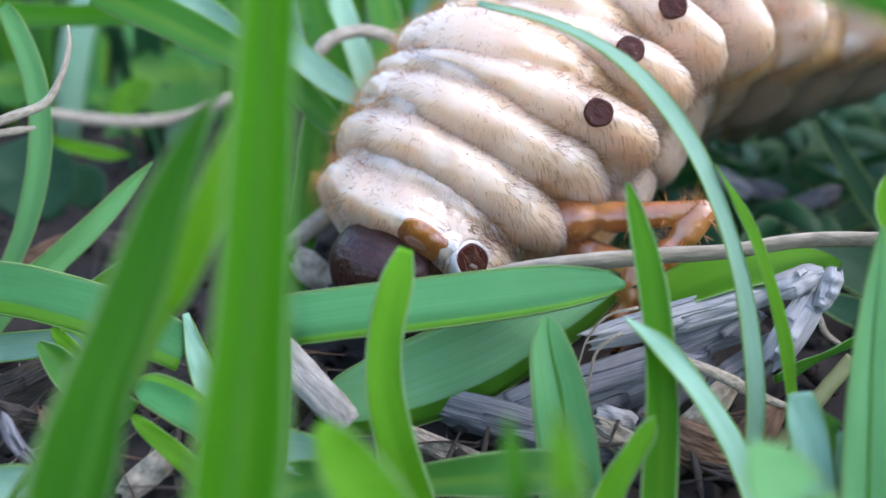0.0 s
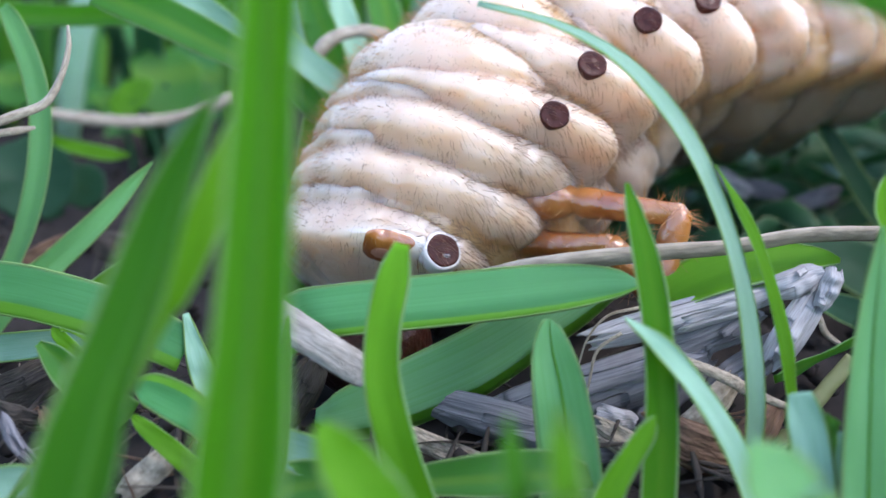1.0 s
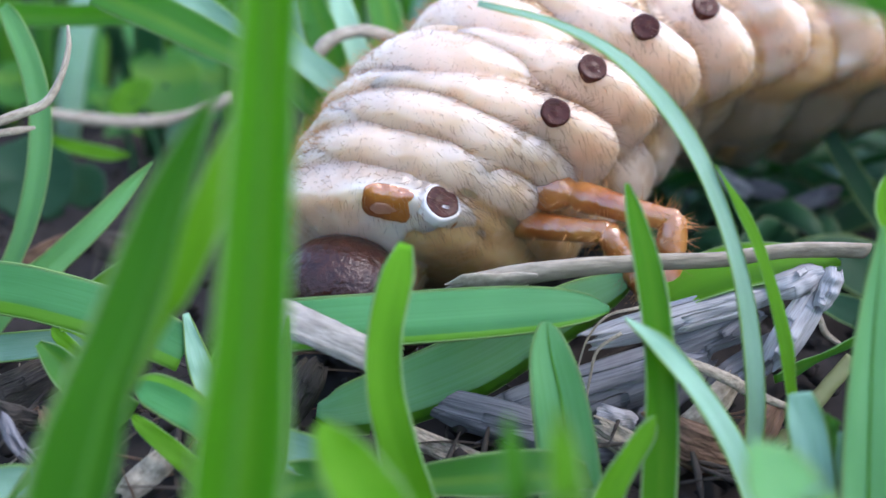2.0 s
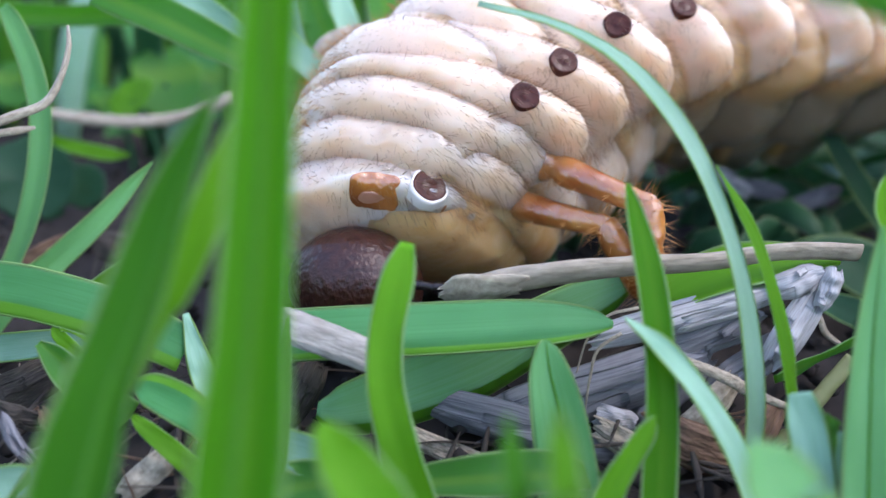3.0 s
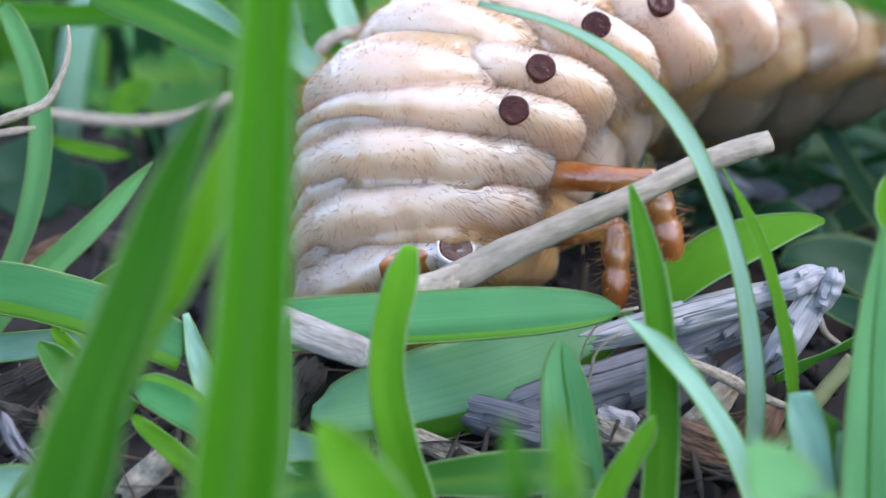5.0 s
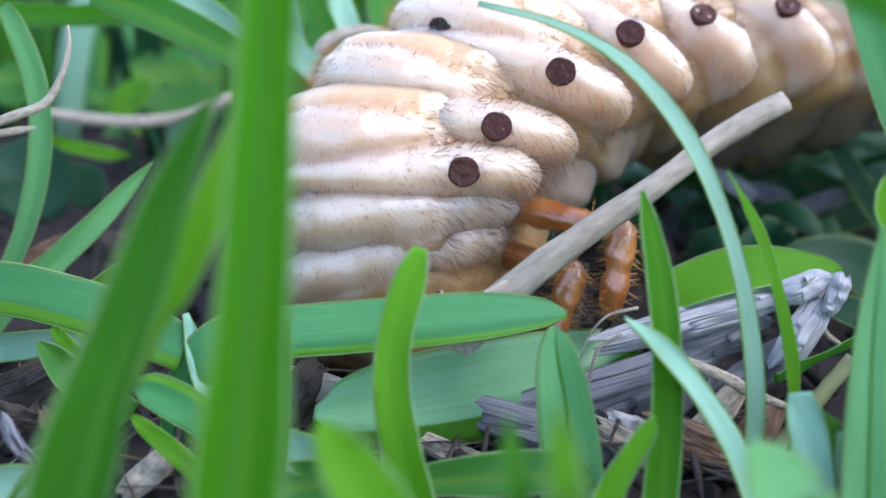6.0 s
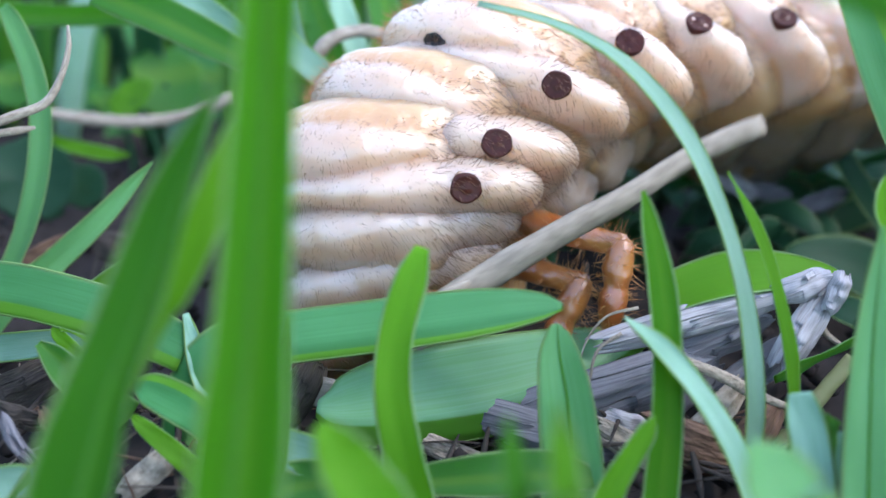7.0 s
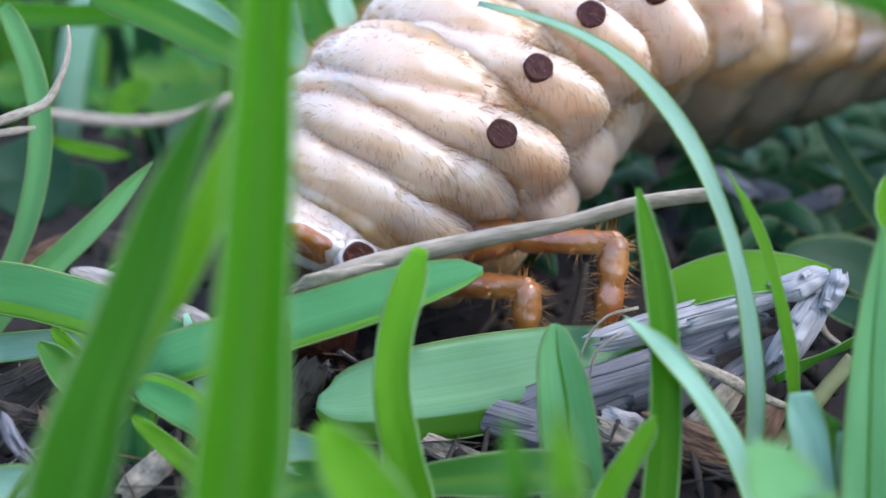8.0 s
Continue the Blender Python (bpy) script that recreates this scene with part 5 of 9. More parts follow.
def motions():
    walk(LARVA["T1"], [(0, mm(-24.66, -7.63, 11.30, 58.3, 30.3, -13.7)), (0.25, mm(-25.76, -7.84, 10.87, 58.0, 25.1, -10.9)), (0.5, mm(-26.71, -8.12, 10.28, 57.4, 19.3, -8.1)), (0.75, mm(-27.55, -8.43, 9.65, 56.6, 14.5, -6.0)), (1, mm(-28.01, -8.63, 9.30, 55.5, 12.0, -4.9)), (1.25, mm(-28.01, -8.64, 9.37, 54.5, 11.5, -4.7)), (1.5, mm(-27.97, -8.52, 9.78, 53.6, 11.1, -4.6)), (1.7, mm(-27.87, -7.96, 11.27, 52.8, 10.3, -4.2)), (1.9, mm(-28.01, -7.72, 11.97, 52.1, 9.1, -3.7)), (2.1, mm(-28.28, -7.60, 12.38, 51.4, 7.7, -3.1)), (2.35, mm(-28.56, -7.53, 12.70, 50.5, 5.9, -2.4)), (2.6, mm(-28.84, -7.49, 12.95, 49.5, 4.4, -1.8)), (2.8, mm(-29.01, -7.54, 12.95, 48.8, 3.7, -1.5)), (3, mm(-29.10, -7.84, 12.35, 48.0, 3.4, -1.4)), (3.25, mm(-29.52, -7.99, 12.18, 46.7, 3.2, -1.3)), (3.5, mm(-29.82, -8.07, 12.05, 46.0, 2.8, -1.1)), (3.6, mm(-29.57, -8.11, 11.89, 46.1, 1.7, -0.7)), (3.7, mm(-29.02, -8.21, 11.56, 46.3, -0.2, 0.1)), (3.8, mm(-27.90, -8.41, 10.98, 46.6, -1.9, 0.7)), (4, mm(-24.48, -9.08, 9.05, 47.4, -4.0, 1.6)), (4.25, mm(-24.13, -9.32, 8.10, 48.6, -6.3, 2.5)), (4.5, mm(-24.09, -9.41, 7.48, 49.8, -8.3, 3.4)), (4.7, mm(-24.88, -9.47, 7.01, 50.7, -10.1, 4.1)), (5, mm(-25.89, -9.39, 6.52, 52.6, -12.6, 5.2)), (5.25, mm(-26.69, -9.22, 6.20, 54.4, -14.6, 6.0)), (5.5, mm(-27.43, -9.07, 5.82, 56.2, -16.5, 6.9)), (5.8, mm(-28.17, -9.08, 5.08, 58.1, -18.5, 7.8)), (6, mm(-28.52, -9.47, 3.72, 59.1, -19.8, 8.4)), (6.25, mm(-28.74, -9.98, 2.04, 59.9, -21.4, 9.1)), (6.5, mm(-28.83, -10.29, 1.11, 60.1, -22.2, 9.5)), (6.8, mm(-28.74, -10.15, 1.54, 60.3, -21.5, 9.2)), (7, mm(-28.74, -9.93, 2.23, 60.5, -20.3, 8.6)), (7.1, mm(-29.34, -9.54, 3.27, 61.0, -16.1, 6.7)), (7.2, mm(-30.38, -8.95, 4.84, 61.7, -9.3, 3.8)), (7.3, mm(-31.65, -8.30, 6.58, 62.0, -2.3, 0.9)), (7.4, mm(-33.12, -7.62, 8.43, 61.9, 5.1, -2.0)), (7.5, mm(-34.26, -7.23, 9.64, 61.6, 11.1, -4.6)), (7.6, mm(-35.08, -7.11, 10.22, 61.1, 15.7, -6.5)), (7.8, mm(-35.99, -7.03, 11.02, 60.1, 22.2, -9.5)), (8, mm(-34.76, -7.36, 10.76, 59.6, 24.9, -10.8))])
    walk(LARVA["T2"], [(0, mm(-21.40, -4.31, 14.93, 59.1, 27.3, -12.1)), (0.25, mm(-22.54, -4.55, 14.43, 58.4, 23.3, -10.0)), (0.5, mm(-23.57, -4.85, 13.83, 57.5, 18.9, -8.0)), (0.75, mm(-24.58, -5.19, 13.13, 56.5, 15.2, -6.3)), (1, mm(-25.15, -5.44, 12.65, 55.4, 13.1, -5.4)), (1.25, mm(-25.06, -5.55, 12.52, 54.4, 12.4, -5.1)), (1.5, mm(-24.94, -5.54, 12.67, 53.5, 11.9, -4.9)), (1.7, mm(-24.94, -5.22, 13.58, 52.7, 11.4, -4.7)), (1.9, mm(-25.14, -5.10, 14.00, 51.9, 10.6, -4.4)), (2.1, mm(-25.47, -5.05, 14.27, 51.0, 9.7, -4.0)), (2.35, mm(-25.90, -5.03, 14.50, 50.0, 8.6, -3.5)), (2.6, mm(-26.36, -5.02, 14.70, 49.0, 7.7, -3.1)), (2.8, mm(-26.69, -5.06, 14.74, 48.4, 7.3, -3.0)), (3, mm(-26.96, -5.24, 14.40, 47.8, 7.1, -2.9)), (3.25, mm(-27.57, -5.33, 14.34, 47.1, 7.0, -2.8)), (3.5, mm(-27.99, -5.42, 14.28, 46.6, 6.7, -2.7)), (3.6, mm(-27.74, -5.47, 14.17, 46.8, 5.9, -2.4)), (3.7, mm(-27.15, -5.56, 13.94, 47.0, 4.4, -1.8)), (3.8, mm(-26.17, -5.71, 13.56, 47.4, 3.0, -1.2)), (4, mm(-23.62, -6.17, 12.32, 48.5, 0.9, -0.4)), (4.25, mm(-23.31, -6.38, 11.69, 50.0, -1.5, 0.6)), (4.5, mm(-23.23, -6.51, 11.27, 51.6, -3.6, 1.5)), (4.7, mm(-23.83, -6.60, 10.99, 52.9, -5.2, 2.1)), (5, mm(-24.96, -6.75, 10.67, 55.4, -7.5, 3.1)), (5.25, mm(-26.08, -6.96, 10.39, 57.7, -9.3, 3.8)), (5.5, mm(-27.13, -7.25, 10.01, 60.0, -11.1, 4.5)), (5.8, mm(-27.96, -7.71, 9.27, 62.2, -13.0, 5.3)), (6, mm(-28.20, -8.28, 8.11, 63.4, -14.3, 5.9)), (6.25, mm(-28.43, -8.97, 6.69, 64.5, -15.9, 6.6)), (6.5, mm(-28.55, -9.35, 5.91, 65.0, -16.6, 6.9)), (6.8, mm(-28.37, -9.16, 6.28, 64.9, -16.0, 6.6)), (7, mm(-28.30, -8.86, 6.89, 64.8, -14.8, 6.1)), (7.1, mm(-28.68, -8.44, 7.85, 65.0, -11.6, 4.8)), (7.2, mm(-29.31, -7.84, 9.25, 65.1, -6.4, 2.6)), (7.3, mm(-30.04, -7.22, 10.67, 64.9, -1.1, 0.4)), (7.4, mm(-30.87, -6.55, 12.14, 64.5, 4.6, -1.9)), (7.5, mm(-31.49, -6.05, 13.14, 63.9, 9.5, -3.9)), (7.6, mm(-31.88, -5.71, 13.74, 63.2, 13.3, -5.5)), (7.8, mm(-32.08, -5.16, 14.53, 61.7, 19.4, -8.2)), (8, mm(-30.85, -5.10, 14.15, 60.4, 23.0, -9.9))])
    walk(LARVA["T3"], [(0, mm(-18.37, -1.98, 18.24, 60.0, 23.1, -9.9)), (0.25, mm(-19.50, -2.19, 17.82, 58.8, 20.8, -8.8)), (0.5, mm(-20.57, -2.45, 17.33, 57.6, 18.3, -7.7)), (0.75, mm(-21.74, -2.76, 16.70, 56.4, 16.2, -6.7)), (1, mm(-22.43, -3.05, 16.15, 55.2, 14.7, -6.1)), (1.25, mm(-22.25, -3.23, 15.84, 54.3, 13.7, -5.7)), (1.5, mm(-22.06, -3.32, 15.74, 53.4, 13.1, -5.4)), (1.7, mm(-22.14, -3.22, 16.12, 52.5, 13.0, -5.3)), (1.9, mm(-22.41, -3.19, 16.34, 51.6, 12.8, -5.3)), (2.1, mm(-22.83, -3.18, 16.52, 50.6, 12.6, -5.2)), (2.35, mm(-23.42, -3.18, 16.74, 49.5, 12.4, -5.1)), (2.6, mm(-24.07, -3.17, 16.97, 48.4, 12.3, -5.1)), (2.8, mm(-24.56, -3.17, 17.09, 47.8, 12.3, -5.1)), (3, mm(-24.99, -3.23, 17.00, 47.5, 12.3, -5.1)), (3.25, mm(-25.79, -3.27, 17.05, 47.1, 12.2, -5.0)), (3.5, mm(-26.32, -3.33, 17.08, 46.9, 12.1, -5.0)), (3.6, mm(-26.07, -3.38, 17.04, 47.0, 11.7, -4.8)), (3.7, mm(-25.49, -3.44, 16.93, 47.3, 10.8, -4.4)), (3.8, mm(-24.64, -3.52, 16.75, 47.8, 9.8, -4.0)), (4, mm(-22.92, -3.77, 16.17, 49.0, 7.8, -3.2)), (4.25, mm(-22.65, -3.94, 15.80, 50.9, 5.2, -2.1)), (4.5, mm(-22.53, -4.09, 15.53, 52.8, 3.0, -1.2)), (4.7, mm(-22.95, -4.19, 15.42, 54.4, 1.6, -0.6)), (5, mm(-24.16, -4.51, 15.20, 57.4, -0.4, 0.2)), (5.25, mm(-25.57, -5.00, 14.90, 60.1, -2.0, 0.8)), (5.5, mm(-26.89, -5.63, 14.45, 62.8, -3.5, 1.4)), (5.8, mm(-27.76, -6.42, 13.64, 65.3, -5.2, 2.1)), (6, mm(-27.91, -7.10, 12.62, 66.7, -6.5, 2.6)), (6.25, mm(-28.13, -7.92, 11.40, 68.1, -8.1, 3.3)), (6.5, mm(-28.27, -8.35, 10.71, 68.7, -8.9, 3.6)), (6.8, mm(-28.02, -8.12, 11.05, 68.5, -8.2, 3.3)), (7, mm(-27.88, -7.77, 11.59, 68.1, -7.0, 2.9)), (7.1, mm(-28.06, -7.37, 12.39, 67.9, -5.2, 2.1)), (7.2, mm(-28.34, -6.84, 13.49, 67.6, -2.4, 1.0)), (7.3, mm(-28.60, -6.32, 14.50, 67.1, 0.7, -0.3)), (7.4, mm(-28.87, -5.74, 15.49, 66.5, 4.1, -1.6)), (7.5, mm(-29.03, -5.22, 16.22, 65.8, 7.1, -2.9)), (7.6, mm(-29.02, -4.73, 16.78, 64.9, 9.9, -4.1)), (7.8, mm(-28.54, -3.86, 17.59, 63.0, 15.6, -6.5)), (8, mm(-27.26, -3.52, 17.20, 61.2, 20.3, -8.6))])
    walk(LARVA["A1"], [(0, mm(-15.32, 0.31, 20.57, 59.8, 19.3, -10.5)), (0.25, mm(-16.48, 0.11, 20.19, 58.5, 18.1, -9.9)), (0.5, mm(-17.61, -0.12, 19.78, 57.1, 16.9, -9.3)), (0.75, mm(-18.91, -0.43, 19.17, 55.8, 15.7, -8.7)), (1, mm(-19.70, -0.74, 18.56, 54.7, 14.6, -8.2)), (1.25, mm(-19.44, -0.99, 18.10, 53.8, 13.4, -7.7)), (1.5, mm(-19.18, -1.18, 17.78, 52.9, 12.7, -7.4)), (1.7, mm(-19.34, -1.27, 17.69, 52.0, 12.7, -7.4)), (1.9, mm(-19.67, -1.33, 17.70, 51.0, 13.0, -7.5)), (2.1, mm(-20.15, -1.37, 17.79, 49.9, 13.3, -7.6)), (2.35, mm(-20.88, -1.40, 17.97, 48.6, 13.7, -7.8)), (2.6, mm(-21.68, -1.39, 18.20, 47.5, 14.1, -7.9)), (2.8, mm(-22.31, -1.36, 18.38, 46.9, 14.3, -8.0)), (3, mm(-22.88, -1.32, 18.53, 46.7, 14.4, -8.0)), (3.25, mm(-23.82, -1.29, 18.68, 46.7, 14.4, -8.0)), (3.5, mm(-24.43, -1.33, 18.78, 46.7, 14.4, -8.0)), (3.6, mm(-24.18, -1.37, 18.80, 46.8, 14.2, -8.0)), (3.7, mm(-23.57, -1.39, 18.81, 47.2, 13.7, -7.8)), (3.8, mm(-22.82, -1.42, 18.82, 47.7, 13.0, -7.5)), (4, mm(-21.83, -1.46, 18.82, 49.2, 11.1, -6.7)), (4.25, mm(-21.58, -1.56, 18.73, 51.4, 8.4, -5.5)), (4.5, mm(-21.41, -1.71, 18.62, 53.6, 6.2, -4.6)), (4.7, mm(-21.67, -1.79, 18.67, 55.5, 5.0, -4.1)), (5, mm(-22.93, -2.22, 18.57, 59.0, 3.3, -3.5)), (5.25, mm(-24.58, -2.93, 18.27, 62.2, 2.0, -3.0)), (5.5, mm(-26.12, -3.81, 17.77, 65.2, 0.8, -2.5)), (5.8, mm(-27.05, -4.87, 16.90, 68.0, -0.7, -1.9)), (6, mm(-27.11, -5.64, 16.01, 69.6, -2.0, -1.4)), (6.25, mm(-27.33, -6.54, 14.97, 71.3, -3.6, -0.7)), (6.5, mm(-27.49, -7.00, 14.38, 72.1, -4.3, -0.4)), (6.8, mm(-27.17, -6.75, 14.67, 71.6, -3.6, -0.7)), (7, mm(-26.98, -6.37, 15.14, 71.1, -2.5, -1.1)), (7.1, mm(-27.04, -5.99, 15.79, 70.6, -1.7, -1.5)), (7.2, mm(-27.10, -5.52, 16.64, 70.0, -0.4, -2.0)), (7.3, mm(-27.01, -5.08, 17.30, 69.3, 1.2, -2.6)), (7.4, mm(-26.82, -4.57, 17.89, 68.4, 2.9, -3.4)), (7.5, mm(-26.59, -4.04, 18.40, 67.3, 4.8, -4.1)), (7.6, mm(-26.22, -3.46, 18.93, 66.2, 6.9, -5.0)), (7.8, mm(-25.13, -2.36, 19.71, 63.8, 12.1, -7.2)), (8, mm(-23.80, -1.82, 19.24, 61.2, 17.5, -9.6))])
    walk(LARVA["A2"], [(0, mm(-11.33, 3.97, 23.34, 52.1, 16.4, -15.8)), (0.25, mm(-12.19, 3.72, 22.88, 51.4, 15.5, -15.3)), (0.5, mm(-13.07, 3.44, 22.36, 50.6, 14.5, -14.8)), (0.75, mm(-14.26, 3.09, 21.65, 49.8, 13.7, -14.3)), (1, mm(-15.04, 2.75, 20.99, 49.0, 13.3, -14.1)), (1.25, mm(-14.87, 2.51, 20.53, 48.2, 13.2, -14.0)), (1.5, mm(-14.71, 2.33, 20.23, 47.4, 13.2, -14.0)), (1.7, mm(-14.84, 2.24, 20.15, 46.8, 13.1, -13.9)), (1.9, mm(-15.13, 2.17, 20.12, 46.1, 13.2, -13.9)), (2.1, mm(-15.55, 2.11, 20.13, 45.3, 13.3, -13.9)), (2.35, mm(-16.20, 2.05, 20.18, 44.4, 13.4, -13.9)), (2.6, mm(-16.94, 2.00, 20.23, 43.7, 13.5, -14.0)), (2.8, mm(-17.56, 1.97, 20.26, 43.3, 13.6, -14.0)), (3, mm(-18.17, 1.96, 20.27, 43.1, 13.6, -14.0)), (3.25, mm(-19.44, 1.89, 20.21, 43.0, 13.6, -14.0)), (3.5, mm(-20.34, 1.79, 20.17, 43.0, 13.6, -14.0)), (3.6, mm(-20.15, 1.77, 20.23, 43.1, 13.5, -13.9)), (3.7, mm(-19.69, 1.78, 20.34, 43.4, 13.1, -13.7)), (3.8, mm(-19.12, 1.81, 20.48, 43.9, 12.6, -13.5)), (4, mm(-18.29, 1.85, 20.68, 45.2, 11.1, -12.9)), (4.25, mm(-17.97, 1.83, 20.81, 47.3, 9.2, -12.1)), (4.5, mm(-17.76, 1.82, 21.02, 49.3, 7.8, -11.5)), (4.7, mm(-17.98, 1.79, 21.14, 51.0, 7.2, -11.4)), (5, mm(-19.21, 1.43, 21.09, 54.5, 6.7, -11.3)), (5.25, mm(-20.60, 0.81, 20.88, 57.7, 6.4, -11.2)), (5.5, mm(-21.85, 0.03, 20.53, 60.8, 6.2, -11.2)), (5.8, mm(-22.62, -0.90, 19.86, 63.7, 5.8, -11.0)), (6, mm(-22.68, -1.61, 19.06, 65.4, 5.3, -10.9)), (6.25, mm(-22.98, -2.44, 18.17, 67.2, 4.7, -10.6)), (6.5, mm(-23.21, -2.85, 17.66, 68.0, 4.5, -10.5)), (6.8, mm(-22.93, -2.69, 17.76, 67.4, 4.4, -10.5)), (7, mm(-22.67, -2.42, 17.96, 66.6, 4.3, -10.4)), (7.1, mm(-22.59, -2.16, 18.34, 65.9, 4.6, -10.5)), (7.2, mm(-22.53, -1.74, 19.09, 65.0, 5.5, -10.9)), (7.3, mm(-22.47, -1.21, 19.99, 63.9, 6.7, -11.4)), (7.4, mm(-22.40, -0.63, 20.82, 62.6, 8.0, -12.0)), (7.5, mm(-22.30, -0.11, 21.34, 61.2, 9.2, -12.5)), (7.6, mm(-22.03, 0.33, 21.59, 59.8, 10.3, -13.0)), (7.8, mm(-20.85, 1.19, 21.91, 56.9, 12.5, -14.0)), (8, mm(-19.54, 2.00, 22.28, 54.1, 14.8, -15.0))])
    walk(LARVA["A3"], [(0, mm(-6.86, 7.45, 25.53, 43.3, 19.1, -21.5)), (0.25, mm(-7.58, 7.33, 25.33, 43.0, 18.8, -21.2)), (0.5, mm(-8.27, 7.18, 25.08, 42.6, 18.5, -21.0)), (0.75, mm(-8.99, 6.90, 24.50, 42.2, 18.2, -20.8)), (1, mm(-9.43, 6.58, 23.84, 41.7, 18.0, -20.6)), (1.25, mm(-9.37, 6.32, 23.33, 41.2, 17.9, -20.6)), (1.5, mm(-9.30, 6.14, 23.02, 40.7, 17.8, -20.5)), (1.7, mm(-9.44, 6.07, 22.96, 40.3, 17.7, -20.4)), (1.9, mm(-9.71, 6.00, 22.89, 39.9, 17.6, -20.2)), (2.1, mm(-10.11, 5.93, 22.83, 39.6, 17.3, -20.1)), (2.35, mm(-10.73, 5.86, 22.77, 39.3, 17.1, -19.9)), (2.6, mm(-11.43, 5.81, 22.73, 39.0, 16.8, -19.7)), (2.8, mm(-12.01, 5.77, 22.72, 38.8, 16.7, -19.6)), (3, mm(-12.59, 5.75, 22.73, 38.6, 16.6, -19.6)), (3.25, mm(-13.68, 5.73, 22.79, 38.5, 16.6, -19.5)), (3.5, mm(-14.42, 5.68, 22.90, 38.4, 16.6, -19.5)), (3.6, mm(-14.31, 5.66, 22.95, 38.5, 16.5, -19.5)), (3.7, mm(-14.03, 5.64, 23.00, 38.7, 16.3, -19.4)), (3.8, mm(-13.68, 5.63, 23.05, 39.1, 16.1, -19.3)), (4, mm(-13.14, 5.63, 23.19, 40.1, 15.4, -19.0)), (4.25, mm(-12.85, 5.67, 23.50, 41.7, 14.4, -18.6)), (4.5, mm(-12.65, 5.70, 23.81, 43.4, 13.6, -18.3)), (4.7, mm(-12.76, 5.67, 23.91, 45.0, 13.2, -18.3)), (5, mm(-13.59, 5.40, 23.93, 48.5, 12.9, -18.3)), (5.25, mm(-14.57, 4.88, 23.85, 51.7, 12.8, -18.4)), (5.5, mm(-15.46, 4.21, 23.65, 54.9, 12.6, -18.5)), (5.8, mm(-16.00, 3.40, 23.19, 57.9, 12.3, -18.5)), (6, mm(-16.02, 2.78, 22.56, 59.6, 12.0, -18.3)), (6.25, mm(-16.36, 2.00, 21.71, 61.5, 11.5, -18.1)), (6.5, mm(-16.66, 1.59, 21.19, 62.3, 11.3, -18.0)), (6.8, mm(-16.50, 1.76, 21.32, 61.4, 11.1, -17.9)), (7, mm(-16.38, 2.01, 21.53, 60.4, 10.9, -17.8)), (7.1, mm(-16.36, 2.23, 21.84, 59.6, 11.2, -17.9)), (7.2, mm(-16.38, 2.57, 22.43, 58.4, 12.1, -18.3)), (7.3, mm(-16.41, 2.99, 23.13, 56.9, 13.2, -18.9)), (7.4, mm(-16.44, 3.48, 23.78, 55.3, 14.4, -19.4)), (7.5, mm(-16.46, 3.93, 24.23, 53.6, 15.3, -19.9)), (7.6, mm(-16.31, 4.35, 24.49, 51.9, 16.0, -20.2)), (7.8, mm(-15.40, 5.15, 24.88, 48.6, 17.3, -20.7)), (8, mm(-14.34, 5.90, 25.32, 45.5, 18.6, -21.3))])
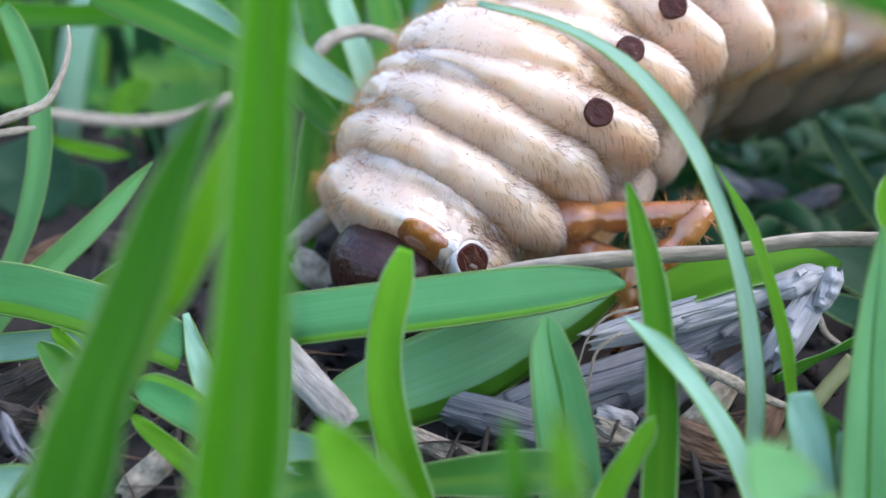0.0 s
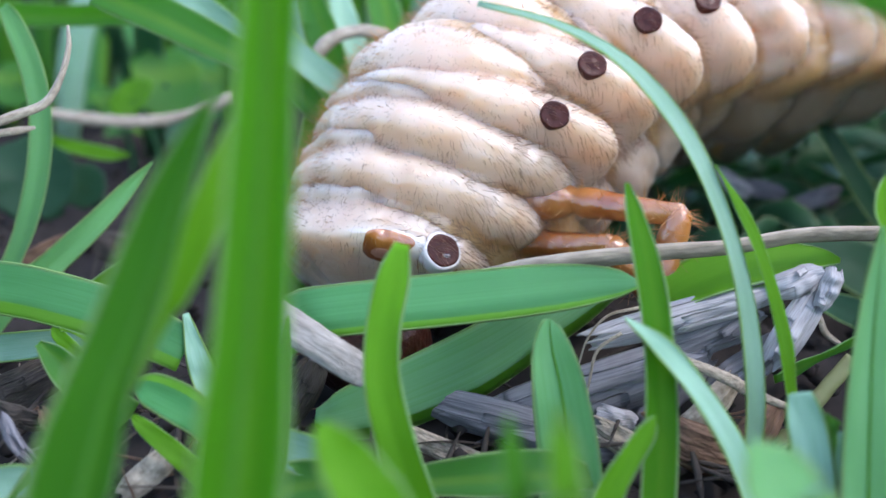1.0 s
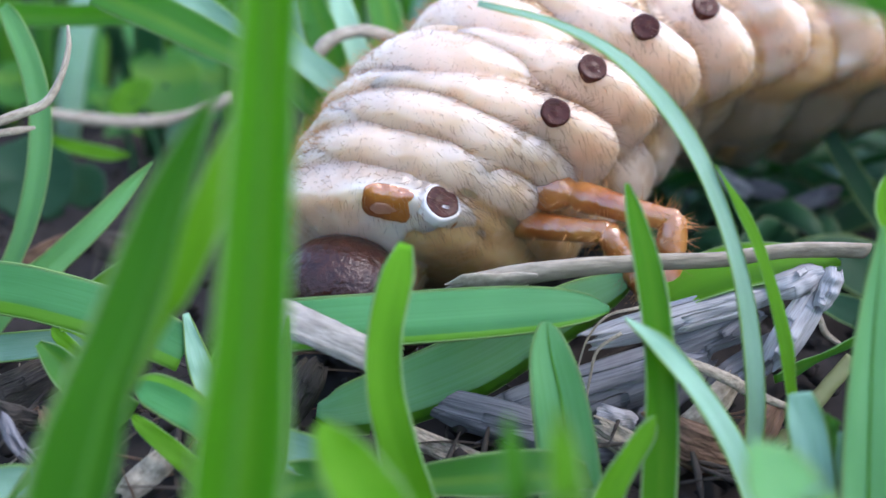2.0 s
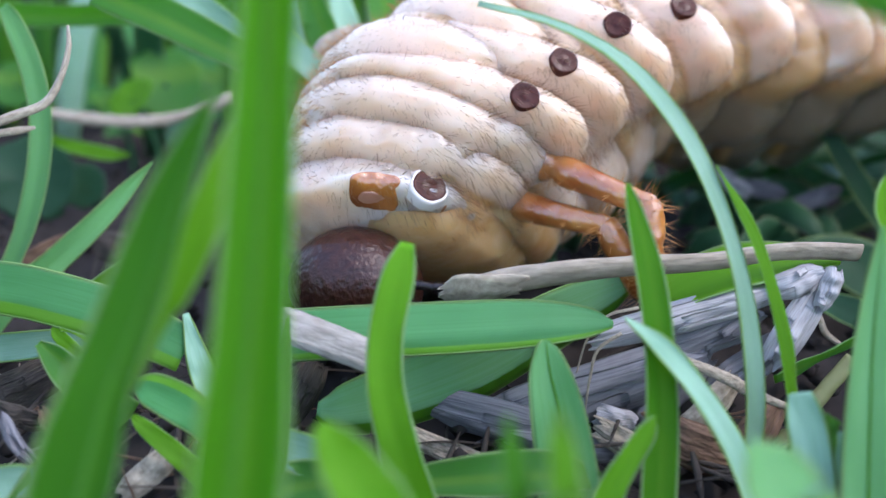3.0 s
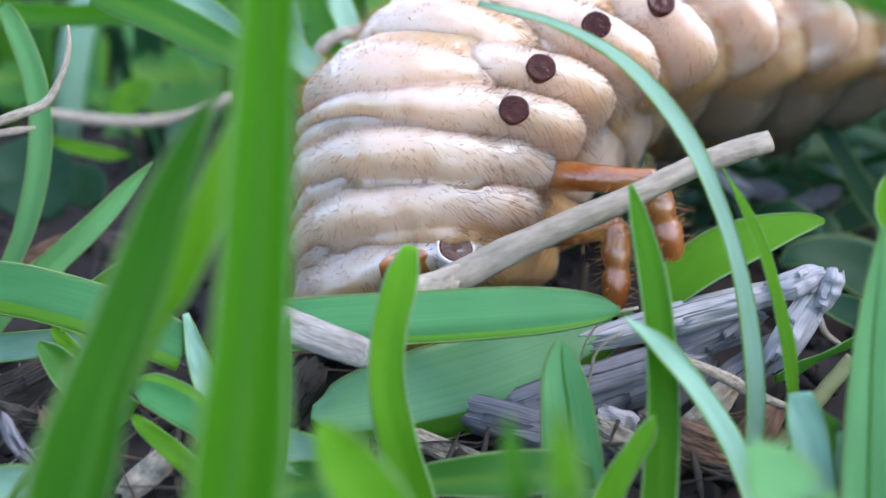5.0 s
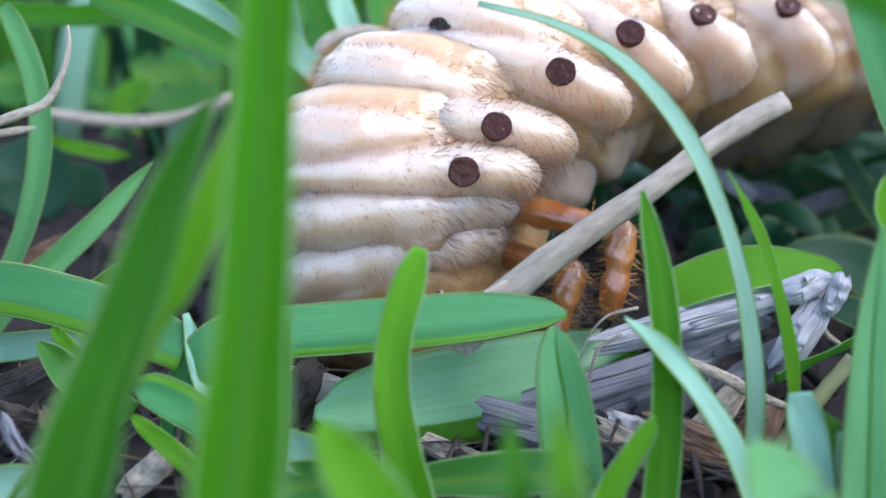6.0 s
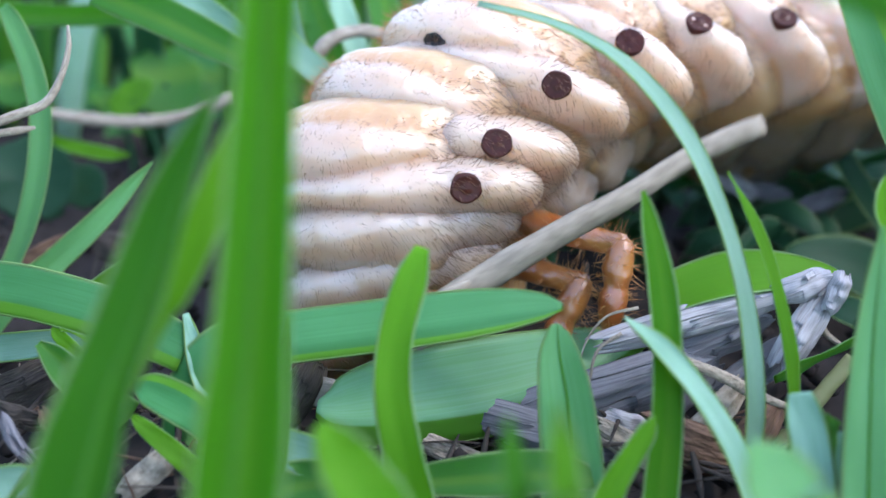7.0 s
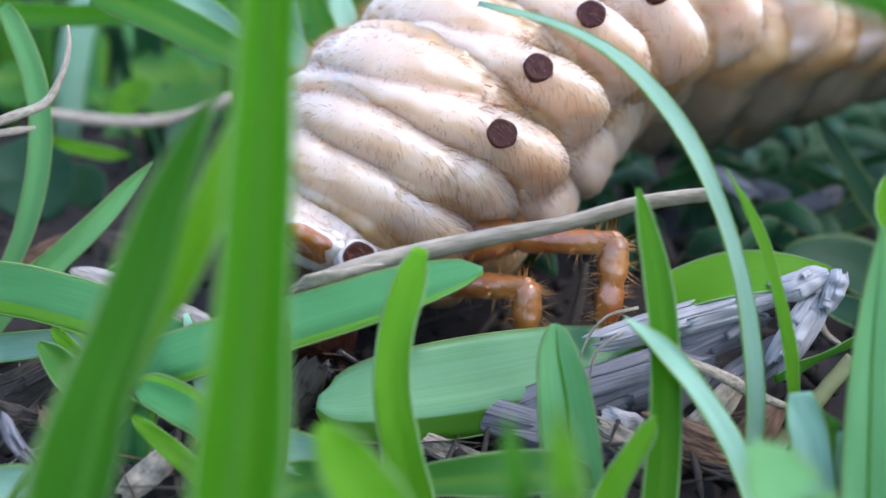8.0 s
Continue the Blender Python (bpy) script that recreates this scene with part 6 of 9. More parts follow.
    walk(LARVA["A4"], [(0, mm(-1.29, 11.13, 25.62, 30.5, 21.4, -27.4)), (0.25, mm(-1.80, 10.99, 25.34, 30.4, 21.1, -27.2)), (0.5, mm(-2.29, 10.83, 25.01, 30.4, 20.9, -27.0)), (0.75, mm(-2.87, 10.59, 24.47, 30.3, 20.6, -26.8)), (1, mm(-3.21, 10.34, 23.94, 30.2, 20.4, -26.6)), (1.25, mm(-3.16, 10.14, 23.53, 30.0, 20.3, -26.5)), (1.5, mm(-3.11, 10.02, 23.30, 29.8, 20.3, -26.4)), (1.7, mm(-3.20, 9.98, 23.27, 29.7, 20.2, -26.3)), (1.9, mm(-3.39, 9.94, 23.24, 29.5, 20.1, -26.2)), (2.1, mm(-3.68, 9.90, 23.20, 29.4, 19.9, -26.1)), (2.35, mm(-4.15, 9.86, 23.16, 29.4, 19.7, -26.0)), (2.6, mm(-4.70, 9.83, 23.13, 29.3, 19.6, -25.8)), (2.8, mm(-5.18, 9.80, 23.10, 29.3, 19.5, -25.7)), (3, mm(-5.67, 9.79, 23.09, 29.3, 19.4, -25.7)), (3.25, mm(-6.79, 9.73, 23.02, 29.3, 19.3, -25.6)), (3.5, mm(-7.60, 9.63, 22.97, 29.4, 19.2, -25.6)), (3.6, mm(-7.50, 9.60, 22.99, 29.5, 19.1, -25.5)), (3.7, mm(-7.28, 9.57, 23.02, 29.7, 19.0, -25.5)), (3.8, mm(-6.99, 9.55, 23.07, 29.9, 18.8, -25.4)), (4, mm(-6.59, 9.52, 23.20, 30.6, 18.3, -25.2)), (4.25, mm(-6.44, 9.54, 23.53, 31.6, 17.7, -25.0)), (4.5, mm(-6.31, 9.53, 23.81, 32.6, 17.2, -24.8)), (4.7, mm(-6.39, 9.49, 23.89, 33.8, 17.0, -24.8)), (5, mm(-6.99, 9.36, 24.08, 36.7, 16.8, -25.2)), (5.25, mm(-7.70, 9.05, 24.25, 39.7, 16.9, -25.6)), (5.5, mm(-8.37, 8.62, 24.34, 42.7, 16.9, -26.0)), (5.8, mm(-8.81, 8.05, 24.21, 45.5, 16.9, -26.2)), (6, mm(-8.83, 7.44, 23.48, 47.1, 16.7, -26.3)), (6.25, mm(-8.76, 6.77, 22.73, 49.0, 16.5, -26.3)), (6.5, mm(-8.72, 6.44, 22.32, 49.8, 16.3, -26.2)), (6.8, mm(-8.78, 6.60, 22.52, 49.0, 16.3, -26.2)), (7, mm(-8.87, 6.83, 22.80, 47.8, 16.3, -26.1)), (7.1, mm(-8.95, 7.03, 23.11, 47.0, 16.5, -26.1)), (7.2, mm(-9.07, 7.29, 23.62, 45.8, 16.9, -26.3)), (7.3, mm(-9.22, 7.62, 24.21, 44.4, 17.5, -26.5)), (7.4, mm(-9.39, 7.99, 24.71, 42.7, 18.1, -26.8)), (7.5, mm(-9.56, 8.32, 25.01, 41.1, 18.5, -26.9)), (7.6, mm(-9.56, 8.60, 25.11, 39.4, 18.9, -27.0)), (7.8, mm(-8.90, 9.14, 25.18, 36.0, 19.7, -27.0)), (8, mm(-8.06, 9.63, 25.31, 32.9, 20.5, -27.1))])
    walk(LARVA["A5"], [(0, mm(4.87, 14.66, 25.21, 17.8, 22.9, -31.7)), (0.25, mm(4.31, 14.60, 25.02, 18.0, 22.7, -31.6)), (0.5, mm(3.80, 14.52, 24.78, 18.2, 22.5, -31.4)), (0.75, mm(3.32, 14.30, 24.21, 18.4, 22.3, -31.3)), (1, mm(3.07, 14.12, 23.73, 18.6, 22.1, -31.2)), (1.25, mm(3.25, 14.09, 23.63, 18.7, 22.0, -31.2)), (1.5, mm(3.42, 14.09, 23.60, 18.8, 21.9, -31.1)), (1.7, mm(3.40, 14.10, 23.60, 18.9, 21.9, -31.1)), (1.9, mm(3.30, 14.11, 23.61, 19.0, 21.8, -31.1)), (2.1, mm(3.14, 14.13, 23.64, 19.1, 21.7, -31.1)), (2.35, mm(2.85, 14.15, 23.67, 19.2, 21.7, -31.0)), (2.6, mm(2.49, 14.18, 23.70, 19.3, 21.6, -31.0)), (2.8, mm(2.17, 14.20, 23.71, 19.5, 21.5, -31.0)), (3, mm(1.81, 14.21, 23.71, 19.6, 21.4, -30.9)), (3.25, mm(0.80, 14.10, 23.46, 19.8, 21.2, -30.8)), (3.5, mm(0.03, 13.93, 23.21, 20.1, 21.0, -30.7)), (3.6, mm(0.11, 13.91, 23.24, 20.2, 20.9, -30.7)), (3.7, mm(0.29, 13.90, 23.34, 20.3, 20.8, -30.6)), (3.8, mm(0.50, 13.91, 23.48, 20.4, 20.7, -30.6)), (4, mm(0.76, 13.91, 23.78, 20.7, 20.5, -30.5)), (4.25, mm(0.72, 13.92, 24.23, 21.0, 20.2, -30.3)), (4.5, mm(0.60, 13.83, 24.53, 21.4, 19.9, -30.2)), (4.7, mm(0.47, 13.73, 24.49, 22.2, 19.8, -30.3)), (5, mm(0.12, 13.49, 24.30, 24.6, 19.7, -30.9)), (5.25, mm(-0.34, 13.14, 24.15, 27.2, 19.8, -31.7)), (5.5, mm(-0.87, 12.72, 24.01, 29.8, 19.9, -32.4)), (5.8, mm(-1.38, 12.16, 23.66, 32.5, 19.9, -33.0)), (6, mm(-1.50, 11.63, 22.96, 33.9, 19.9, -33.3)), (6.25, mm(-1.58, 10.95, 22.03, 35.6, 19.8, -33.5)), (6.5, mm(-1.60, 10.58, 21.45, 36.5, 19.7, -33.6)), (6.8, mm(-1.77, 10.82, 21.93, 35.5, 19.8, -33.5)), (7, mm(-1.89, 11.05, 22.31, 34.3, 20.0, -33.5)), (7.1, mm(-1.93, 11.20, 22.58, 33.5, 20.1, -33.4)), (7.2, mm(-2.01, 11.42, 23.08, 32.5, 20.2, -33.3)), (7.3, mm(-2.11, 11.70, 23.69, 31.2, 20.3, -33.1)), (7.4, mm(-2.19, 12.03, 24.25, 29.8, 20.4, -32.9)), (7.5, mm(-2.24, 12.32, 24.63, 28.3, 20.6, -32.7)), (7.6, mm(-2.25, 12.57, 24.84, 26.7, 20.7, -32.4)), (7.8, mm(-2.10, 13.05, 25.15, 23.4, 21.1, -31.8)), (8, mm(-1.88, 13.49, 25.51, 20.4, 21.5, -31.3))])
    walk(LARVA["A6"], [(0, mm(12.56, 18.49, 24.83, 8.8, 23.2, -32.0)), (0.25, mm(12.10, 18.41, 24.58, 9.0, 23.0, -31.9)), (0.5, mm(11.71, 18.30, 24.26, 9.3, 22.8, -31.7)), (0.75, mm(11.34, 18.04, 23.59, 9.5, 22.6, -31.6)), (1, mm(11.23, 17.83, 23.01, 9.6, 22.4, -31.6)), (1.25, mm(11.56, 17.77, 22.85, 9.7, 22.3, -31.5)), (1.5, mm(11.89, 17.74, 22.74, 9.9, 22.2, -31.4)), (1.7, mm(11.99, 17.73, 22.69, 9.9, 22.1, -31.4)), (1.9, mm(12.00, 17.73, 22.65, 10.0, 22.1, -31.4)), (2.1, mm(11.93, 17.73, 22.63, 10.1, 22.0, -31.4)), (2.35, mm(11.75, 17.73, 22.61, 10.2, 21.9, -31.4)), (2.6, mm(11.49, 17.74, 22.59, 10.3, 21.8, -31.3)), (2.8, mm(11.22, 17.75, 22.57, 10.4, 21.8, -31.3)), (3, mm(10.91, 17.75, 22.54, 10.6, 21.7, -31.3)), (3.25, mm(9.90, 17.63, 22.25, 10.8, 21.5, -31.2)), (3.5, mm(9.12, 17.45, 21.97, 11.0, 21.3, -31.1)), (3.6, mm(9.21, 17.43, 22.01, 11.1, 21.2, -31.0)), (3.7, mm(9.41, 17.44, 22.12, 11.3, 21.1, -31.0)), (3.8, mm(9.63, 17.45, 22.28, 11.4, 21.0, -30.9)), (4, mm(9.90, 17.48, 22.63, 11.6, 20.7, -30.8)), (4.25, mm(9.86, 17.53, 23.18, 12.0, 20.5, -30.7)), (4.5, mm(9.74, 17.50, 23.58, 12.4, 20.2, -30.6)), (4.7, mm(9.58, 17.43, 23.59, 13.1, 19.9, -30.7)), (5, mm(9.17, 17.29, 23.42, 15.4, 19.8, -31.6)), (5.25, mm(8.64, 17.02, 23.22, 17.9, 19.7, -32.5)), (5.5, mm(8.03, 16.67, 23.02, 20.4, 19.7, -33.5)), (5.8, mm(7.46, 16.18, 22.57, 22.9, 19.7, -34.3)), (6, mm(7.33, 15.66, 21.78, 24.3, 19.6, -34.7)), (6.25, mm(7.29, 14.96, 20.65, 26.0, 19.4, -35.0)), (6.5, mm(7.31, 14.55, 19.90, 26.8, 19.3, -35.1)), (6.8, mm(7.08, 14.75, 20.37, 25.8, 19.5, -35.0)), (7, mm(6.89, 14.95, 20.77, 24.7, 19.7, -34.9)), (7.1, mm(6.80, 15.08, 21.06, 23.9, 19.8, -34.8)), (7.2, mm(6.67, 15.29, 21.62, 22.9, 19.9, -34.6)), (7.3, mm(6.53, 15.56, 22.30, 21.7, 20.1, -34.3)), (7.4, mm(6.40, 15.86, 22.93, 20.3, 20.3, -34.0)), (7.5, mm(6.30, 16.13, 23.39, 18.9, 20.4, -33.6)), (7.6, mm(6.27, 16.36, 23.67, 17.3, 20.7, -33.3)), (7.8, mm(6.37, 16.77, 24.11, 14.2, 21.2, -32.5)), (8, mm(6.58, 17.16, 24.58, 11.4, 21.7, -31.7))])
    walk(LARVA["A7"], [(0, mm(20.05, 22.25, 24.93, 0.5, 24.8, -31.3)), (0.25, mm(19.68, 22.14, 24.60, 0.7, 24.6, -31.2)), (0.5, mm(19.39, 22.01, 24.21, 0.9, 24.4, -31.1)), (0.75, mm(19.14, 21.71, 23.44, 1.1, 24.2, -30.9)), (1, mm(19.16, 21.46, 22.77, 1.2, 24.1, -30.9)), (1.25, mm(19.65, 21.38, 22.53, 1.3, 23.9, -30.8)), (1.5, mm(20.14, 21.32, 22.36, 1.5, 23.8, -30.8)), (1.7, mm(20.34, 21.29, 22.25, 1.5, 23.8, -30.7)), (1.9, mm(20.46, 21.27, 22.17, 1.6, 23.7, -30.7)), (2.1, mm(20.49, 21.25, 22.10, 1.7, 23.6, -30.7)), (2.35, mm(20.41, 21.24, 22.02, 1.8, 23.6, -30.7)), (2.6, mm(20.23, 21.23, 21.96, 1.9, 23.5, -30.6)), (2.8, mm(20.02, 21.22, 21.90, 2.0, 23.4, -30.6)), (3, mm(19.76, 21.22, 21.85, 2.2, 23.3, -30.6)), (3.25, mm(18.75, 21.08, 21.51, 2.4, 23.1, -30.5)), (3.5, mm(17.96, 20.90, 21.20, 2.6, 22.9, -30.4)), (3.6, mm(18.06, 20.88, 21.24, 2.7, 22.8, -30.4)), (3.7, mm(18.27, 20.89, 21.36, 2.8, 22.7, -30.3)), (3.8, mm(18.51, 20.91, 21.54, 2.9, 22.5, -30.3)), (4, mm(18.79, 20.96, 21.95, 3.2, 22.3, -30.2)), (4.25, mm(18.74, 21.06, 22.59, 3.5, 22.0, -30.1)), (4.5, mm(18.60, 21.08, 23.09, 3.9, 21.7, -30.0)), (4.7, mm(18.42, 21.06, 23.16, 4.6, 21.4, -30.1)), (5, mm(17.93, 20.99, 22.99, 6.8, 21.1, -31.1)), (5.25, mm(17.30, 20.79, 22.75, 9.1, 20.9, -32.2)), (5.5, mm(16.59, 20.50, 22.48, 11.5, 20.7, -33.3)), (5.8, mm(15.95, 20.06, 21.94, 13.9, 20.5, -34.3)), (6, mm(15.80, 19.55, 21.04, 15.2, 20.3, -34.7)), (6.25, mm(15.78, 18.83, 19.70, 16.8, 20.1, -35.2)), (6.5, mm(15.84, 18.37, 18.78, 17.6, 19.9, -35.3)), (6.8, mm(15.56, 18.54, 19.25, 16.7, 20.1, -35.2)), (7, mm(15.30, 18.71, 19.68, 15.6, 20.4, -35.0)), (7.1, mm(15.18, 18.83, 20.00, 14.9, 20.6, -34.8)), (7.2, mm(15.00, 19.03, 20.62, 13.9, 20.7, -34.5)), (7.3, mm(14.82, 19.29, 21.37, 12.8, 21.0, -34.2)), (7.4, mm(14.67, 19.58, 22.08, 11.4, 21.2, -33.8)), (7.5, mm(14.54, 19.83, 22.61, 10.0, 21.5, -33.4)), (7.6, mm(14.49, 20.03, 22.96, 8.6, 21.8, -32.9)), (7.8, mm(14.58, 20.40, 23.53, 5.6, 22.5, -32.0)), (8, mm(14.80, 20.75, 24.13, 2.9, 23.3, -31.1))])
    walk(LARVA["A8"], [(0, mm(27.07, 25.42, 25.40, -7.4, 28.1, -30.1)), (0.25, mm(26.79, 25.29, 25.00, -7.2, 27.8, -30.0)), (0.5, mm(26.60, 25.13, 24.54, -7.0, 27.6, -29.9)), (0.75, mm(26.46, 24.80, 23.68, -6.8, 27.4, -29.8)), (1, mm(26.61, 24.51, 22.92, -6.7, 27.2, -29.7)), (1.25, mm(27.24, 24.40, 22.61, -6.6, 27.1, -29.7)), (1.5, mm(27.88, 24.31, 22.36, -6.4, 27.0, -29.6)), (1.7, mm(28.19, 24.26, 22.21, -6.4, 26.9, -29.6)), (1.9, mm(28.41, 24.22, 22.08, -6.3, 26.9, -29.6)), (2.1, mm(28.53, 24.19, 21.96, -6.2, 26.8, -29.5)), (2.35, mm(28.56, 24.16, 21.84, -6.1, 26.7, -29.5)), (2.6, mm(28.46, 24.13, 21.72, -6.0, 26.6, -29.5)), (2.8, mm(28.30, 24.12, 21.64, -5.9, 26.5, -29.5)), (3, mm(28.08, 24.10, 21.55, -5.8, 26.4, -29.4)), (3.25, mm(27.08, 23.95, 21.18, -5.6, 26.2, -29.4)), (3.5, mm(26.28, 23.76, 20.84, -5.3, 26.0, -29.3)), (3.6, mm(26.38, 23.74, 20.88, -5.2, 25.9, -29.2)), (3.7, mm(26.60, 23.76, 21.01, -5.1, 25.8, -29.2)), (3.8, mm(26.85, 23.79, 21.21, -5.0, 25.6, -29.1)), (4, mm(27.14, 23.87, 21.66, -4.8, 25.4, -29.0)), (4.25, mm(27.08, 24.00, 22.40, -4.4, 25.1, -28.9)), (4.5, mm(26.93, 24.06, 23.00, -4.1, 24.7, -28.8)), (4.7, mm(26.72, 24.08, 23.11, -3.4, 24.4, -29.0)), (5, mm(26.13, 24.08, 22.96, -1.4, 23.9, -30.0)), (5.25, mm(25.39, 23.94, 22.68, 0.8, 23.5, -31.2)), (5.5, mm(24.57, 23.71, 22.35, 3.1, 23.1, -32.4)), (5.8, mm(23.83, 23.31, 21.72, 5.4, 22.7, -33.4)), (6, mm(23.64, 22.81, 20.72, 6.7, 22.5, -33.9)), (6.25, mm(23.63, 22.06, 19.19, 8.2, 22.1, -34.4)), (6.5, mm(23.73, 21.55, 18.10, 9.0, 21.9, -34.6)), (6.8, mm(23.41, 21.69, 18.55, 8.1, 22.2, -34.4)), (7, mm(23.10, 21.85, 19.02, 7.0, 22.5, -34.2)), (7.1, mm(22.94, 21.96, 19.37, 6.3, 22.7, -34.0)), (7.2, mm(22.74, 22.14, 20.04, 5.4, 23.0, -33.7)), (7.3, mm(22.53, 22.39, 20.86, 4.3, 23.3, -33.4)), (7.4, mm(22.36, 22.68, 21.65, 3.1, 23.6, -32.9)), (7.5, mm(22.22, 22.91, 22.25, 1.7, 24.0, -32.5)), (7.6, mm(22.17, 23.10, 22.67, 0.3, 24.5, -31.9)), (7.8, mm(22.28, 23.44, 23.37, -2.5, 25.4, -30.9)), (8, mm(22.52, 23.75, 24.06, -5.1, 26.3, -30.0))])
    walk(LARVA["A9"], [(0, mm(34.30, 27.31, 26.93, -15.0, 32.8, -29.1)), (0.25, mm(34.10, 27.15, 26.48, -14.8, 32.6, -29.0)), (0.5, mm(34.00, 26.96, 25.96, -14.6, 32.4, -28.8)), (0.75, mm(33.96, 26.60, 25.02, -14.4, 32.1, -28.7)), (1, mm(34.22, 26.28, 24.18, -14.2, 32.0, -28.6)), (1.25, mm(34.99, 26.14, 23.81, -14.1, 31.8, -28.6)), (1.5, mm(35.75, 26.04, 23.51, -14.0, 31.7, -28.5)), (1.7, mm(36.17, 25.97, 23.31, -13.9, 31.6, -28.5)), (1.9, mm(36.47, 25.91, 23.13, -13.9, 31.6, -28.5)), (2.1, mm(36.68, 25.86, 22.97, -13.8, 31.5, -28.4)), (2.35, mm(36.80, 25.81, 22.80, -13.7, 31.4, -28.4)), (2.6, mm(36.78, 25.77, 22.65, -13.6, 31.3, -28.4)), (2.8, mm(36.67, 25.74, 22.54, -13.5, 31.2, -28.3)), (3, mm(36.48, 25.72, 22.43, -13.4, 31.1, -28.3)), (3.25, mm(35.49, 25.55, 22.03, -13.2, 30.9, -28.2)), (3.5, mm(34.67, 25.35, 21.67, -12.9, 30.6, -28.1)), (3.6, mm(34.78, 25.34, 21.71, -12.8, 30.5, -28.1)), (3.7, mm(35.00, 25.35, 21.85, -12.7, 30.4, -28.0)), (3.8, mm(35.25, 25.39, 22.07, -12.6, 30.3, -28.0)), (4, mm(35.55, 25.49, 22.57, -12.4, 30.0, -27.9)), (4.25, mm(35.47, 25.66, 23.39, -12.1, 29.7, -27.7)), (4.5, mm(35.29, 25.76, 24.09, -11.7, 29.3, -27.6)), (4.7, mm(35.04, 25.80, 24.26, -11.1, 29.0, -27.8)), (5, mm(34.31, 25.81, 24.14, -9.2, 28.3, -28.8)), (5.25, mm(33.42, 25.67, 23.85, -7.0, 27.7, -30.0)), (5.5, mm(32.45, 25.44, 23.48, -4.9, 27.1, -31.2)), (5.8, mm(31.57, 25.03, 22.78, -2.7, 26.5, -32.3)), (6, mm(31.32, 24.50, 21.71, -1.5, 26.2, -32.8)), (6.25, mm(31.28, 23.70, 20.00, -0.0, 25.7, -33.4)), (6.5, mm(31.38, 23.14, 18.76, 0.7, 25.4, -33.5)), (6.8, mm(31.05, 23.27, 19.21, -0.1, 25.8, -33.4)), (7, mm(30.72, 23.42, 19.69, -1.2, 26.2, -33.1)), (7.1, mm(30.56, 23.53, 20.07, -1.8, 26.5, -32.9)), (7.2, mm(30.35, 23.73, 20.78, -2.7, 26.8, -32.6)), (7.3, mm(30.15, 23.99, 21.65, -3.8, 27.2, -32.3)), (7.4, mm(29.99, 24.29, 22.50, -5.0, 27.6, -31.8)), (7.5, mm(29.88, 24.54, 23.15, -6.3, 28.1, -31.3)), (7.6, mm(29.86, 24.74, 23.61, -7.6, 28.7, -30.8)), (7.8, mm(30.06, 25.10, 24.39, -10.3, 29.8, -29.8)), (8, mm(30.39, 25.45, 25.15, -12.7, 31.0, -28.9))])
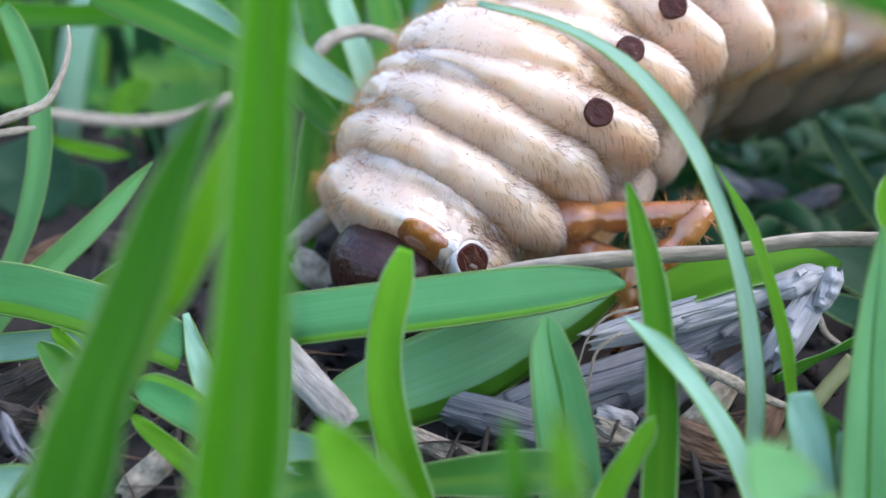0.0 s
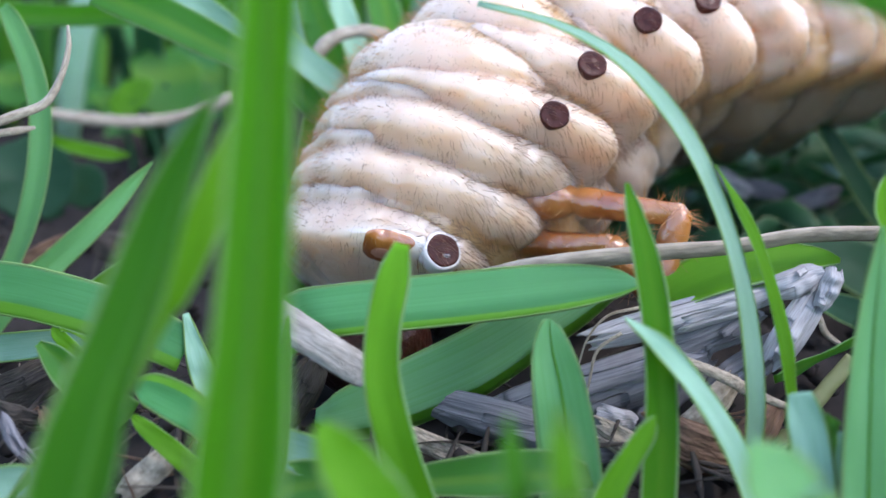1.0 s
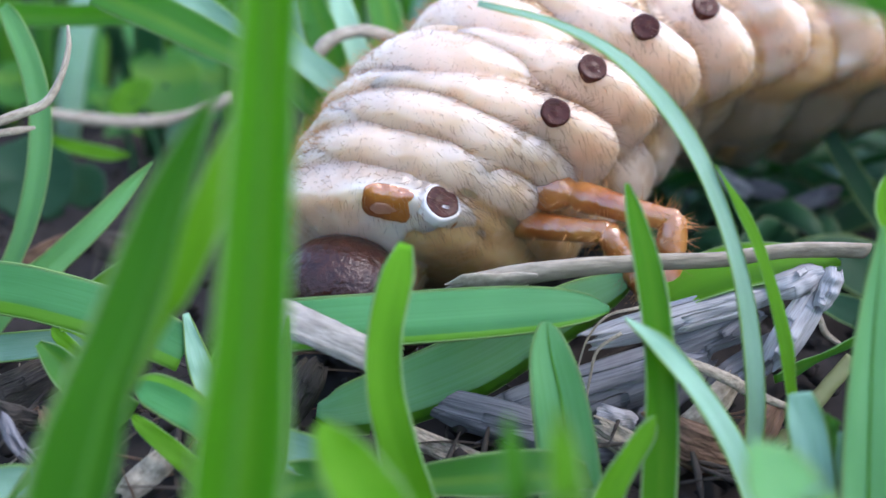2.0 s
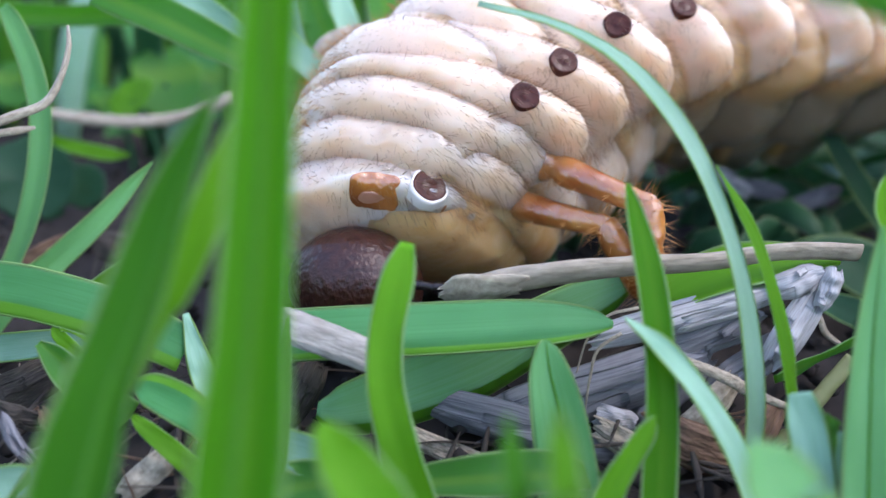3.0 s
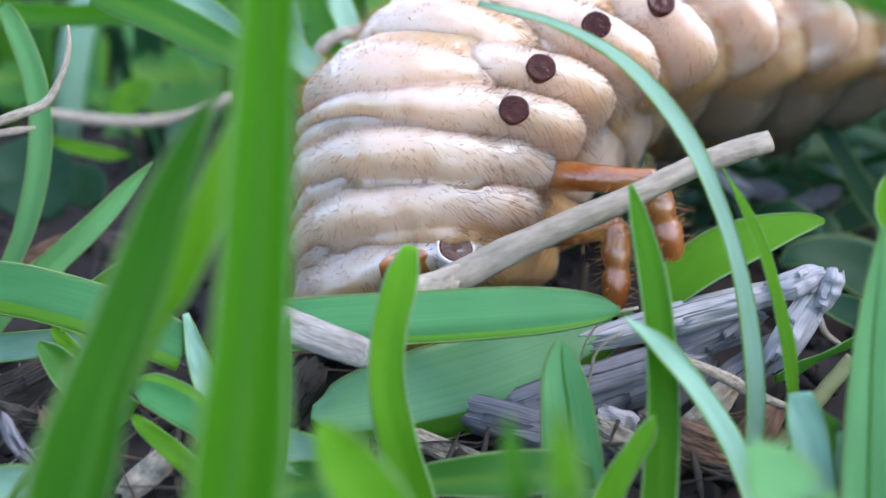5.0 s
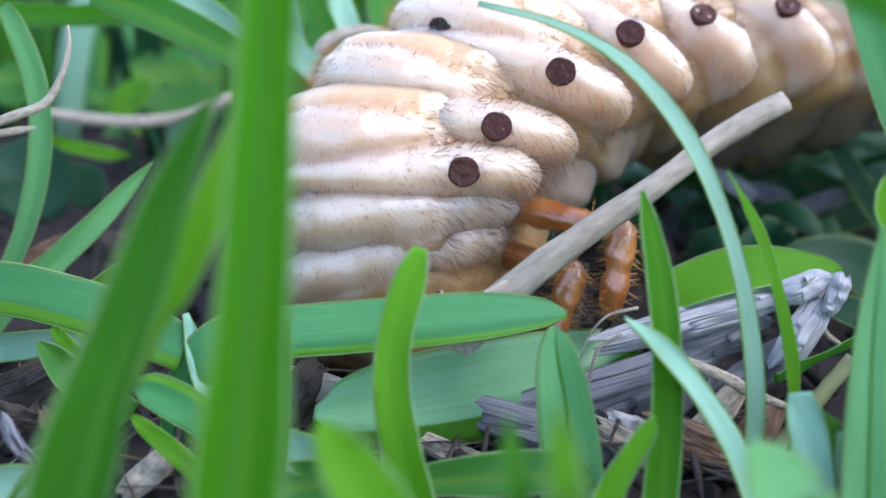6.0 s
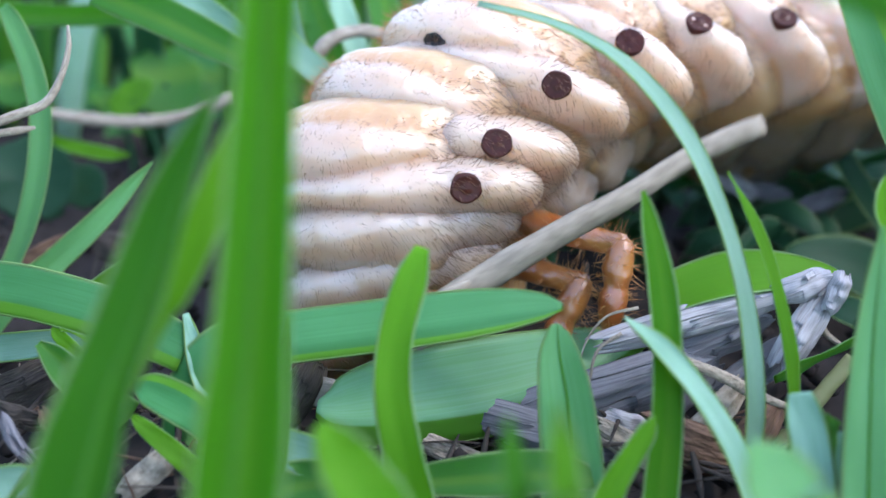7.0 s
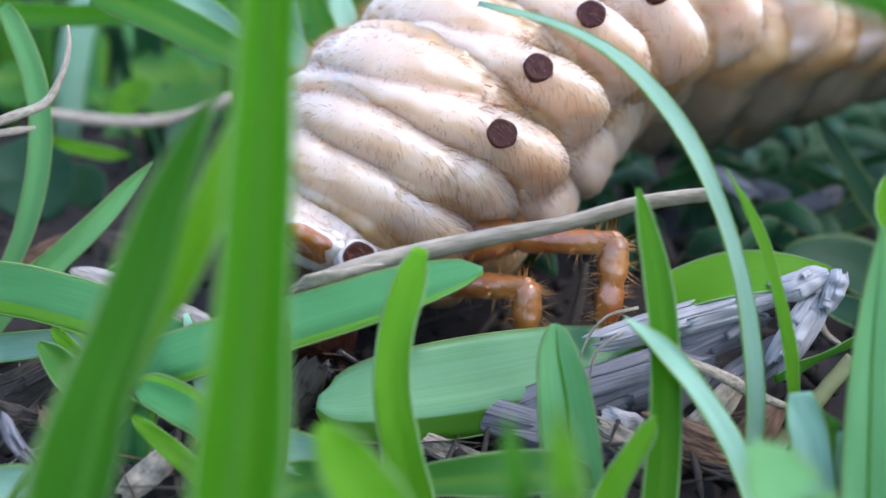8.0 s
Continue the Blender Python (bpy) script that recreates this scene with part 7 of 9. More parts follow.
    walk(LARVA["head"], [(0, mm(-26.74, -14.67, 9.90, 58.3, 30.3, -13.7)), (0.25, mm(-26.89, -15.32, 8.88, 58.0, 25.1, -10.9)), (0.5, mm(-27.41, -16.12, 7.55, 57.4, 19.3, -8.1)), (0.75, mm(-28.46, -17.09, 5.76, 56.6, 14.5, -6.0)), (1, mm(-29.04, -17.74, 4.71, 55.5, 12.0, -4.9)), (1.25, mm(-29.67, -18.13, 4.18, 54.5, 11.5, -4.7)), (1.5, mm(-30.95, -17.93, 5.05, 53.6, 11.1, -4.6)), (1.7, mm(-31.45, -16.71, 8.44, 52.8, 10.3, -4.2)), (1.9, mm(-31.23, -16.68, 8.84, 52.1, 9.1, -3.7)), (2.1, mm(-31.01, -16.66, 9.24, 51.4, 7.7, -3.1)), (2.35, mm(-30.74, -16.62, 9.73, 50.5, 5.9, -2.4)), (2.6, mm(-30.46, -16.60, 10.23, 49.5, 4.4, -1.8)), (2.8, mm(-30.25, -16.58, 10.62, 48.8, 3.7, -1.5)), (3, mm(-29.83, -17.00, 9.92, 48.0, 3.4, -1.4)), (3.25, mm(-30.23, -17.65, 8.83, 46.7, 3.2, -1.3)), (3.5, mm(-30.38, -17.68, 9.01, 46.0, 2.8, -1.1)), (3.6, mm(-30.41, -17.59, 9.19, 46.1, 1.7, -0.7)), (3.7, mm(-28.65, -17.16, 8.20, 46.3, -0.2, 0.1)), (3.8, mm(-26.91, -15.80, 6.75, 46.6, -1.9, 0.7)), (4, mm(-23.88, -12.49, 3.99, 47.4, -4.0, 1.6)), (4.25, mm(-23.73, -11.50, 2.42, 48.6, -6.3, 2.5)), (4.5, mm(-23.61, -11.10, 1.59, 49.8, -8.3, 3.4)), (4.7, mm(-24.28, -10.85, 1.02, 50.7, -10.1, 4.1)), (5, mm(-25.05, -10.44, 0.46, 52.6, -12.6, 5.2)), (5.25, mm(-25.64, -10.04, 0.15, 54.4, -14.6, 6.0)), (5.5, mm(-26.18, -9.66, -0.22, 56.2, -16.5, 6.9)), (5.8, mm(-26.73, -9.41, -0.94, 58.1, -18.5, 7.8)), (6, mm(-26.94, -9.67, -2.28, 59.1, -19.8, 8.4)), (6.25, mm(-27.01, -10.05, -3.92, 59.9, -21.4, 9.1)), (6.5, mm(-27.03, -10.30, -4.82, 60.1, -22.2, 9.5)), (6.8, mm(-27.01, -10.17, -4.41, 60.3, -21.5, 9.2)), (7, mm(-27.14, -9.97, -3.76, 60.5, -20.3, 8.6)), (7.1, mm(-27.93, -10.18, -2.63, 61.0, -16.1, 6.7)), (7.2, mm(-29.19, -10.88, -0.85, 61.7, -9.3, 3.8)), (7.3, mm(-30.77, -11.46, 1.05, 62.0, -2.3, 0.9)), (7.4, mm(-32.79, -11.74, 3.00, 61.9, 5.1, -2.0)), (7.5, mm(-34.37, -12.27, 4.33, 61.6, 11.1, -4.6)), (7.6, mm(-35.51, -13.02, 5.03, 61.1, 15.7, -6.5)), (7.8, mm(-36.88, -14.41, 6.02, 60.1, 22.2, -9.5)), (8, mm(-35.76, -15.81, 5.87, 59.6, 24.9, -10.8))])
    walk(LARVA["femur2"], [(0, mm(0.91, -16.77, 17.07, -71.5, 12.7, 156.3)), (0.25, mm(0.25, -16.79, 17.01, -70.1, 9.6, 155.3)), (0.5, mm(-0.48, -16.81, 16.96, -68.6, 6.4, 154.2)), (0.75, mm(-1.07, -16.84, 16.89, -67.3, 3.7, 153.3)), (1, mm(-1.32, -16.88, 16.79, -66.5, 2.2, 152.8)), (1.25, mm(-1.19, -17.08, 16.30, -65.3, -0.3, 151.9)), (1.5, mm(-1.07, -17.25, 15.88, -64.2, -2.4, 151.2)), (1.7, mm(-1.21, -17.22, 15.96, -64.0, -2.6, 150.8)), (1.9, mm(-1.57, -17.13, 16.16, -63.4, -3.4, 149.9)), (2.1, mm(-2.08, -17.01, 16.46, -62.5, -4.6, 148.6)), (2.35, mm(-2.78, -16.85, 16.86, -61.1, -6.3, 146.6)), (2.6, mm(-3.43, -16.70, 17.23, -59.5, -8.0, 144.7)), (2.8, mm(-3.79, -16.62, 17.44, -58.6, -9.1, 143.7)), (3, mm(-3.93, -16.58, 17.52, -58.2, -9.7, 143.5)), (3.25, mm(-3.83, -16.70, 17.23, -57.6, -11.2, 143.6)), (3.5, mm(-3.54, -16.82, 16.93, -57.2, -12.6, 144.2)), (3.6, mm(-3.08, -16.75, 17.12, -57.7, -12.0, 144.8)), (3.7, mm(-2.45, -16.55, 17.62, -58.6, -10.5, 145.2)), (3.8, mm(-1.96, -15.90, 19.22, -62.9, -2.9, 147.3)), (4, mm(-1.71, -15.53, 20.13, -65.0, 1.7, 146.0)), (4.25, mm(-1.20, -15.46, 20.31, -66.3, 3.7, 147.3)), (4.5, mm(-0.87, -15.44, 20.36, -67.8, 5.9, 148.8)), (4.7, mm(-1.96, -15.53, 20.13, -68.7, 7.3, 150.0)), (5, mm(-3.72, -15.77, 19.55, -68.4, 6.9, 149.3)), (5.25, mm(-5.25, -16.04, 18.86, -67.0, 4.7, 147.5)), (5.5, mm(-6.50, -16.38, 18.01, -65.0, 1.9, 145.5)), (5.8, mm(-7.14, -16.88, 16.79, -62.9, -0.9, 143.9)), (6, mm(-6.15, -17.38, 15.56, -64.8, 1.0, 147.0)), (6.25, mm(-6.21, -17.60, 15.00, -66.6, 3.6, 148.6)), (6.5, mm(-6.30, -17.73, 14.69, -67.1, 4.3, 149.3)), (6.8, mm(-6.35, -17.85, 14.40, -65.2, 1.6, 147.2)), (7, mm(-6.40, -17.88, 14.32, -63.6, -0.6, 145.7)), (7.1, mm(-6.74, -17.72, 14.70, -63.6, -0.1, 144.7)), (7.2, mm(-7.32, -17.44, 15.40, -63.9, 1.3, 142.9)), (7.3, mm(-7.63, -17.29, 15.78, -62.8, 0.3, 141.4)), (7.4, mm(-7.49, -17.51, 15.23, -58.5, -6.0, 139.9)), (7.5, mm(-7.29, -17.75, 14.64, -55.8, -10.4, 139.3)), (7.6, mm(-7.19, -17.77, 14.59, -56.9, -9.2, 140.2)), (7.8, mm(-7.03, -17.79, 14.54, -63.0, -0.9, 144.3)), (8, mm(-6.89, -17.80, 14.50, -69.5, 8.8, 149.0))])
    walk(LARVA["tibia2"], [(0, mm(0.91, -16.77, 17.07, -63.7, 49.1, -163.9)), (0.25, mm(0.25, -16.79, 17.01, -61.7, 54.8, -160.3)), (0.5, mm(-0.48, -16.81, 16.96, -57.0, 62.2, -153.6)), (0.75, mm(-1.07, -16.84, 16.89, -49.1, 68.6, -143.7)), (1, mm(-1.32, -16.88, 16.79, -44.6, 71.2, -138.4)), (1.25, mm(-1.19, -17.08, 16.30, -48.3, 70.9, -142.5)), (1.5, mm(-1.07, -17.25, 15.88, -48.2, 70.9, -142.4)), (1.7, mm(-1.21, -17.22, 15.96, -39.3, 72.3, -132.5)), (1.9, mm(-1.57, -17.13, 16.16, -24.6, 73.8, -116.5)), (2.1, mm(-2.08, -17.01, 16.46, -9.5, 74.0, -100.2)), (2.35, mm(-2.78, -16.85, 16.86, 3.4, 73.2, -86.4)), (2.6, mm(-3.43, -16.70, 17.23, 8.7, 72.4, -80.7)), (2.8, mm(-3.79, -16.62, 17.44, 8.1, 72.1, -81.2)), (3, mm(-3.93, -16.58, 17.52, 2.8, 72.2, -87.0)), (3.25, mm(-3.83, -16.70, 17.23, -15.5, 71.7, -106.7)), (3.5, mm(-3.54, -16.82, 16.93, -31.9, 69.2, -124.6)), (3.6, mm(-3.08, -16.75, 17.12, -34.8, 68.6, -127.9)), (3.7, mm(-2.45, -16.55, 17.62, -37.7, 68.2, -131.1)), (3.8, mm(-1.96, -15.90, 19.22, -36.3, 68.4, -129.5)), (4, mm(-1.71, -15.53, 20.13, -3.6, 72.6, -93.9)), (4.25, mm(-1.20, -15.46, 20.31, 38.0, 67.0, -48.5)), (4.5, mm(-0.87, -15.44, 20.36, 48.6, 61.4, -36.2)), (4.7, mm(-1.96, -15.53, 20.13, 51.6, 60.4, -32.5)), (5, mm(-3.72, -15.77, 19.55, 42.4, 66.5, -43.6)), (5.25, mm(-5.25, -16.04, 18.86, 18.3, 72.4, -70.3)), (5.5, mm(-6.50, -16.38, 18.01, -12.7, 72.7, -103.6)), (5.8, mm(-7.14, -16.88, 16.79, -24.7, 70.8, -116.7)), (6, mm(-6.15, -17.38, 15.56, -25.2, 69.6, -117.3)), (6.25, mm(-6.21, -17.60, 15.00, -21.1, 70.2, -112.8)), (6.5, mm(-6.30, -17.73, 14.69, -18.8, 70.6, -110.2)), (6.8, mm(-6.35, -17.85, 14.40, -21.5, 70.4, -113.3)), (7, mm(-6.40, -17.88, 14.32, -22.6, 70.4, -114.5)), (7.1, mm(-6.74, -17.72, 14.70, -15.1, 71.2, -106.3)), (7.2, mm(-7.32, -17.44, 15.40, -1.7, 71.8, -91.8)), (7.3, mm(-7.63, -17.29, 15.78, 5.3, 71.7, -84.3)), (7.4, mm(-7.49, -17.51, 15.23, 2.5, 72.4, -87.3)), (7.5, mm(-7.29, -17.75, 14.64, -3.5, 73.0, -93.8)), (7.6, mm(-7.19, -17.77, 14.59, -7.3, 72.8, -97.8)), (7.8, mm(-7.03, -17.79, 14.54, -13.6, 71.9, -104.7)), (8, mm(-6.89, -17.80, 14.50, -18.1, 70.9, -109.5))])
    walk(LARVA["femur1"], [(0, mm(-4.51, -16.74, 11.80, -61.2, -0.2, 137.6)), (0.25, mm(-5.24, -16.55, 12.27, -64.4, 3.1, 140.2)), (0.5, mm(-6.04, -16.35, 12.77, -67.3, 6.5, 142.7)), (0.75, mm(-6.70, -16.16, 13.22, -69.6, 9.4, 145.0)), (1, mm(-7.04, -16.02, 13.58, -71.1, 11.6, 146.8)), (1.25, mm(-7.13, -15.90, 13.87, -71.6, 12.3, 147.8)), (1.5, mm(-7.21, -15.79, 14.15, -71.0, 11.4, 148.2)), (1.7, mm(-7.27, -15.70, 14.37, -70.1, 9.8, 148.1)), (1.9, mm(-7.32, -15.62, 14.57, -68.8, 7.8, 147.9)), (2.1, mm(-7.36, -15.55, 14.75, -67.5, 5.7, 147.5)), (2.35, mm(-7.40, -15.47, 14.94, -65.9, 3.0, 146.9)), (2.6, mm(-7.42, -15.41, 15.08, -64.6, 0.8, 146.4)), (2.8, mm(-7.44, -15.38, 15.15, -63.9, -0.3, 146.1)), (3, mm(-7.44, -15.38, 15.17, -63.6, -0.8, 146.0)), (3.25, mm(-7.34, -15.41, 15.08, -63.5, -1.1, 146.2)), (3.5, mm(-7.14, -15.45, 14.99, -63.6, -1.3, 146.8)), (3.6, mm(-7.01, -15.44, 15.02, -63.9, -0.8, 147.1)), (3.7, mm(-6.81, -15.41, 15.09, -64.4, 0.3, 147.1)), (3.8, mm(-6.57, -15.36, 15.21, -65.2, 1.7, 147.1)), (4, mm(-6.02, -15.24, 15.50, -67.5, 5.9, 146.7)), (4.25, mm(-5.39, -15.10, 15.86, -71.5, 12.2, 146.2)), (4.5, mm(-5.11, -15.03, 16.02, -74.9, 17.1, 146.5)), (4.7, mm(-5.35, -15.11, 15.84, -75.9, 18.4, 146.6)), (5, mm(-6.40, -15.42, 15.05, -75.2, 17.1, 144.7)), (5.25, mm(-7.59, -15.81, 14.10, -72.8, 13.9, 141.8)), (5.5, mm(-8.78, -16.23, 13.05, -69.1, 9.7, 138.9)), (5.8, mm(-9.83, -16.70, 11.90, -64.9, 5.2, 136.5)), (6, mm(-10.07, -16.93, 11.33, -63.7, 3.7, 136.4)), (6.25, mm(-9.82, -17.17, 10.72, -64.3, 3.6, 138.6)), (6.5, mm(-9.56, -17.31, 10.39, -64.9, 3.9, 140.3)), (6.8, mm(-9.56, -17.31, 10.39, -64.2, 3.2, 139.3)), (7, mm(-9.56, -17.31, 10.39, -63.2, 2.1, 138.5)), (7.1, mm(-9.70, -17.25, 10.54, -62.9, 1.9, 138.1)), (7.2, mm(-10.05, -17.11, 10.89, -62.9, 2.2, 137.5)), (7.3, mm(-10.54, -16.94, 11.30, -63.0, 2.7, 136.7)), (7.4, mm(-11.08, -16.80, 11.65, -63.2, 3.3, 136.0)), (7.5, mm(-11.59, -16.74, 11.80, -63.2, 3.6, 135.4)), (7.6, mm(-12.09, -16.79, 11.67, -63.9, 4.3, 135.7)), (7.8, mm(-13.21, -17.10, 10.90, -67.8, 8.0, 139.1)), (8, mm(-14.37, -17.46, 10.02, -71.3, 12.0, 142.9))])
    walk(LARVA["tibia1"], [(0, mm(-4.51, -16.74, 11.80, -44.7, 72.4, -138.3)), (0.25, mm(-5.24, -16.55, 12.27, 14.3, 78.2, -74.8)), (0.5, mm(-6.04, -16.35, 12.77, 58.5, 65.9, -25.3)), (0.75, mm(-6.70, -16.16, 13.22, 65.7, 53.4, -14.2)), (1, mm(-7.04, -16.02, 13.58, 66.6, 48.5, -12.0)), (1.25, mm(-7.13, -15.90, 13.87, 66.2, 48.6, -12.5)), (1.5, mm(-7.21, -15.79, 14.15, 65.6, 49.6, -13.6)), (1.7, mm(-7.27, -15.70, 14.37, 65.0, 50.9, -14.7)), (1.9, mm(-7.32, -15.62, 14.57, 64.2, 52.4, -16.0)), (2.1, mm(-7.36, -15.55, 14.75, 63.3, 54.0, -17.4)), (2.35, mm(-7.40, -15.47, 14.94, 62.1, 55.8, -19.2)), (2.6, mm(-7.42, -15.41, 15.08, 61.1, 57.4, -20.8)), (2.8, mm(-7.44, -15.38, 15.15, 60.5, 58.2, -21.7)), (3, mm(-7.44, -15.38, 15.17, 60.2, 58.5, -22.0)), (3.25, mm(-7.34, -15.41, 15.08, 61.5, 55.8, -20.1)), (3.5, mm(-7.14, -15.45, 14.99, 61.1, 55.0, -20.4)), (3.6, mm(-7.01, -15.44, 15.02, 59.3, 57.0, -22.9)), (3.7, mm(-6.81, -15.41, 15.09, 56.0, 60.0, -27.3)), (3.8, mm(-6.57, -15.36, 15.21, 51.1, 63.3, -33.4)), (4, mm(-6.02, -15.24, 15.50, 36.8, 68.7, -49.9)), (4.25, mm(-5.39, -15.10, 15.86, 18.3, 71.4, -70.2)), (4.5, mm(-5.11, -15.03, 16.02, 10.4, 71.6, -78.8)), (4.7, mm(-5.35, -15.11, 15.84, 7.8, 71.6, -81.6)), (5, mm(-6.40, -15.42, 15.05, -2.5, 72.0, -92.7)), (5.25, mm(-7.59, -15.81, 14.10, -16.5, 71.6, -107.7)), (5.5, mm(-8.78, -16.23, 13.05, -32.0, 69.7, -124.7)), (5.8, mm(-9.83, -16.70, 11.90, -45.3, 65.9, -139.7)), (6, mm(-10.07, -16.93, 11.33, -48.7, 64.5, -143.7)), (6.25, mm(-9.82, -17.17, 10.72, -52.0, 62.2, -147.7)), (6.5, mm(-9.56, -17.31, 10.39, -54.1, 60.2, -150.4)), (6.8, mm(-9.56, -17.31, 10.39, -54.1, 60.2, -150.4)), (7, mm(-9.56, -17.31, 10.39, -54.1, 60.2, -150.4)), (7.1, mm(-9.70, -17.25, 10.54, -53.3, 61.0, -149.4)), (7.2, mm(-10.05, -17.11, 10.89, -50.9, 62.9, -146.4)), (7.3, mm(-10.54, -16.94, 11.30, -46.8, 65.6, -141.5)), (7.4, mm(-11.08, -16.80, 11.65, -41.0, 68.3, -134.8)), (7.5, mm(-11.59, -16.74, 11.80, -34.4, 70.4, -127.3)), (7.6, mm(-12.09, -16.79, 11.67, -28.8, 71.8, -121.1)), (7.8, mm(-13.21, -17.10, 10.90, -21.1, 73.6, -112.7)), (8, mm(-14.37, -17.46, 10.02, -11.6, 75.2, -102.4))])
    walk(blade_curved, [(0, mm(0.08, 51.52, -1.00, 0.0, 0.0, -0.0)), (0.25, mm(0.08, 51.58, -0.85, -0.0, -0.1, 0.0)), (0.5, mm(0.09, 51.62, -0.74, -0.0, -0.2, 0.1)), (0.75, mm(0.11, 51.64, -0.70, -0.0, -0.5, 0.2)), (1, mm(0.14, 51.65, -0.68, -0.0, -0.7, 0.3)), (1.25, mm(0.11, 51.64, -0.69, -0.0, -0.5, 0.2)), (1.5, mm(0.08, 51.64, -0.71, -0.0, -0.2, 0.1)), (1.7, mm(0.07, 51.64, -0.71, -0.0, -0.1, 0.0)), (1.9, mm(0.06, 51.64, -0.71, -0.0, 0.0, -0.0)), (2.1, mm(0.06, 51.64, -0.70, -0.0, 0.1, -0.0)), (2.35, mm(0.05, 51.64, -0.69, -0.0, 0.1, -0.1)), (2.6, mm(0.04, 51.65, -0.68, -0.0, 0.2, -0.1)), (2.8, mm(0.03, 51.65, -0.67, -0.0, 0.3, -0.1)), (3, mm(0.02, 51.66, -0.66, -0.0, 0.4, -0.2)), (3.25, mm(-0.01, 51.67, -0.63, -0.0, 0.7, -0.3)), (3.5, mm(-0.04, 51.68, -0.61, -0.0, 1.0, -0.4)), (3.6, mm(-0.04, 51.68, -0.62, -0.0, 1.0, -0.4)), (3.7, mm(-0.04, 51.67, -0.63, -0.0, 1.0, -0.4)), (3.8, mm(-0.04, 51.66, -0.65, -0.0, 1.0, -0.4)), (4, mm(-0.03, 51.64, -0.70, -0.0, 1.0, -0.4)), (4.25, mm(-0.03, 51.61, -0.77, -0.0, 1.0, -0.4)), (4.5, mm(-0.03, 51.59, -0.82, -0.0, 0.9, -0.4)), (4.7, mm(-0.03, 51.58, -0.85, -0.0, 1.0, -0.4)), (5, mm(-0.04, 51.57, -0.88, -0.0, 1.1, -0.5)), (5.25, mm(-0.07, 51.55, -0.91, -0.0, 1.4, -0.6)), (5.5, mm(-0.10, 51.54, -0.95, -0.0, 1.7, -0.7)), (5.8, mm(-0.15, 51.52, -1.01, -0.0, 2.2, -0.9)), (6, mm(-0.24, 51.48, -1.10, -0.0, 3.0, -1.2)), (6.25, mm(-0.29, 51.45, -1.16, -0.0, 3.5, -1.4)), (6.5, mm(-0.31, 51.44, -1.19, -0.0, 3.7, -1.5)), (6.8, mm(-0.29, 51.48, -1.09, -0.0, 3.5, -1.4)), (7, mm(-0.27, 51.50, -1.04, -0.0, 3.3, -1.4)), (7.1, mm(-0.27, 51.50, -1.04, -0.0, 3.3, -1.3)), (7.2, mm(-0.27, 51.50, -1.04, -0.0, 3.3, -1.3)), (7.3, mm(-0.26, 51.50, -1.05, -0.0, 3.3, -1.3)), (7.4, mm(-0.26, 51.50, -1.05, -0.0, 3.2, -1.3)), (7.5, mm(-0.26, 51.49, -1.06, -0.0, 3.2, -1.3)), (7.6, mm(-0.26, 51.49, -1.07, -0.0, 3.2, -1.3)), (7.8, mm(-0.25, 51.48, -1.09, -0.0, 3.2, -1.3)), (8, mm(-0.25, 51.48, -1.10, -0.0, 3.1, -1.3))])
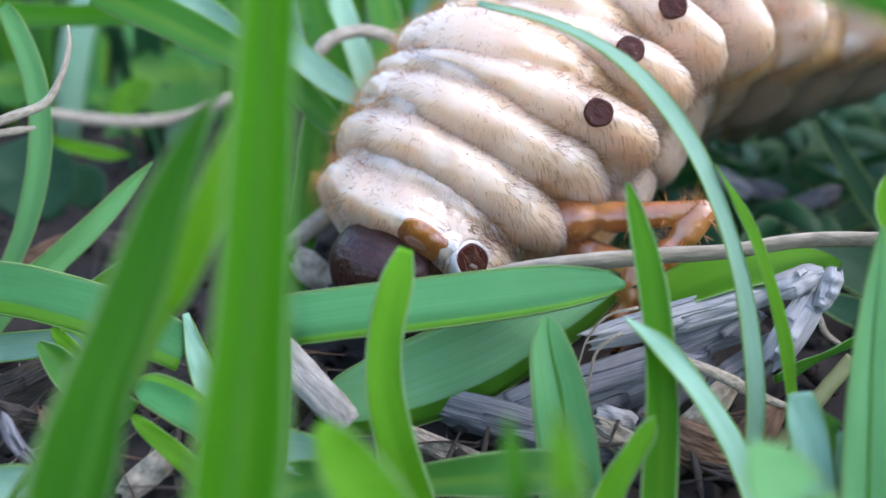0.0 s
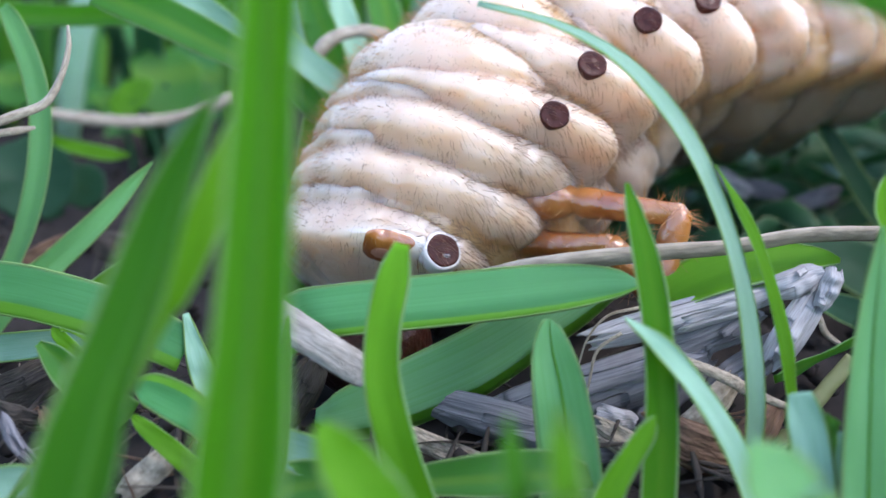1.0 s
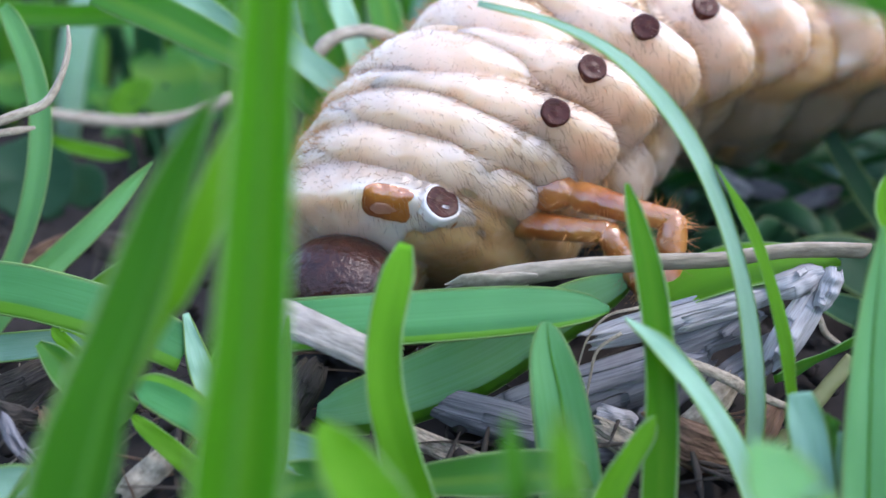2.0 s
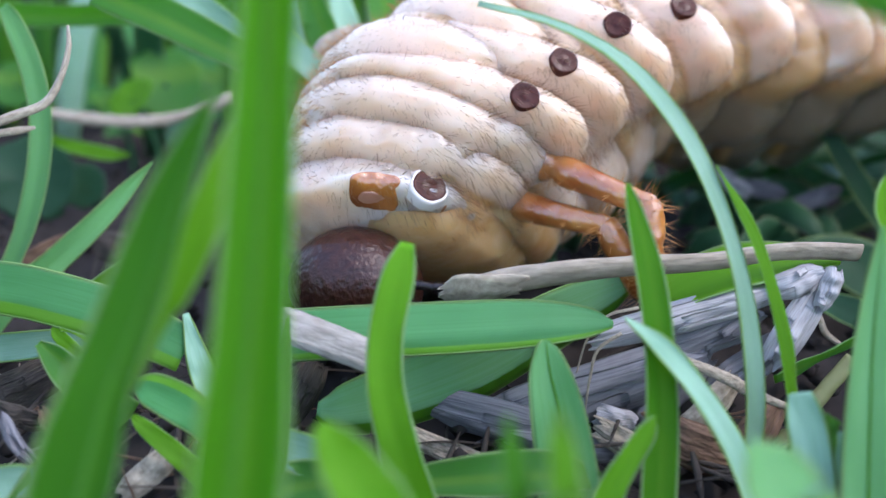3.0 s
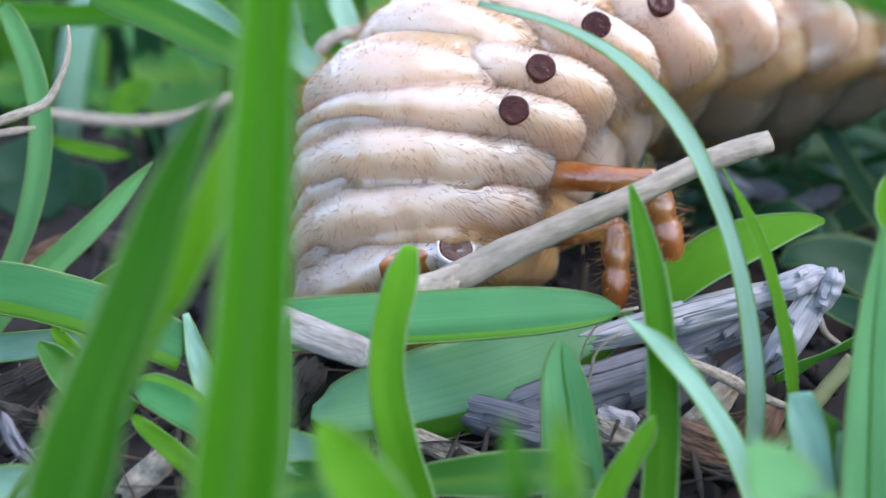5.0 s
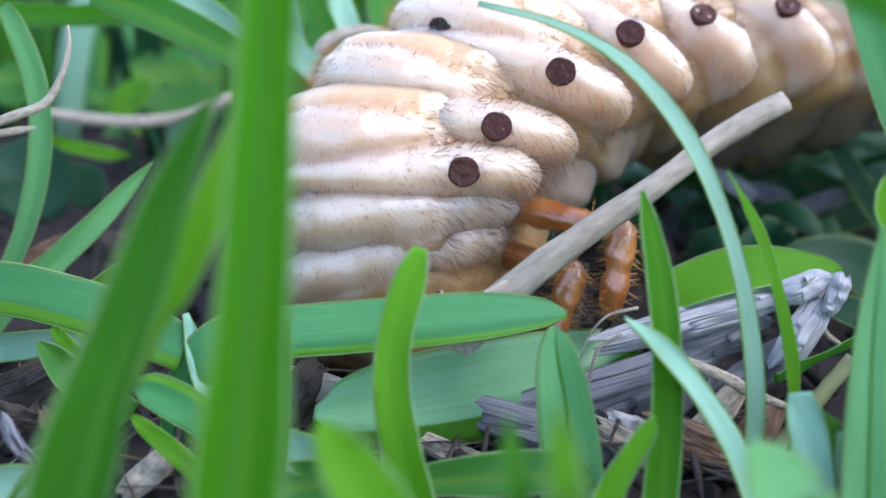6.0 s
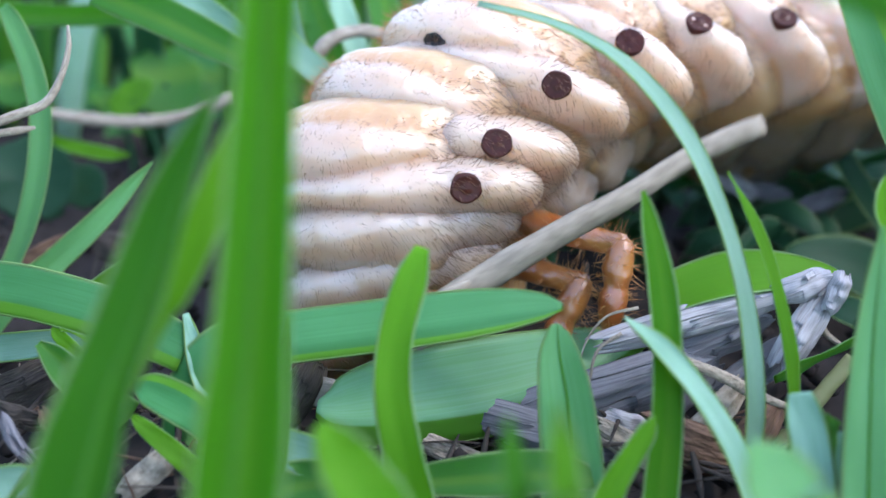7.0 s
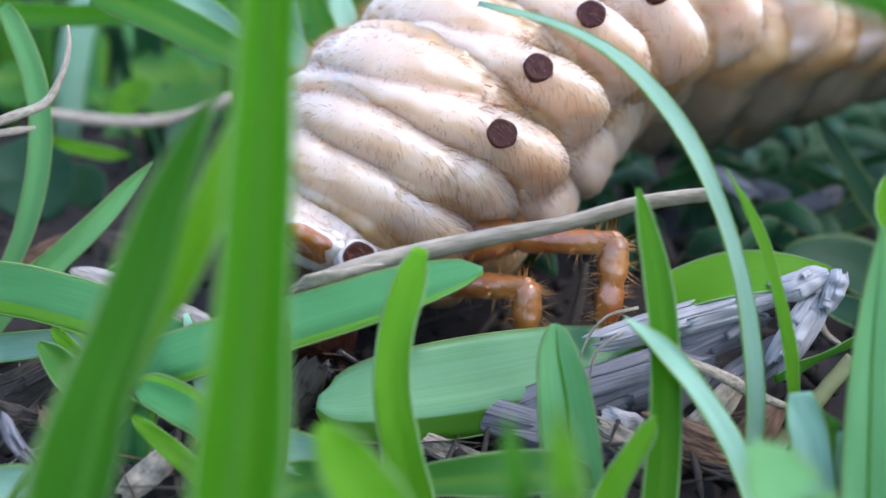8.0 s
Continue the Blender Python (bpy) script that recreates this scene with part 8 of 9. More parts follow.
    walk(blade_pointed, [(0, mm(14.51, 52.60, -1.00, -0.0, 0.0, 0.0)), (0.25, mm(14.52, 52.60, -1.00, -0.0, -0.1, 0.0)), (0.5, mm(14.52, 52.60, -1.00, -0.0, -0.1, 0.0)), (0.75, mm(14.53, 52.60, -0.99, -0.0, -0.2, 0.1)), (1, mm(14.53, 52.60, -0.99, -0.0, -0.2, 0.1)), (1.25, mm(14.53, 52.60, -0.99, -0.0, -0.2, 0.1)), (1.5, mm(14.53, 52.60, -0.99, -0.0, -0.2, 0.1)), (1.7, mm(14.53, 52.60, -0.99, -0.0, -0.2, 0.1)), (1.9, mm(14.53, 52.60, -1.00, -0.0, -0.2, 0.1)), (2.1, mm(14.53, 52.60, -1.00, -0.0, -0.2, 0.1)), (2.35, mm(14.53, 52.60, -1.00, -0.0, -0.2, 0.1)), (2.6, mm(14.53, 52.60, -1.00, -0.0, -0.1, 0.1)), (2.8, mm(14.53, 52.60, -1.01, -0.0, -0.1, 0.1)), (3, mm(14.53, 52.59, -1.01, -0.0, -0.1, 0.0)), (3.25, mm(14.52, 52.59, -1.02, -0.0, -0.1, 0.0)), (3.5, mm(14.52, 52.59, -1.03, -0.0, -0.1, 0.0)), (3.6, mm(14.52, 52.59, -1.03, -0.0, -0.0, 0.0)), (3.7, mm(14.52, 52.59, -1.03, -0.0, -0.0, 0.0)), (3.8, mm(14.52, 52.58, -1.04, -0.0, -0.0, 0.0)), (4, mm(14.52, 52.58, -1.04, -0.0, 0.0, -0.0)), (4.25, mm(14.51, 52.58, -1.05, -0.0, 0.1, -0.0)), (4.5, mm(14.51, 52.57, -1.07, -0.0, 0.1, -0.0)), (4.7, mm(14.51, 52.57, -1.08, -0.0, 0.2, -0.1)), (5, mm(14.49, 52.55, -1.12, -0.0, 0.4, -0.2)), (5.25, mm(14.46, 52.52, -1.18, -0.0, 0.7, -0.3)), (5.5, mm(14.42, 52.49, -1.27, -0.0, 1.2, -0.5)), (5.8, mm(14.37, 52.44, -1.40, -0.0, 1.8, -0.7)), (6, mm(14.32, 52.37, -1.55, -0.0, 2.3, -0.9)), (6.25, mm(14.31, 52.35, -1.61, -0.0, 2.5, -1.0)), (6.5, mm(14.31, 52.34, -1.63, -0.0, 2.5, -1.0)), (6.8, mm(14.31, 52.36, -1.60, -0.0, 2.5, -1.0)), (7, mm(14.30, 52.37, -1.56, -0.0, 2.5, -1.0)), (7.1, mm(14.31, 52.39, -1.52, -0.0, 2.5, -1.0)), (7.2, mm(14.32, 52.41, -1.48, -0.0, 2.3, -0.9)), (7.3, mm(14.34, 52.43, -1.42, -0.0, 2.1, -0.8)), (7.4, mm(14.36, 52.44, -1.38, -0.0, 1.9, -0.8)), (7.5, mm(14.37, 52.45, -1.37, -0.0, 1.8, -0.7)), (7.6, mm(14.37, 52.45, -1.37, -0.0, 1.7, -0.7)), (7.8, mm(14.38, 52.45, -1.36, -0.0, 1.7, -0.7)), (8, mm(14.39, 52.45, -1.36, -0.0, 1.6, -0.6))])
    walk(blade_blunt, [(0, mm(9.99, 56.91, -1.00, -0.0, 0.0, 0.0)), (0.25, mm(9.99, 56.89, -1.05, -0.0, 0.1, -0.0)), (0.5, mm(10.00, 56.87, -1.11, -0.0, 0.2, -0.1)), (0.75, mm(10.00, 56.85, -1.15, -0.0, 0.3, -0.1)), (1, mm(10.00, 56.84, -1.17, -0.0, 0.4, -0.2)), (1.25, mm(10.01, 56.85, -1.16, -0.0, 0.2, -0.1)), (1.5, mm(10.02, 56.85, -1.15, -0.0, -0.1, 0.0)), (1.7, mm(10.02, 56.85, -1.15, -0.0, -0.1, 0.1)), (1.9, mm(10.02, 56.85, -1.15, -0.0, -0.2, 0.1)), (2.1, mm(10.02, 56.69, -1.55, -0.0, -0.2, 0.1)), (2.35, mm(10.02, 56.49, -2.04, -0.0, -0.3, 0.1)), (2.6, mm(10.02, 56.29, -2.54, -0.0, -0.3, 0.1)), (2.8, mm(10.03, 56.29, -2.55, -0.0, -0.4, 0.1)), (3, mm(10.03, 56.29, -2.55, -0.0, -0.4, 0.2)), (3.25, mm(10.03, 56.28, -2.56, -0.0, -0.4, 0.2)), (3.5, mm(10.03, 56.60, -1.77, -0.0, -0.4, 0.2)), (3.6, mm(10.03, 56.75, -1.40, -0.0, -0.3, 0.1)), (3.7, mm(10.03, 56.51, -1.99, -0.0, 0.0, -0.0)), (3.8, mm(10.03, 56.26, -2.62, -0.0, 0.5, -0.2)), (4, mm(10.01, 56.13, -2.95, -0.0, 1.7, -0.7)), (4.25, mm(9.96, 55.97, -3.34, -0.0, 3.2, -1.3)), (4.5, mm(9.93, 55.88, -3.54, -0.1, 4.0, -1.6)), (4.7, mm(9.93, 55.87, -3.58, -0.1, 4.0, -1.6)), (5, mm(9.96, 56.23, -2.69, -0.0, 3.5, -1.4)), (5.25, mm(9.99, 56.50, -2.01, -0.0, 2.8, -1.1)), (5.5, mm(10.01, 56.56, -1.87, -0.0, 2.1, -0.8)), (5.8, mm(10.02, 56.61, -1.75, -0.0, 1.7, -0.7)), (6, mm(10.00, 56.63, -1.71, -0.0, 1.9, -0.8)), (6.25, mm(9.97, 56.64, -1.67, -0.0, 2.5, -1.0)), (6.5, mm(9.95, 56.66, -1.63, -0.0, 2.8, -1.1)), (6.8, mm(9.95, 56.68, -1.56, -0.0, 2.7, -1.1)), (7, mm(9.95, 56.69, -1.54, -0.0, 2.6, -1.0)), (7.1, mm(9.96, 56.69, -1.54, -0.0, 2.5, -1.0)), (7.2, mm(9.96, 56.69, -1.54, -0.0, 2.5, -1.0)), (7.3, mm(9.96, 56.69, -1.54, -0.0, 2.4, -1.0)), (7.4, mm(9.96, 56.69, -1.54, -0.0, 2.4, -1.0)), (7.5, mm(9.96, 56.69, -1.54, -0.0, 2.4, -1.0)), (7.6, mm(9.96, 56.70, -1.54, -0.0, 2.4, -1.0)), (7.8, mm(9.97, 56.70, -1.54, -0.0, 2.3, -0.9)), (8, mm(9.97, 56.70, -1.53, -0.0, 2.2, -0.9))])
    walk(blade_thin, [(0, mm(26.51, 55.83, -1.00, -0.0, 0.0, 0.0)), (0.25, mm(26.51, 55.83, -1.00, -0.0, 0.0, -0.0)), (0.5, mm(26.51, 55.83, -1.00, -0.0, 0.0, 0.0)), (0.75, mm(26.51, 55.83, -1.00, -0.0, 0.0, 0.0)), (1, mm(26.51, 55.83, -1.00, -0.0, 0.0, 0.0)), (1.25, mm(26.51, 55.83, -1.00, -0.0, 0.0, 0.0)), (1.5, mm(26.51, 55.83, -1.00, -0.0, 0.0, 0.0)), (1.7, mm(26.51, 55.83, -1.00, -0.0, 0.0, 0.0)), (1.9, mm(26.51, 55.83, -1.00, -0.0, 0.0, -0.0)), (2.1, mm(26.51, 55.83, -1.01, -0.0, 0.0, -0.0)), (2.35, mm(26.51, 55.83, -1.02, -0.0, 0.0, -0.0)), (2.6, mm(26.51, 55.82, -1.03, -0.0, 0.0, -0.0)), (2.8, mm(26.51, 55.82, -1.04, -0.0, 0.1, -0.0)), (3, mm(26.52, 55.81, -1.06, -0.0, 0.1, -0.0)), (3.25, mm(26.51, 55.80, -1.08, -0.0, 0.1, -0.0)), (3.5, mm(26.51, 55.80, -1.09, -0.0, 0.2, -0.1)), (3.6, mm(26.51, 55.79, -1.10, -0.0, 0.2, -0.1)), (3.7, mm(26.51, 55.79, -1.11, -0.0, 0.2, -0.1)), (3.8, mm(26.50, 55.78, -1.12, -0.0, 0.3, -0.1)), (4, mm(26.49, 55.77, -1.15, -0.0, 0.4, -0.2)), (4.25, mm(26.46, 55.76, -1.18, -0.0, 0.6, -0.2)), (4.5, mm(26.43, 55.74, -1.23, -0.0, 0.8, -0.3)), (4.7, mm(26.41, 55.73, -1.26, -0.0, 1.0, -0.4)), (5, mm(26.39, 55.70, -1.33, -0.0, 1.2, -0.5)), (5.25, mm(26.37, 55.67, -1.41, -0.0, 1.4, -0.6)), (5.5, mm(26.35, 55.63, -1.50, -0.0, 1.6, -0.7)), (5.8, mm(26.33, 55.60, -1.59, -0.0, 1.9, -0.8)), (6, mm(26.31, 55.57, -1.65, -0.0, 2.1, -0.9)), (6.25, mm(26.28, 55.54, -1.72, -0.0, 2.4, -1.0)), (6.5, mm(26.26, 55.53, -1.76, -0.0, 2.5, -1.0)), (6.8, mm(26.30, 55.54, -1.72, -0.0, 2.2, -0.9)), (7, mm(26.32, 55.56, -1.68, -0.0, 2.1, -0.8)), (7.1, mm(26.32, 55.56, -1.67, -0.0, 2.0, -0.8)), (7.2, mm(26.32, 55.57, -1.65, -0.0, 2.0, -0.8)), (7.3, mm(26.32, 55.58, -1.64, -0.0, 2.0, -0.8)), (7.4, mm(26.32, 55.58, -1.62, -0.0, 2.0, -0.8)), (7.5, mm(26.32, 55.59, -1.60, -0.0, 2.0, -0.8)), (7.6, mm(26.31, 55.60, -1.59, -0.0, 2.0, -0.8)), (7.8, mm(26.30, 55.61, -1.55, -0.0, 2.0, -0.8)), (8, mm(26.30, 55.62, -1.52, -0.0, 2.0, -0.8))])
    walk(blade_before_head, [(0, mm(-17.89, 66.53, -3.89, 0.0, 0.0, 0.0)), (0.25, mm(-17.84, 66.57, -3.78, -0.0, 0.1, -0.0)), (0.5, mm(-17.79, 66.63, -3.65, -0.0, 0.2, -0.1)), (0.75, mm(-17.39, 66.70, -3.48, -0.0, 0.6, -0.2)), (1, mm(-17.05, 66.74, -3.37, -0.0, 0.9, -0.4)), (1.25, mm(-18.07, 66.65, -3.59, -0.0, 1.1, -0.4)), (1.5, mm(-19.44, 66.56, -3.81, -0.0, 1.5, -0.6)), (1.7, mm(-19.96, 66.58, -3.76, -0.0, 2.2, -0.9)), (1.9, mm(-20.02, 66.59, -3.98, -0.0, 2.8, -1.0)), (2.1, mm(-20.04, 66.60, -4.21, -0.0, 3.2, -1.1)), (2.35, mm(-20.03, 66.61, -4.49, -0.0, 3.8, -1.2)), (2.6, mm(-20.00, 66.61, -4.79, -0.0, 4.2, -1.2)), (2.8, mm(-19.99, 66.61, -4.78, -0.0, 4.2, -1.2)), (3, mm(-19.93, 66.60, -4.81, -0.0, 4.0, -1.1)), (3.25, mm(-19.95, 66.72, -4.52, -0.0, 4.1, -1.2)), (3.5, mm(-20.02, 66.85, -3.65, -0.0, 3.7, -1.3)), (3.6, mm(-20.06, 66.85, -3.38, -0.0, 3.6, -1.3)), (3.7, mm(-20.15, 66.85, -3.09, -0.0, 3.6, -1.4)), (3.8, mm(-20.22, 66.90, -2.99, -0.1, 4.6, -1.9)), (4, mm(-19.02, 66.91, -2.95, -0.1, 5.8, -2.4)), (4.25, mm(-18.94, 66.80, -3.23, -0.1, 5.4, -2.2)), (4.5, mm(-18.96, 66.71, -3.45, -0.1, 5.0, -2.0)), (4.7, mm(-19.00, 66.61, -3.69, -0.1, 3.9, -1.6)), (5, mm(-19.35, 66.53, -3.88, -0.0, 3.4, -1.4)), (5.25, mm(-19.65, 66.47, -4.03, -0.0, 3.0, -1.2)), (5.5, mm(-20.08, 66.40, -4.20, -0.0, 2.6, -1.1)), (5.8, mm(-20.94, 66.28, -4.51, -0.0, 2.1, -0.8)), (6, mm(-23.07, 66.11, -4.93, -0.0, 2.0, -0.8)), (6.25, mm(-24.70, 65.79, -5.73, -0.0, 1.0, -0.4)), (6.5, mm(-25.74, 65.58, -6.25, -0.0, 0.3, -0.1)), (6.8, mm(-26.33, 65.57, -6.26, -0.0, 0.1, -0.0)), (7, mm(-22.58, 65.76, -5.79, -0.0, -0.5, 0.2)), (7.1, mm(-21.17, 65.60, -6.19, -0.1, -5.1, 2.0)), (7.2, mm(-20.56, 65.79, -5.73, -0.3, -8.9, 3.6)), (7.3, mm(-20.55, 66.01, -5.18, -0.3, -8.9, 3.6)), (7.4, mm(-21.37, 66.52, -3.92, -0.1, -4.8, 1.9)), (7.5, mm(-19.95, 66.18, -4.75, -0.5, -12.2, 5.0)), (7.6, mm(-20.83, 66.13, -4.89, -0.5, -11.7, 4.8)), (7.8, mm(-25.58, 65.52, -6.38, -0.2, -8.1, 3.3)), (8, mm(-25.45, 64.99, -7.70, -0.3, -9.1, 3.7))])
    walk(blade_low, [(0, mm(16.92, 79.37, 10.63, 23.4, 1.0, 5.6)), (0.25, mm(16.83, 79.40, 10.70, 23.3, 0.7, 5.7)), (0.5, mm(16.77, 79.19, 10.74, 30.6, 3.0, 7.6)), (0.75, mm(16.72, 79.01, 10.78, 36.6, 4.7, 9.6)), (1, mm(16.73, 78.88, 10.76, 40.7, 5.8, 10.9)), (1.25, mm(16.87, 78.84, 10.64, 40.8, 6.3, 10.7)), (1.5, mm(17.05, 78.78, 10.48, 40.8, 7.0, 10.4)), (1.7, mm(17.11, 78.75, 10.42, 40.8, 7.2, 10.3)), (1.9, mm(17.16, 78.74, 10.37, 40.8, 7.4, 10.2)), (2.1, mm(17.20, 78.72, 10.33, 40.8, 7.5, 10.2)), (2.35, mm(17.24, 78.71, 10.28, 40.8, 7.7, 10.1)), (2.6, mm(17.28, 78.69, 10.24, 40.7, 7.8, 10.0)), (2.8, mm(17.30, 78.68, 10.20, 40.6, 7.9, 10.0)), (3, mm(17.33, 78.67, 10.15, 40.6, 8.0, 9.9)), (3.25, mm(17.36, 78.65, 10.08, 40.5, 8.1, 9.8)), (3.5, mm(17.39, 78.62, 9.99, 40.3, 8.2, 9.6)), (3.6, mm(17.40, 78.61, 9.92, 40.1, 8.3, 9.6)), (3.7, mm(17.38, 78.58, 9.80, 39.7, 8.4, 9.4)), (3.8, mm(17.36, 78.55, 9.62, 39.2, 8.5, 9.2)), (4, mm(17.27, 78.53, 9.19, 35.7, 8.1, 8.1)), (4.25, mm(17.18, 78.53, 8.55, 28.5, 6.6, 6.0)), (4.5, mm(17.20, 78.51, 7.91, 21.5, 5.3, 4.1)), (4.7, mm(17.30, 78.47, 7.43, 16.4, 4.1, 2.8)), (5, mm(17.53, 78.29, 6.70, 11.7, 3.6, 1.7)), (5.25, mm(17.75, 78.12, 6.09, 7.7, 3.1, 0.7)), (5.5, mm(17.94, 77.93, 5.55, 5.1, 3.0, 0.1)), (5.8, mm(18.07, 77.75, 5.13, 2.9, 3.0, -0.4)), (6, mm(18.10, 77.67, 4.94, 1.8, 2.9, -0.7)), (6.25, mm(18.10, 77.56, 4.71, 0.5, 2.9, -1.0)), (6.5, mm(18.10, 77.51, 4.61, 0.0, 3.0, -1.2)), (6.8, mm(18.31, 77.61, 4.84, 0.0, 3.0, -1.2)), (7, mm(18.41, 77.68, 5.02, 0.0, 2.8, -1.1)), (7.1, mm(18.36, 77.69, 5.04, 0.0, 2.8, -1.1)), (7.2, mm(18.26, 77.69, 5.04, 0.0, 2.8, -1.1)), (7.3, mm(18.14, 77.69, 5.04, 0.0, 2.8, -1.1)), (7.4, mm(18.04, 77.68, 5.03, 0.0, 2.8, -1.1)), (7.5, mm(18.00, 77.69, 5.04, 0.0, 2.8, -1.1)), (7.6, mm(18.02, 77.70, 5.06, 0.0, 2.8, -1.1)), (7.8, mm(18.22, 77.71, 5.10, 0.0, 3.0, -1.2)), (8, mm(18.44, 77.73, 5.14, 0.0, 3.2, -1.3))])
    walk(leaf_yellow, [(0, mm(18.58, 74.22, 9.81, -0.0, -0.0, 0.0)), (0.25, mm(18.58, 74.22, 9.80, -0.0, -0.3, 0.1)), (0.5, mm(18.58, 74.22, 9.80, -0.0, -0.6, 0.3)), (0.75, mm(18.58, 74.22, 9.80, -0.0, -0.9, 0.4)), (1, mm(18.58, 74.22, 9.80, -0.0, -1.0, 0.4)), (1.25, mm(18.58, 74.22, 9.80, -0.0, -0.6, 0.2)), (1.5, mm(18.58, 74.22, 9.81, -0.0, -0.1, 0.0)), (1.7, mm(18.58, 74.22, 9.81, -0.0, -0.1, 0.0)), (1.9, mm(18.58, 74.22, 9.80, -0.0, -0.1, 0.0)), (2.1, mm(18.58, 74.22, 9.80, -0.0, -0.1, 0.1)), (2.35, mm(18.58, 74.22, 9.80, -0.0, -0.2, 0.1)), (2.6, mm(18.58, 74.22, 9.80, -0.0, -0.3, 0.1)), (2.8, mm(18.58, 74.22, 9.80, -0.0, -0.4, 0.2)), (3, mm(18.58, 74.22, 9.80, -0.0, -0.5, 0.2)), (3.25, mm(18.58, 74.22, 9.80, -0.0, -1.2, 0.5)), (3.5, mm(18.57, 74.22, 9.79, -0.0, -3.0, 1.2)), (3.6, mm(18.56, 74.21, 9.78, -0.1, -4.8, 1.9)), (3.7, mm(18.55, 74.21, 9.77, -0.2, -6.8, 2.7)), (3.8, mm(18.55, 74.21, 9.77, -0.2, -8.1, 3.3)), (4, mm(18.54, 74.20, 9.76, -0.3, -9.7, 3.9)), (4.25, mm(18.54, 74.20, 9.76, -0.3, -9.7, 3.9)), (4.5, mm(18.54, 74.20, 9.76, -0.4, -10.5, 4.3)), (4.7, mm(18.51, 74.18, 9.70, -1.5, -20.3, 8.6)), (5, mm(18.53, 74.19, 9.74, -0.6, -13.3, 5.5)), (5.25, mm(18.55, 74.21, 9.77, -0.2, -8.1, 3.3)), (5.5, mm(18.57, 74.21, 9.79, -0.0, -3.6, 1.4)), (5.8, mm(18.58, 74.22, 9.81, -0.0, 0.4, -0.2)), (6, mm(18.59, 74.22, 9.81, -0.0, 1.8, -0.7)), (6.25, mm(18.60, 74.23, 9.82, -0.0, 2.9, -1.2)), (6.5, mm(18.60, 74.23, 9.82, -0.0, 3.6, -1.4)), (6.8, mm(18.60, 74.23, 9.82, -0.1, 3.8, -1.6)), (7, mm(18.60, 74.23, 9.82, -0.1, 4.0, -1.6)), (7.1, mm(18.60, 74.23, 9.82, -0.1, 4.0, -1.6)), (7.2, mm(18.60, 74.23, 9.82, -0.1, 4.1, -1.6)), (7.3, mm(18.60, 74.23, 9.82, -0.1, 4.1, -1.7)), (7.4, mm(18.60, 74.23, 9.82, -0.1, 4.1, -1.7)), (7.5, mm(18.60, 74.23, 9.82, -0.1, 4.2, -1.7)), (7.6, mm(18.60, 74.23, 9.82, -0.1, 4.2, -1.7)), (7.8, mm(18.60, 74.23, 9.82, -0.1, 4.3, -1.7)), (8, mm(18.60, 74.23, 9.82, -0.1, 4.4, -1.8))])
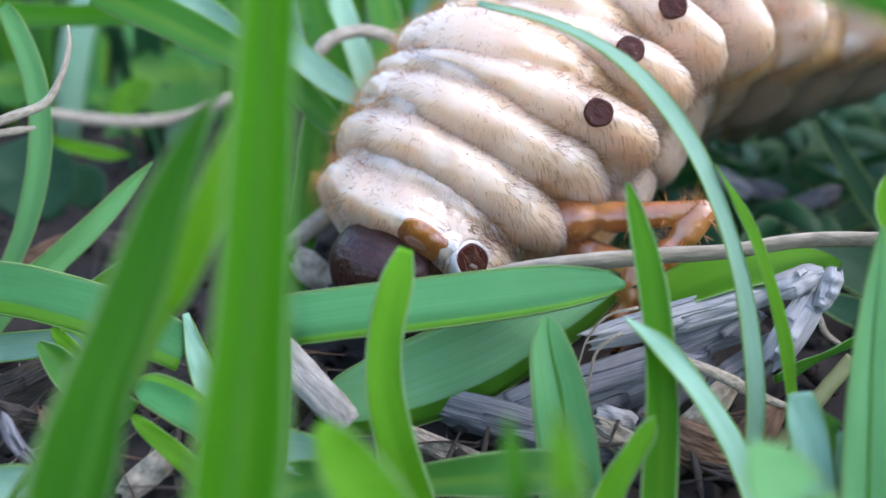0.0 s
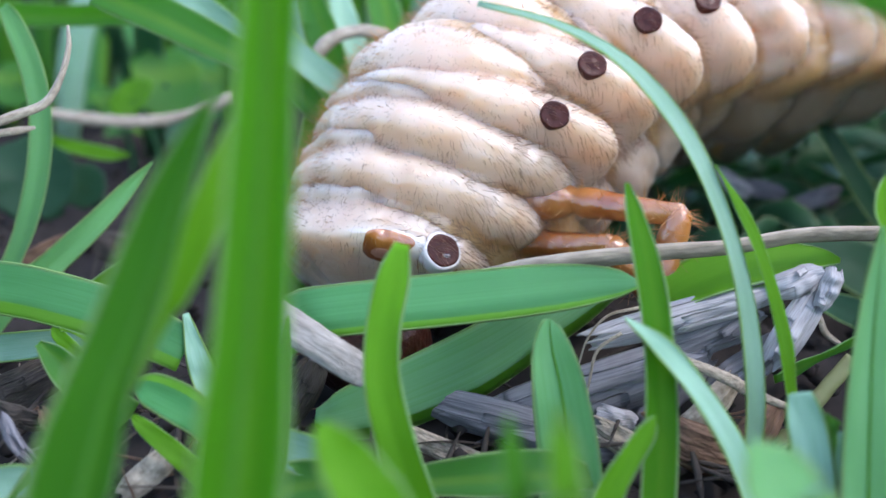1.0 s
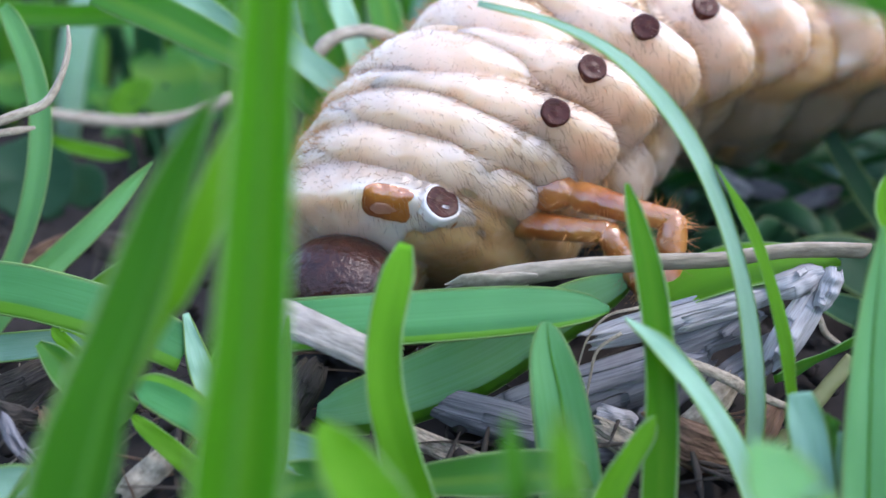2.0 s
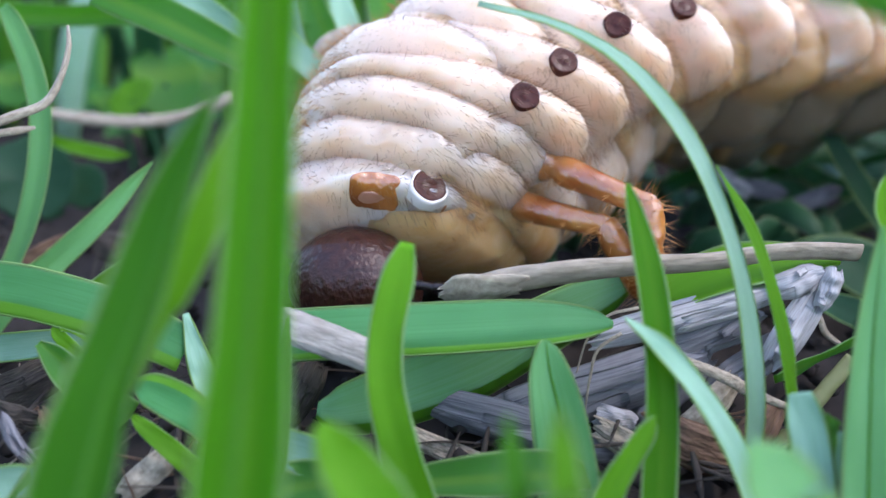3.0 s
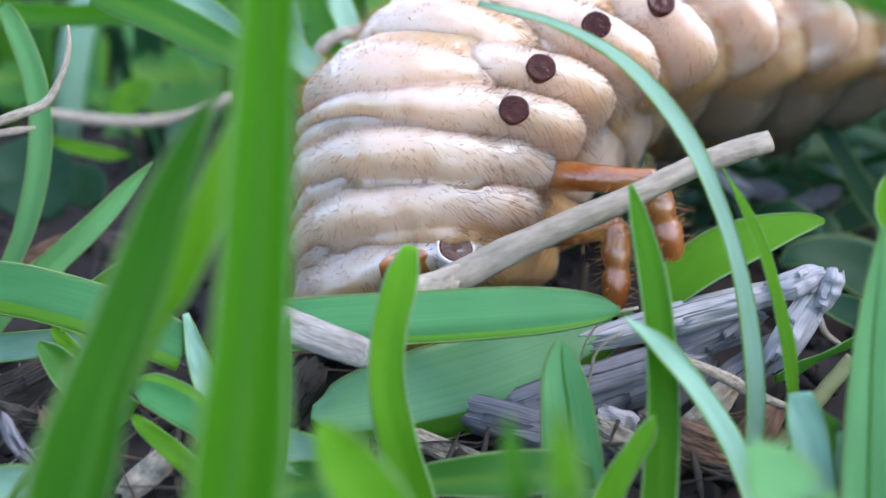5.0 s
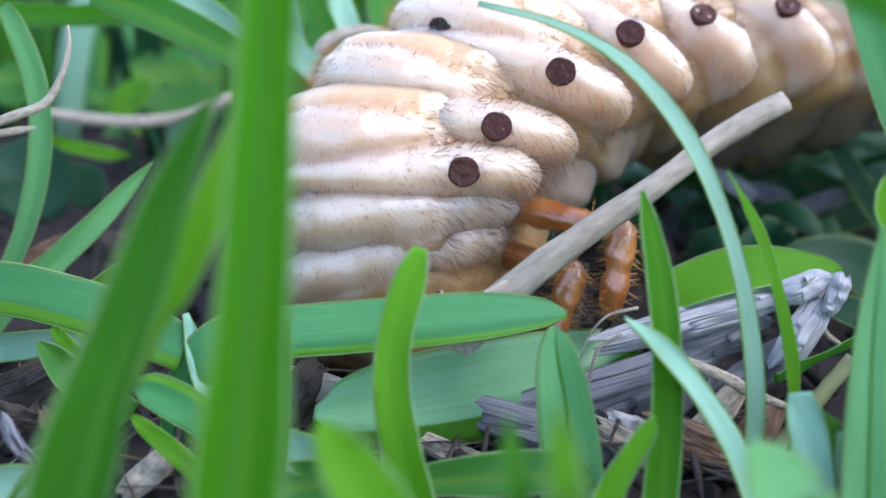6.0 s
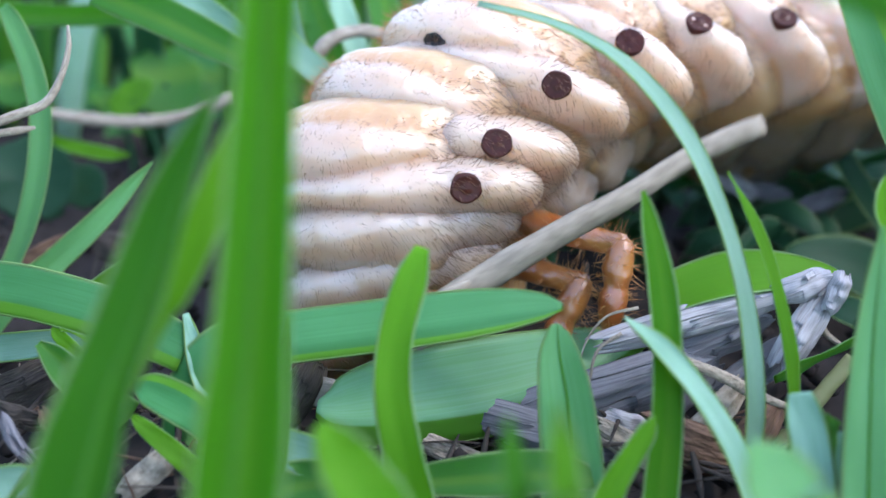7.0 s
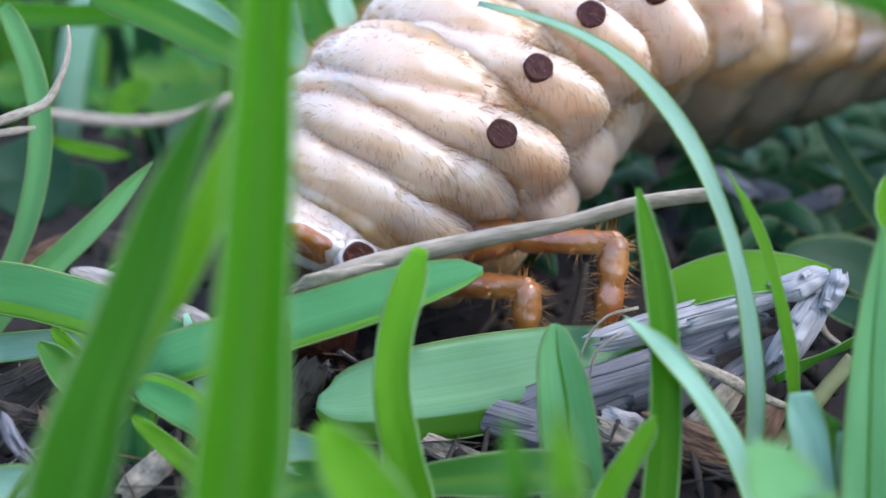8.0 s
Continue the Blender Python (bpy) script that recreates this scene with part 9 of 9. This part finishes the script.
    walk(blade_edge, [(0, mm(49.03, 83.87, 12.33, -0.0, -0.0, 0.0)), (0.25, mm(49.03, 83.87, 12.33, -0.0, -0.0, 0.0)), (0.5, mm(49.03, 83.87, 12.33, -0.0, -0.0, 0.0)), (0.75, mm(49.03, 83.87, 12.33, -0.0, -0.0, 0.0)), (1, mm(49.03, 83.87, 12.33, -0.0, -0.0, 0.0)), (1.25, mm(49.03, 83.87, 12.33, -0.0, -0.0, 0.0)), (1.5, mm(49.03, 83.87, 12.33, -0.0, -0.0, 0.0)), (1.7, mm(49.03, 83.87, 12.33, -0.0, -0.0, 0.0)), (1.9, mm(49.03, 83.87, 12.33, -0.0, -0.0, 0.0)), (2.1, mm(49.03, 83.87, 12.33, -0.0, -0.0, 0.0)), (2.35, mm(49.03, 83.87, 12.33, -0.0, -0.0, 0.0)), (2.6, mm(49.03, 83.87, 12.33, -0.0, -0.0, 0.0)), (2.8, mm(49.03, 83.87, 12.33, -0.0, -0.0, 0.0)), (3, mm(49.03, 83.87, 12.33, -0.0, -0.0, 0.0)), (3.25, mm(49.03, 83.87, 12.33, -0.0, -0.0, 0.0)), (3.5, mm(49.03, 83.87, 12.33, -0.0, -0.0, 0.0)), (3.6, mm(49.03, 83.87, 12.33, -0.0, -0.0, 0.0)), (3.7, mm(49.03, 83.87, 12.33, -0.0, -0.0, 0.0)), (3.8, mm(49.03, 83.87, 12.33, -0.0, -0.0, 0.0)), (4, mm(49.03, 83.87, 12.33, -0.0, -0.0, 0.0)), (4.25, mm(49.03, 83.87, 12.33, -0.0, -0.0, 0.0)), (4.5, mm(49.03, 83.87, 12.33, -0.0, -0.0, 0.0)), (4.7, mm(49.03, 83.87, 12.33, -0.0, -0.0, 0.0)), (5, mm(48.95, 83.87, 12.33, -0.0, -0.4, 0.2)), (5.25, mm(48.76, 83.87, 12.32, -0.0, -1.4, 0.5)), (5.5, mm(48.44, 83.86, 12.31, -0.0, -2.9, 1.2)), (5.8, mm(47.90, 83.85, 12.27, -0.1, -5.6, 2.3)), (6, mm(46.64, 83.77, 12.08, -0.5, -12.0, 4.9)), (6.25, mm(46.36, 83.74, 12.01, -0.6, -13.4, 5.5)), (6.5, mm(46.26, 83.73, 11.99, -0.7, -13.9, 5.7)), (6.8, mm(46.35, 83.74, 12.01, -0.7, -13.5, 5.5)), (7, mm(46.47, 83.75, 12.04, -0.6, -12.8, 5.3)), (7.1, mm(46.56, 83.76, 12.06, -0.6, -12.4, 5.1)), (7.2, mm(46.73, 83.77, 12.09, -0.5, -11.5, 4.7)), (7.3, mm(47.22, 83.81, 12.18, -0.3, -9.0, 3.7)), (7.4, mm(47.90, 83.85, 12.27, -0.1, -5.6, 2.3)), (7.5, mm(48.61, 83.86, 12.32, -0.0, -2.1, 0.8)), (7.6, mm(49.03, 83.87, 12.33, -0.0, -0.0, 0.0)), (7.8, mm(49.03, 83.87, 12.33, -0.0, -0.0, 0.0)), (8, mm(49.03, 83.87, 12.33, -0.0, -0.0, 0.0))])
    walk(dry_twig, [(0, mm(1.41, 69.83, 13.89, 0.0, -0.0, 0.0)), (0.25, mm(1.40, 69.93, 13.91, 0.0, -0.0, -0.1)), (0.5, mm(1.39, 70.03, 13.93, 0.0, -0.1, -0.3)), (0.75, mm(1.45, 70.11, 13.90, 0.0, -0.4, -0.3)), (1, mm(1.50, 70.19, 13.86, 0.1, -0.8, -0.3)), (1.25, mm(1.30, 70.26, 13.80, 0.1, -0.1, -0.7)), (1.5, mm(1.00, 70.28, 13.70, 0.1, 0.7, -1.1)), (1.7, mm(0.80, 70.25, 13.62, -0.2, 0.8, -1.2)), (1.9, mm(0.69, 70.24, 13.54, -1.1, 0.7, -1.3)), (2.1, mm(0.61, 70.25, 13.45, -2.5, 0.4, -1.4)), (2.35, mm(0.53, 70.26, 13.34, -4.9, -0.0, -1.5)), (2.6, mm(0.43, 70.24, 13.22, -8.1, -0.7, -1.6)), (2.8, mm(0.31, 70.21, 13.12, -11.2, -1.3, -1.6)), (3, mm(0.04, 70.13, 13.00, -14.7, -2.1, -1.6)), (3.25, mm(-0.57, 69.97, 13.02, -24.7, -4.0, -1.1)), (3.5, mm(-1.70, 69.94, 13.68, -39.5, -7.7, 0.7)), (3.6, mm(-3.83, 69.50, 12.94, -47.8, -17.1, 4.9)), (3.7, mm(-2.11, 69.76, 12.86, -56.9, -24.1, 7.9)), (3.8, mm(-1.02, 69.83, 12.71, -61.4, -27.9, 9.8)), (4, mm(-0.81, 69.77, 12.74, -61.9, -29.8, 10.9)), (4.25, mm(-2.38, 69.32, 12.33, -61.0, -24.4, 8.7)), (4.5, mm(-3.40, 69.20, 12.37, -60.2, -18.3, 6.2)), (4.7, mm(-5.08, 68.65, 11.77, -61.5, -25.5, 10.1)), (5, mm(-4.50, 68.65, 11.74, -61.5, -25.5, 10.0)), (5.25, mm(-3.44, 68.61, 11.63, -61.5, -25.5, 10.0)), (5.5, mm(-2.31, 68.48, 11.37, -61.6, -25.7, 10.2)), (5.8, mm(-1.40, 68.09, 10.78, -61.8, -26.7, 10.9)), (6, mm(0.11, 67.58, 9.68, -64.2, -35.0, 15.7)), (6.25, mm(0.58, 67.74, 9.78, -64.7, -36.8, 16.6)), (6.5, mm(0.52, 67.91, 9.98, -64.7, -37.1, 16.6)), (6.8, mm(-1.36, 67.94, 10.28, -63.6, -33.5, 14.6)), (7, mm(-3.50, 67.72, 10.21, -45.3, -28.4, 11.3)), (7.1, mm(-9.12, 65.77, 8.78, -31.9, -21.1, 10.3)), (7.2, mm(-9.44, 65.79, 7.17, -14.3, -22.6, 10.8)), (7.3, mm(-10.61, 67.84, 10.36, -0.1, 1.0, 0.5)), (7.4, mm(-8.04, 68.69, 10.74, 0.0, 0.5, -0.4)), (7.5, mm(-7.21, 68.30, 10.36, -0.0, -1.1, 0.6)), (7.6, mm(-8.01, 68.90, 10.96, 0.0, -0.3, -0.3)), (7.8, mm(-8.61, 68.88, 13.36, -0.3, -5.3, 3.3)), (8, mm(-11.52, 68.61, 14.06, -0.5, -5.6, 4.4))])
    # the litter is nudged as the grub leans on it
    for husk in drifting:
        x, y, z = (q / MM for q in husk.location)
        walk(husk, [(t, mm(x + a, y + b, z + c)) for t, a, b, c in ((0, 0, 0, 0), (4.7, 0, 0, 0), (5.3, 0.29, -0.07, -0.18), (5.8, 0.48, -0.14, -0.35), (6.5, 0.96, -0.21, -0.53), (7, 0.68, -0.12, -0.30), (8, 0.43, -0.07, -0.17))])
    walk(loose_strip, [(0, mm(-15.65, 65.44, 13.97, 0.0, -0.0, 0.0)), (0.25, mm(-16.33, 65.70, 14.61, -0.1, -4.3, 1.7)), (0.5, mm(-16.90, 65.92, 15.15, -0.2, -7.8, 3.2)), (0.75, mm(-16.73, 65.96, 15.26, -0.4, -10.0, 4.1)), (1, mm(-16.12, 65.98, 15.29, -0.6, -12.5, 5.1)), (1.25, mm(-15.53, 65.88, 15.05, -1.0, -16.4, 6.8)), (1.5, mm(-15.25, 65.75, 14.74, -1.4, -19.5, 8.2)), (1.7, mm(-15.26, 65.68, 14.57, -1.5, -20.3, 8.6)), (1.9, mm(-15.24, 65.66, 14.52, -1.6, -20.6, 8.7)), (2.1, mm(-15.19, 65.65, 14.49, -1.6, -21.0, 8.9)), (2.35, mm(-15.10, 65.65, 14.48, -1.7, -21.5, 9.2)), (2.6, mm(-15.02, 65.64, 14.47, -1.9, -22.2, 9.5)), (2.8, mm(-14.97, 65.42, 13.90, -2.0, -22.9, 9.8)), (3, mm(-14.97, 65.33, 13.69, -2.2, -23.9, 10.3)), (3.25, mm(-15.05, 65.14, 13.23, -3.3, -28.9, 12.9)), (3.5, mm(-15.16, 64.86, 12.54, -5.2, -34.8, 16.3)), (3.6, mm(-15.74, 64.67, 12.08, -5.7, -36.3, 17.2)), (3.7, mm(-16.89, 64.48, 11.57, -6.3, -37.7, 18.2)), (3.8, mm(-17.82, 64.32, 11.20, -6.6, -38.5, 18.8)), (4, mm(-18.65, 64.29, 11.13, -6.8, -39.0, 19.1)), (4.25, mm(-16.40, 65.13, 13.21, -4.3, -32.3, 14.8)), (4.5, mm(-16.88, 65.69, 14.60, -2.4, -25.1, 10.9)), (4.7, mm(-16.86, 65.87, 15.03, -2.3, -24.3, 10.5)), (5, mm(-17.31, 66.73, 13.90, -2.2, -24.0, 10.3)), (5.25, mm(-18.15, 68.19, 11.83, -2.4, -25.1, 10.9)), (5.5, mm(-19.09, 69.55, 9.52, -2.9, -27.0, 11.9)), (5.8, mm(-19.87, 70.09, 7.58, -3.5, -29.4, 13.2)), (6, mm(-20.22, 69.78, 6.83, -4.0, -31.2, 14.1)), (6.25, mm(-20.69, 69.42, 5.94, -4.7, -33.5, 15.5)), (6.5, mm(-20.91, 69.26, 5.54, -5.1, -34.6, 16.2)), (6.8, mm(-20.81, 69.42, 5.93, -4.7, -33.5, 15.5)), (7, mm(-20.70, 69.51, 6.16, -4.7, -33.6, 15.6)), (7.1, mm(-20.63, 69.53, 6.19, -5.1, -34.8, 16.3)), (7.2, mm(-20.49, 69.54, 6.24, -5.8, -36.7, 17.5)), (7.3, mm(-19.45, 70.43, 8.44, -3.7, -30.2, 13.6)), (7.4, mm(-18.53, 71.51, 11.11, -1.7, -21.4, 9.1)), (7.5, mm(-18.71, 71.92, 12.12, -2.1, -23.7, 10.2)), (7.6, mm(-19.16, 72.11, 12.59, -2.7, -26.2, 11.5)), (7.8, mm(-26.35, 72.11, 12.60, -2.7, -26.4, 11.6)), (8, mm(-30.98, 72.59, 13.77, -1.7, -21.5, 9.2))])


motions()
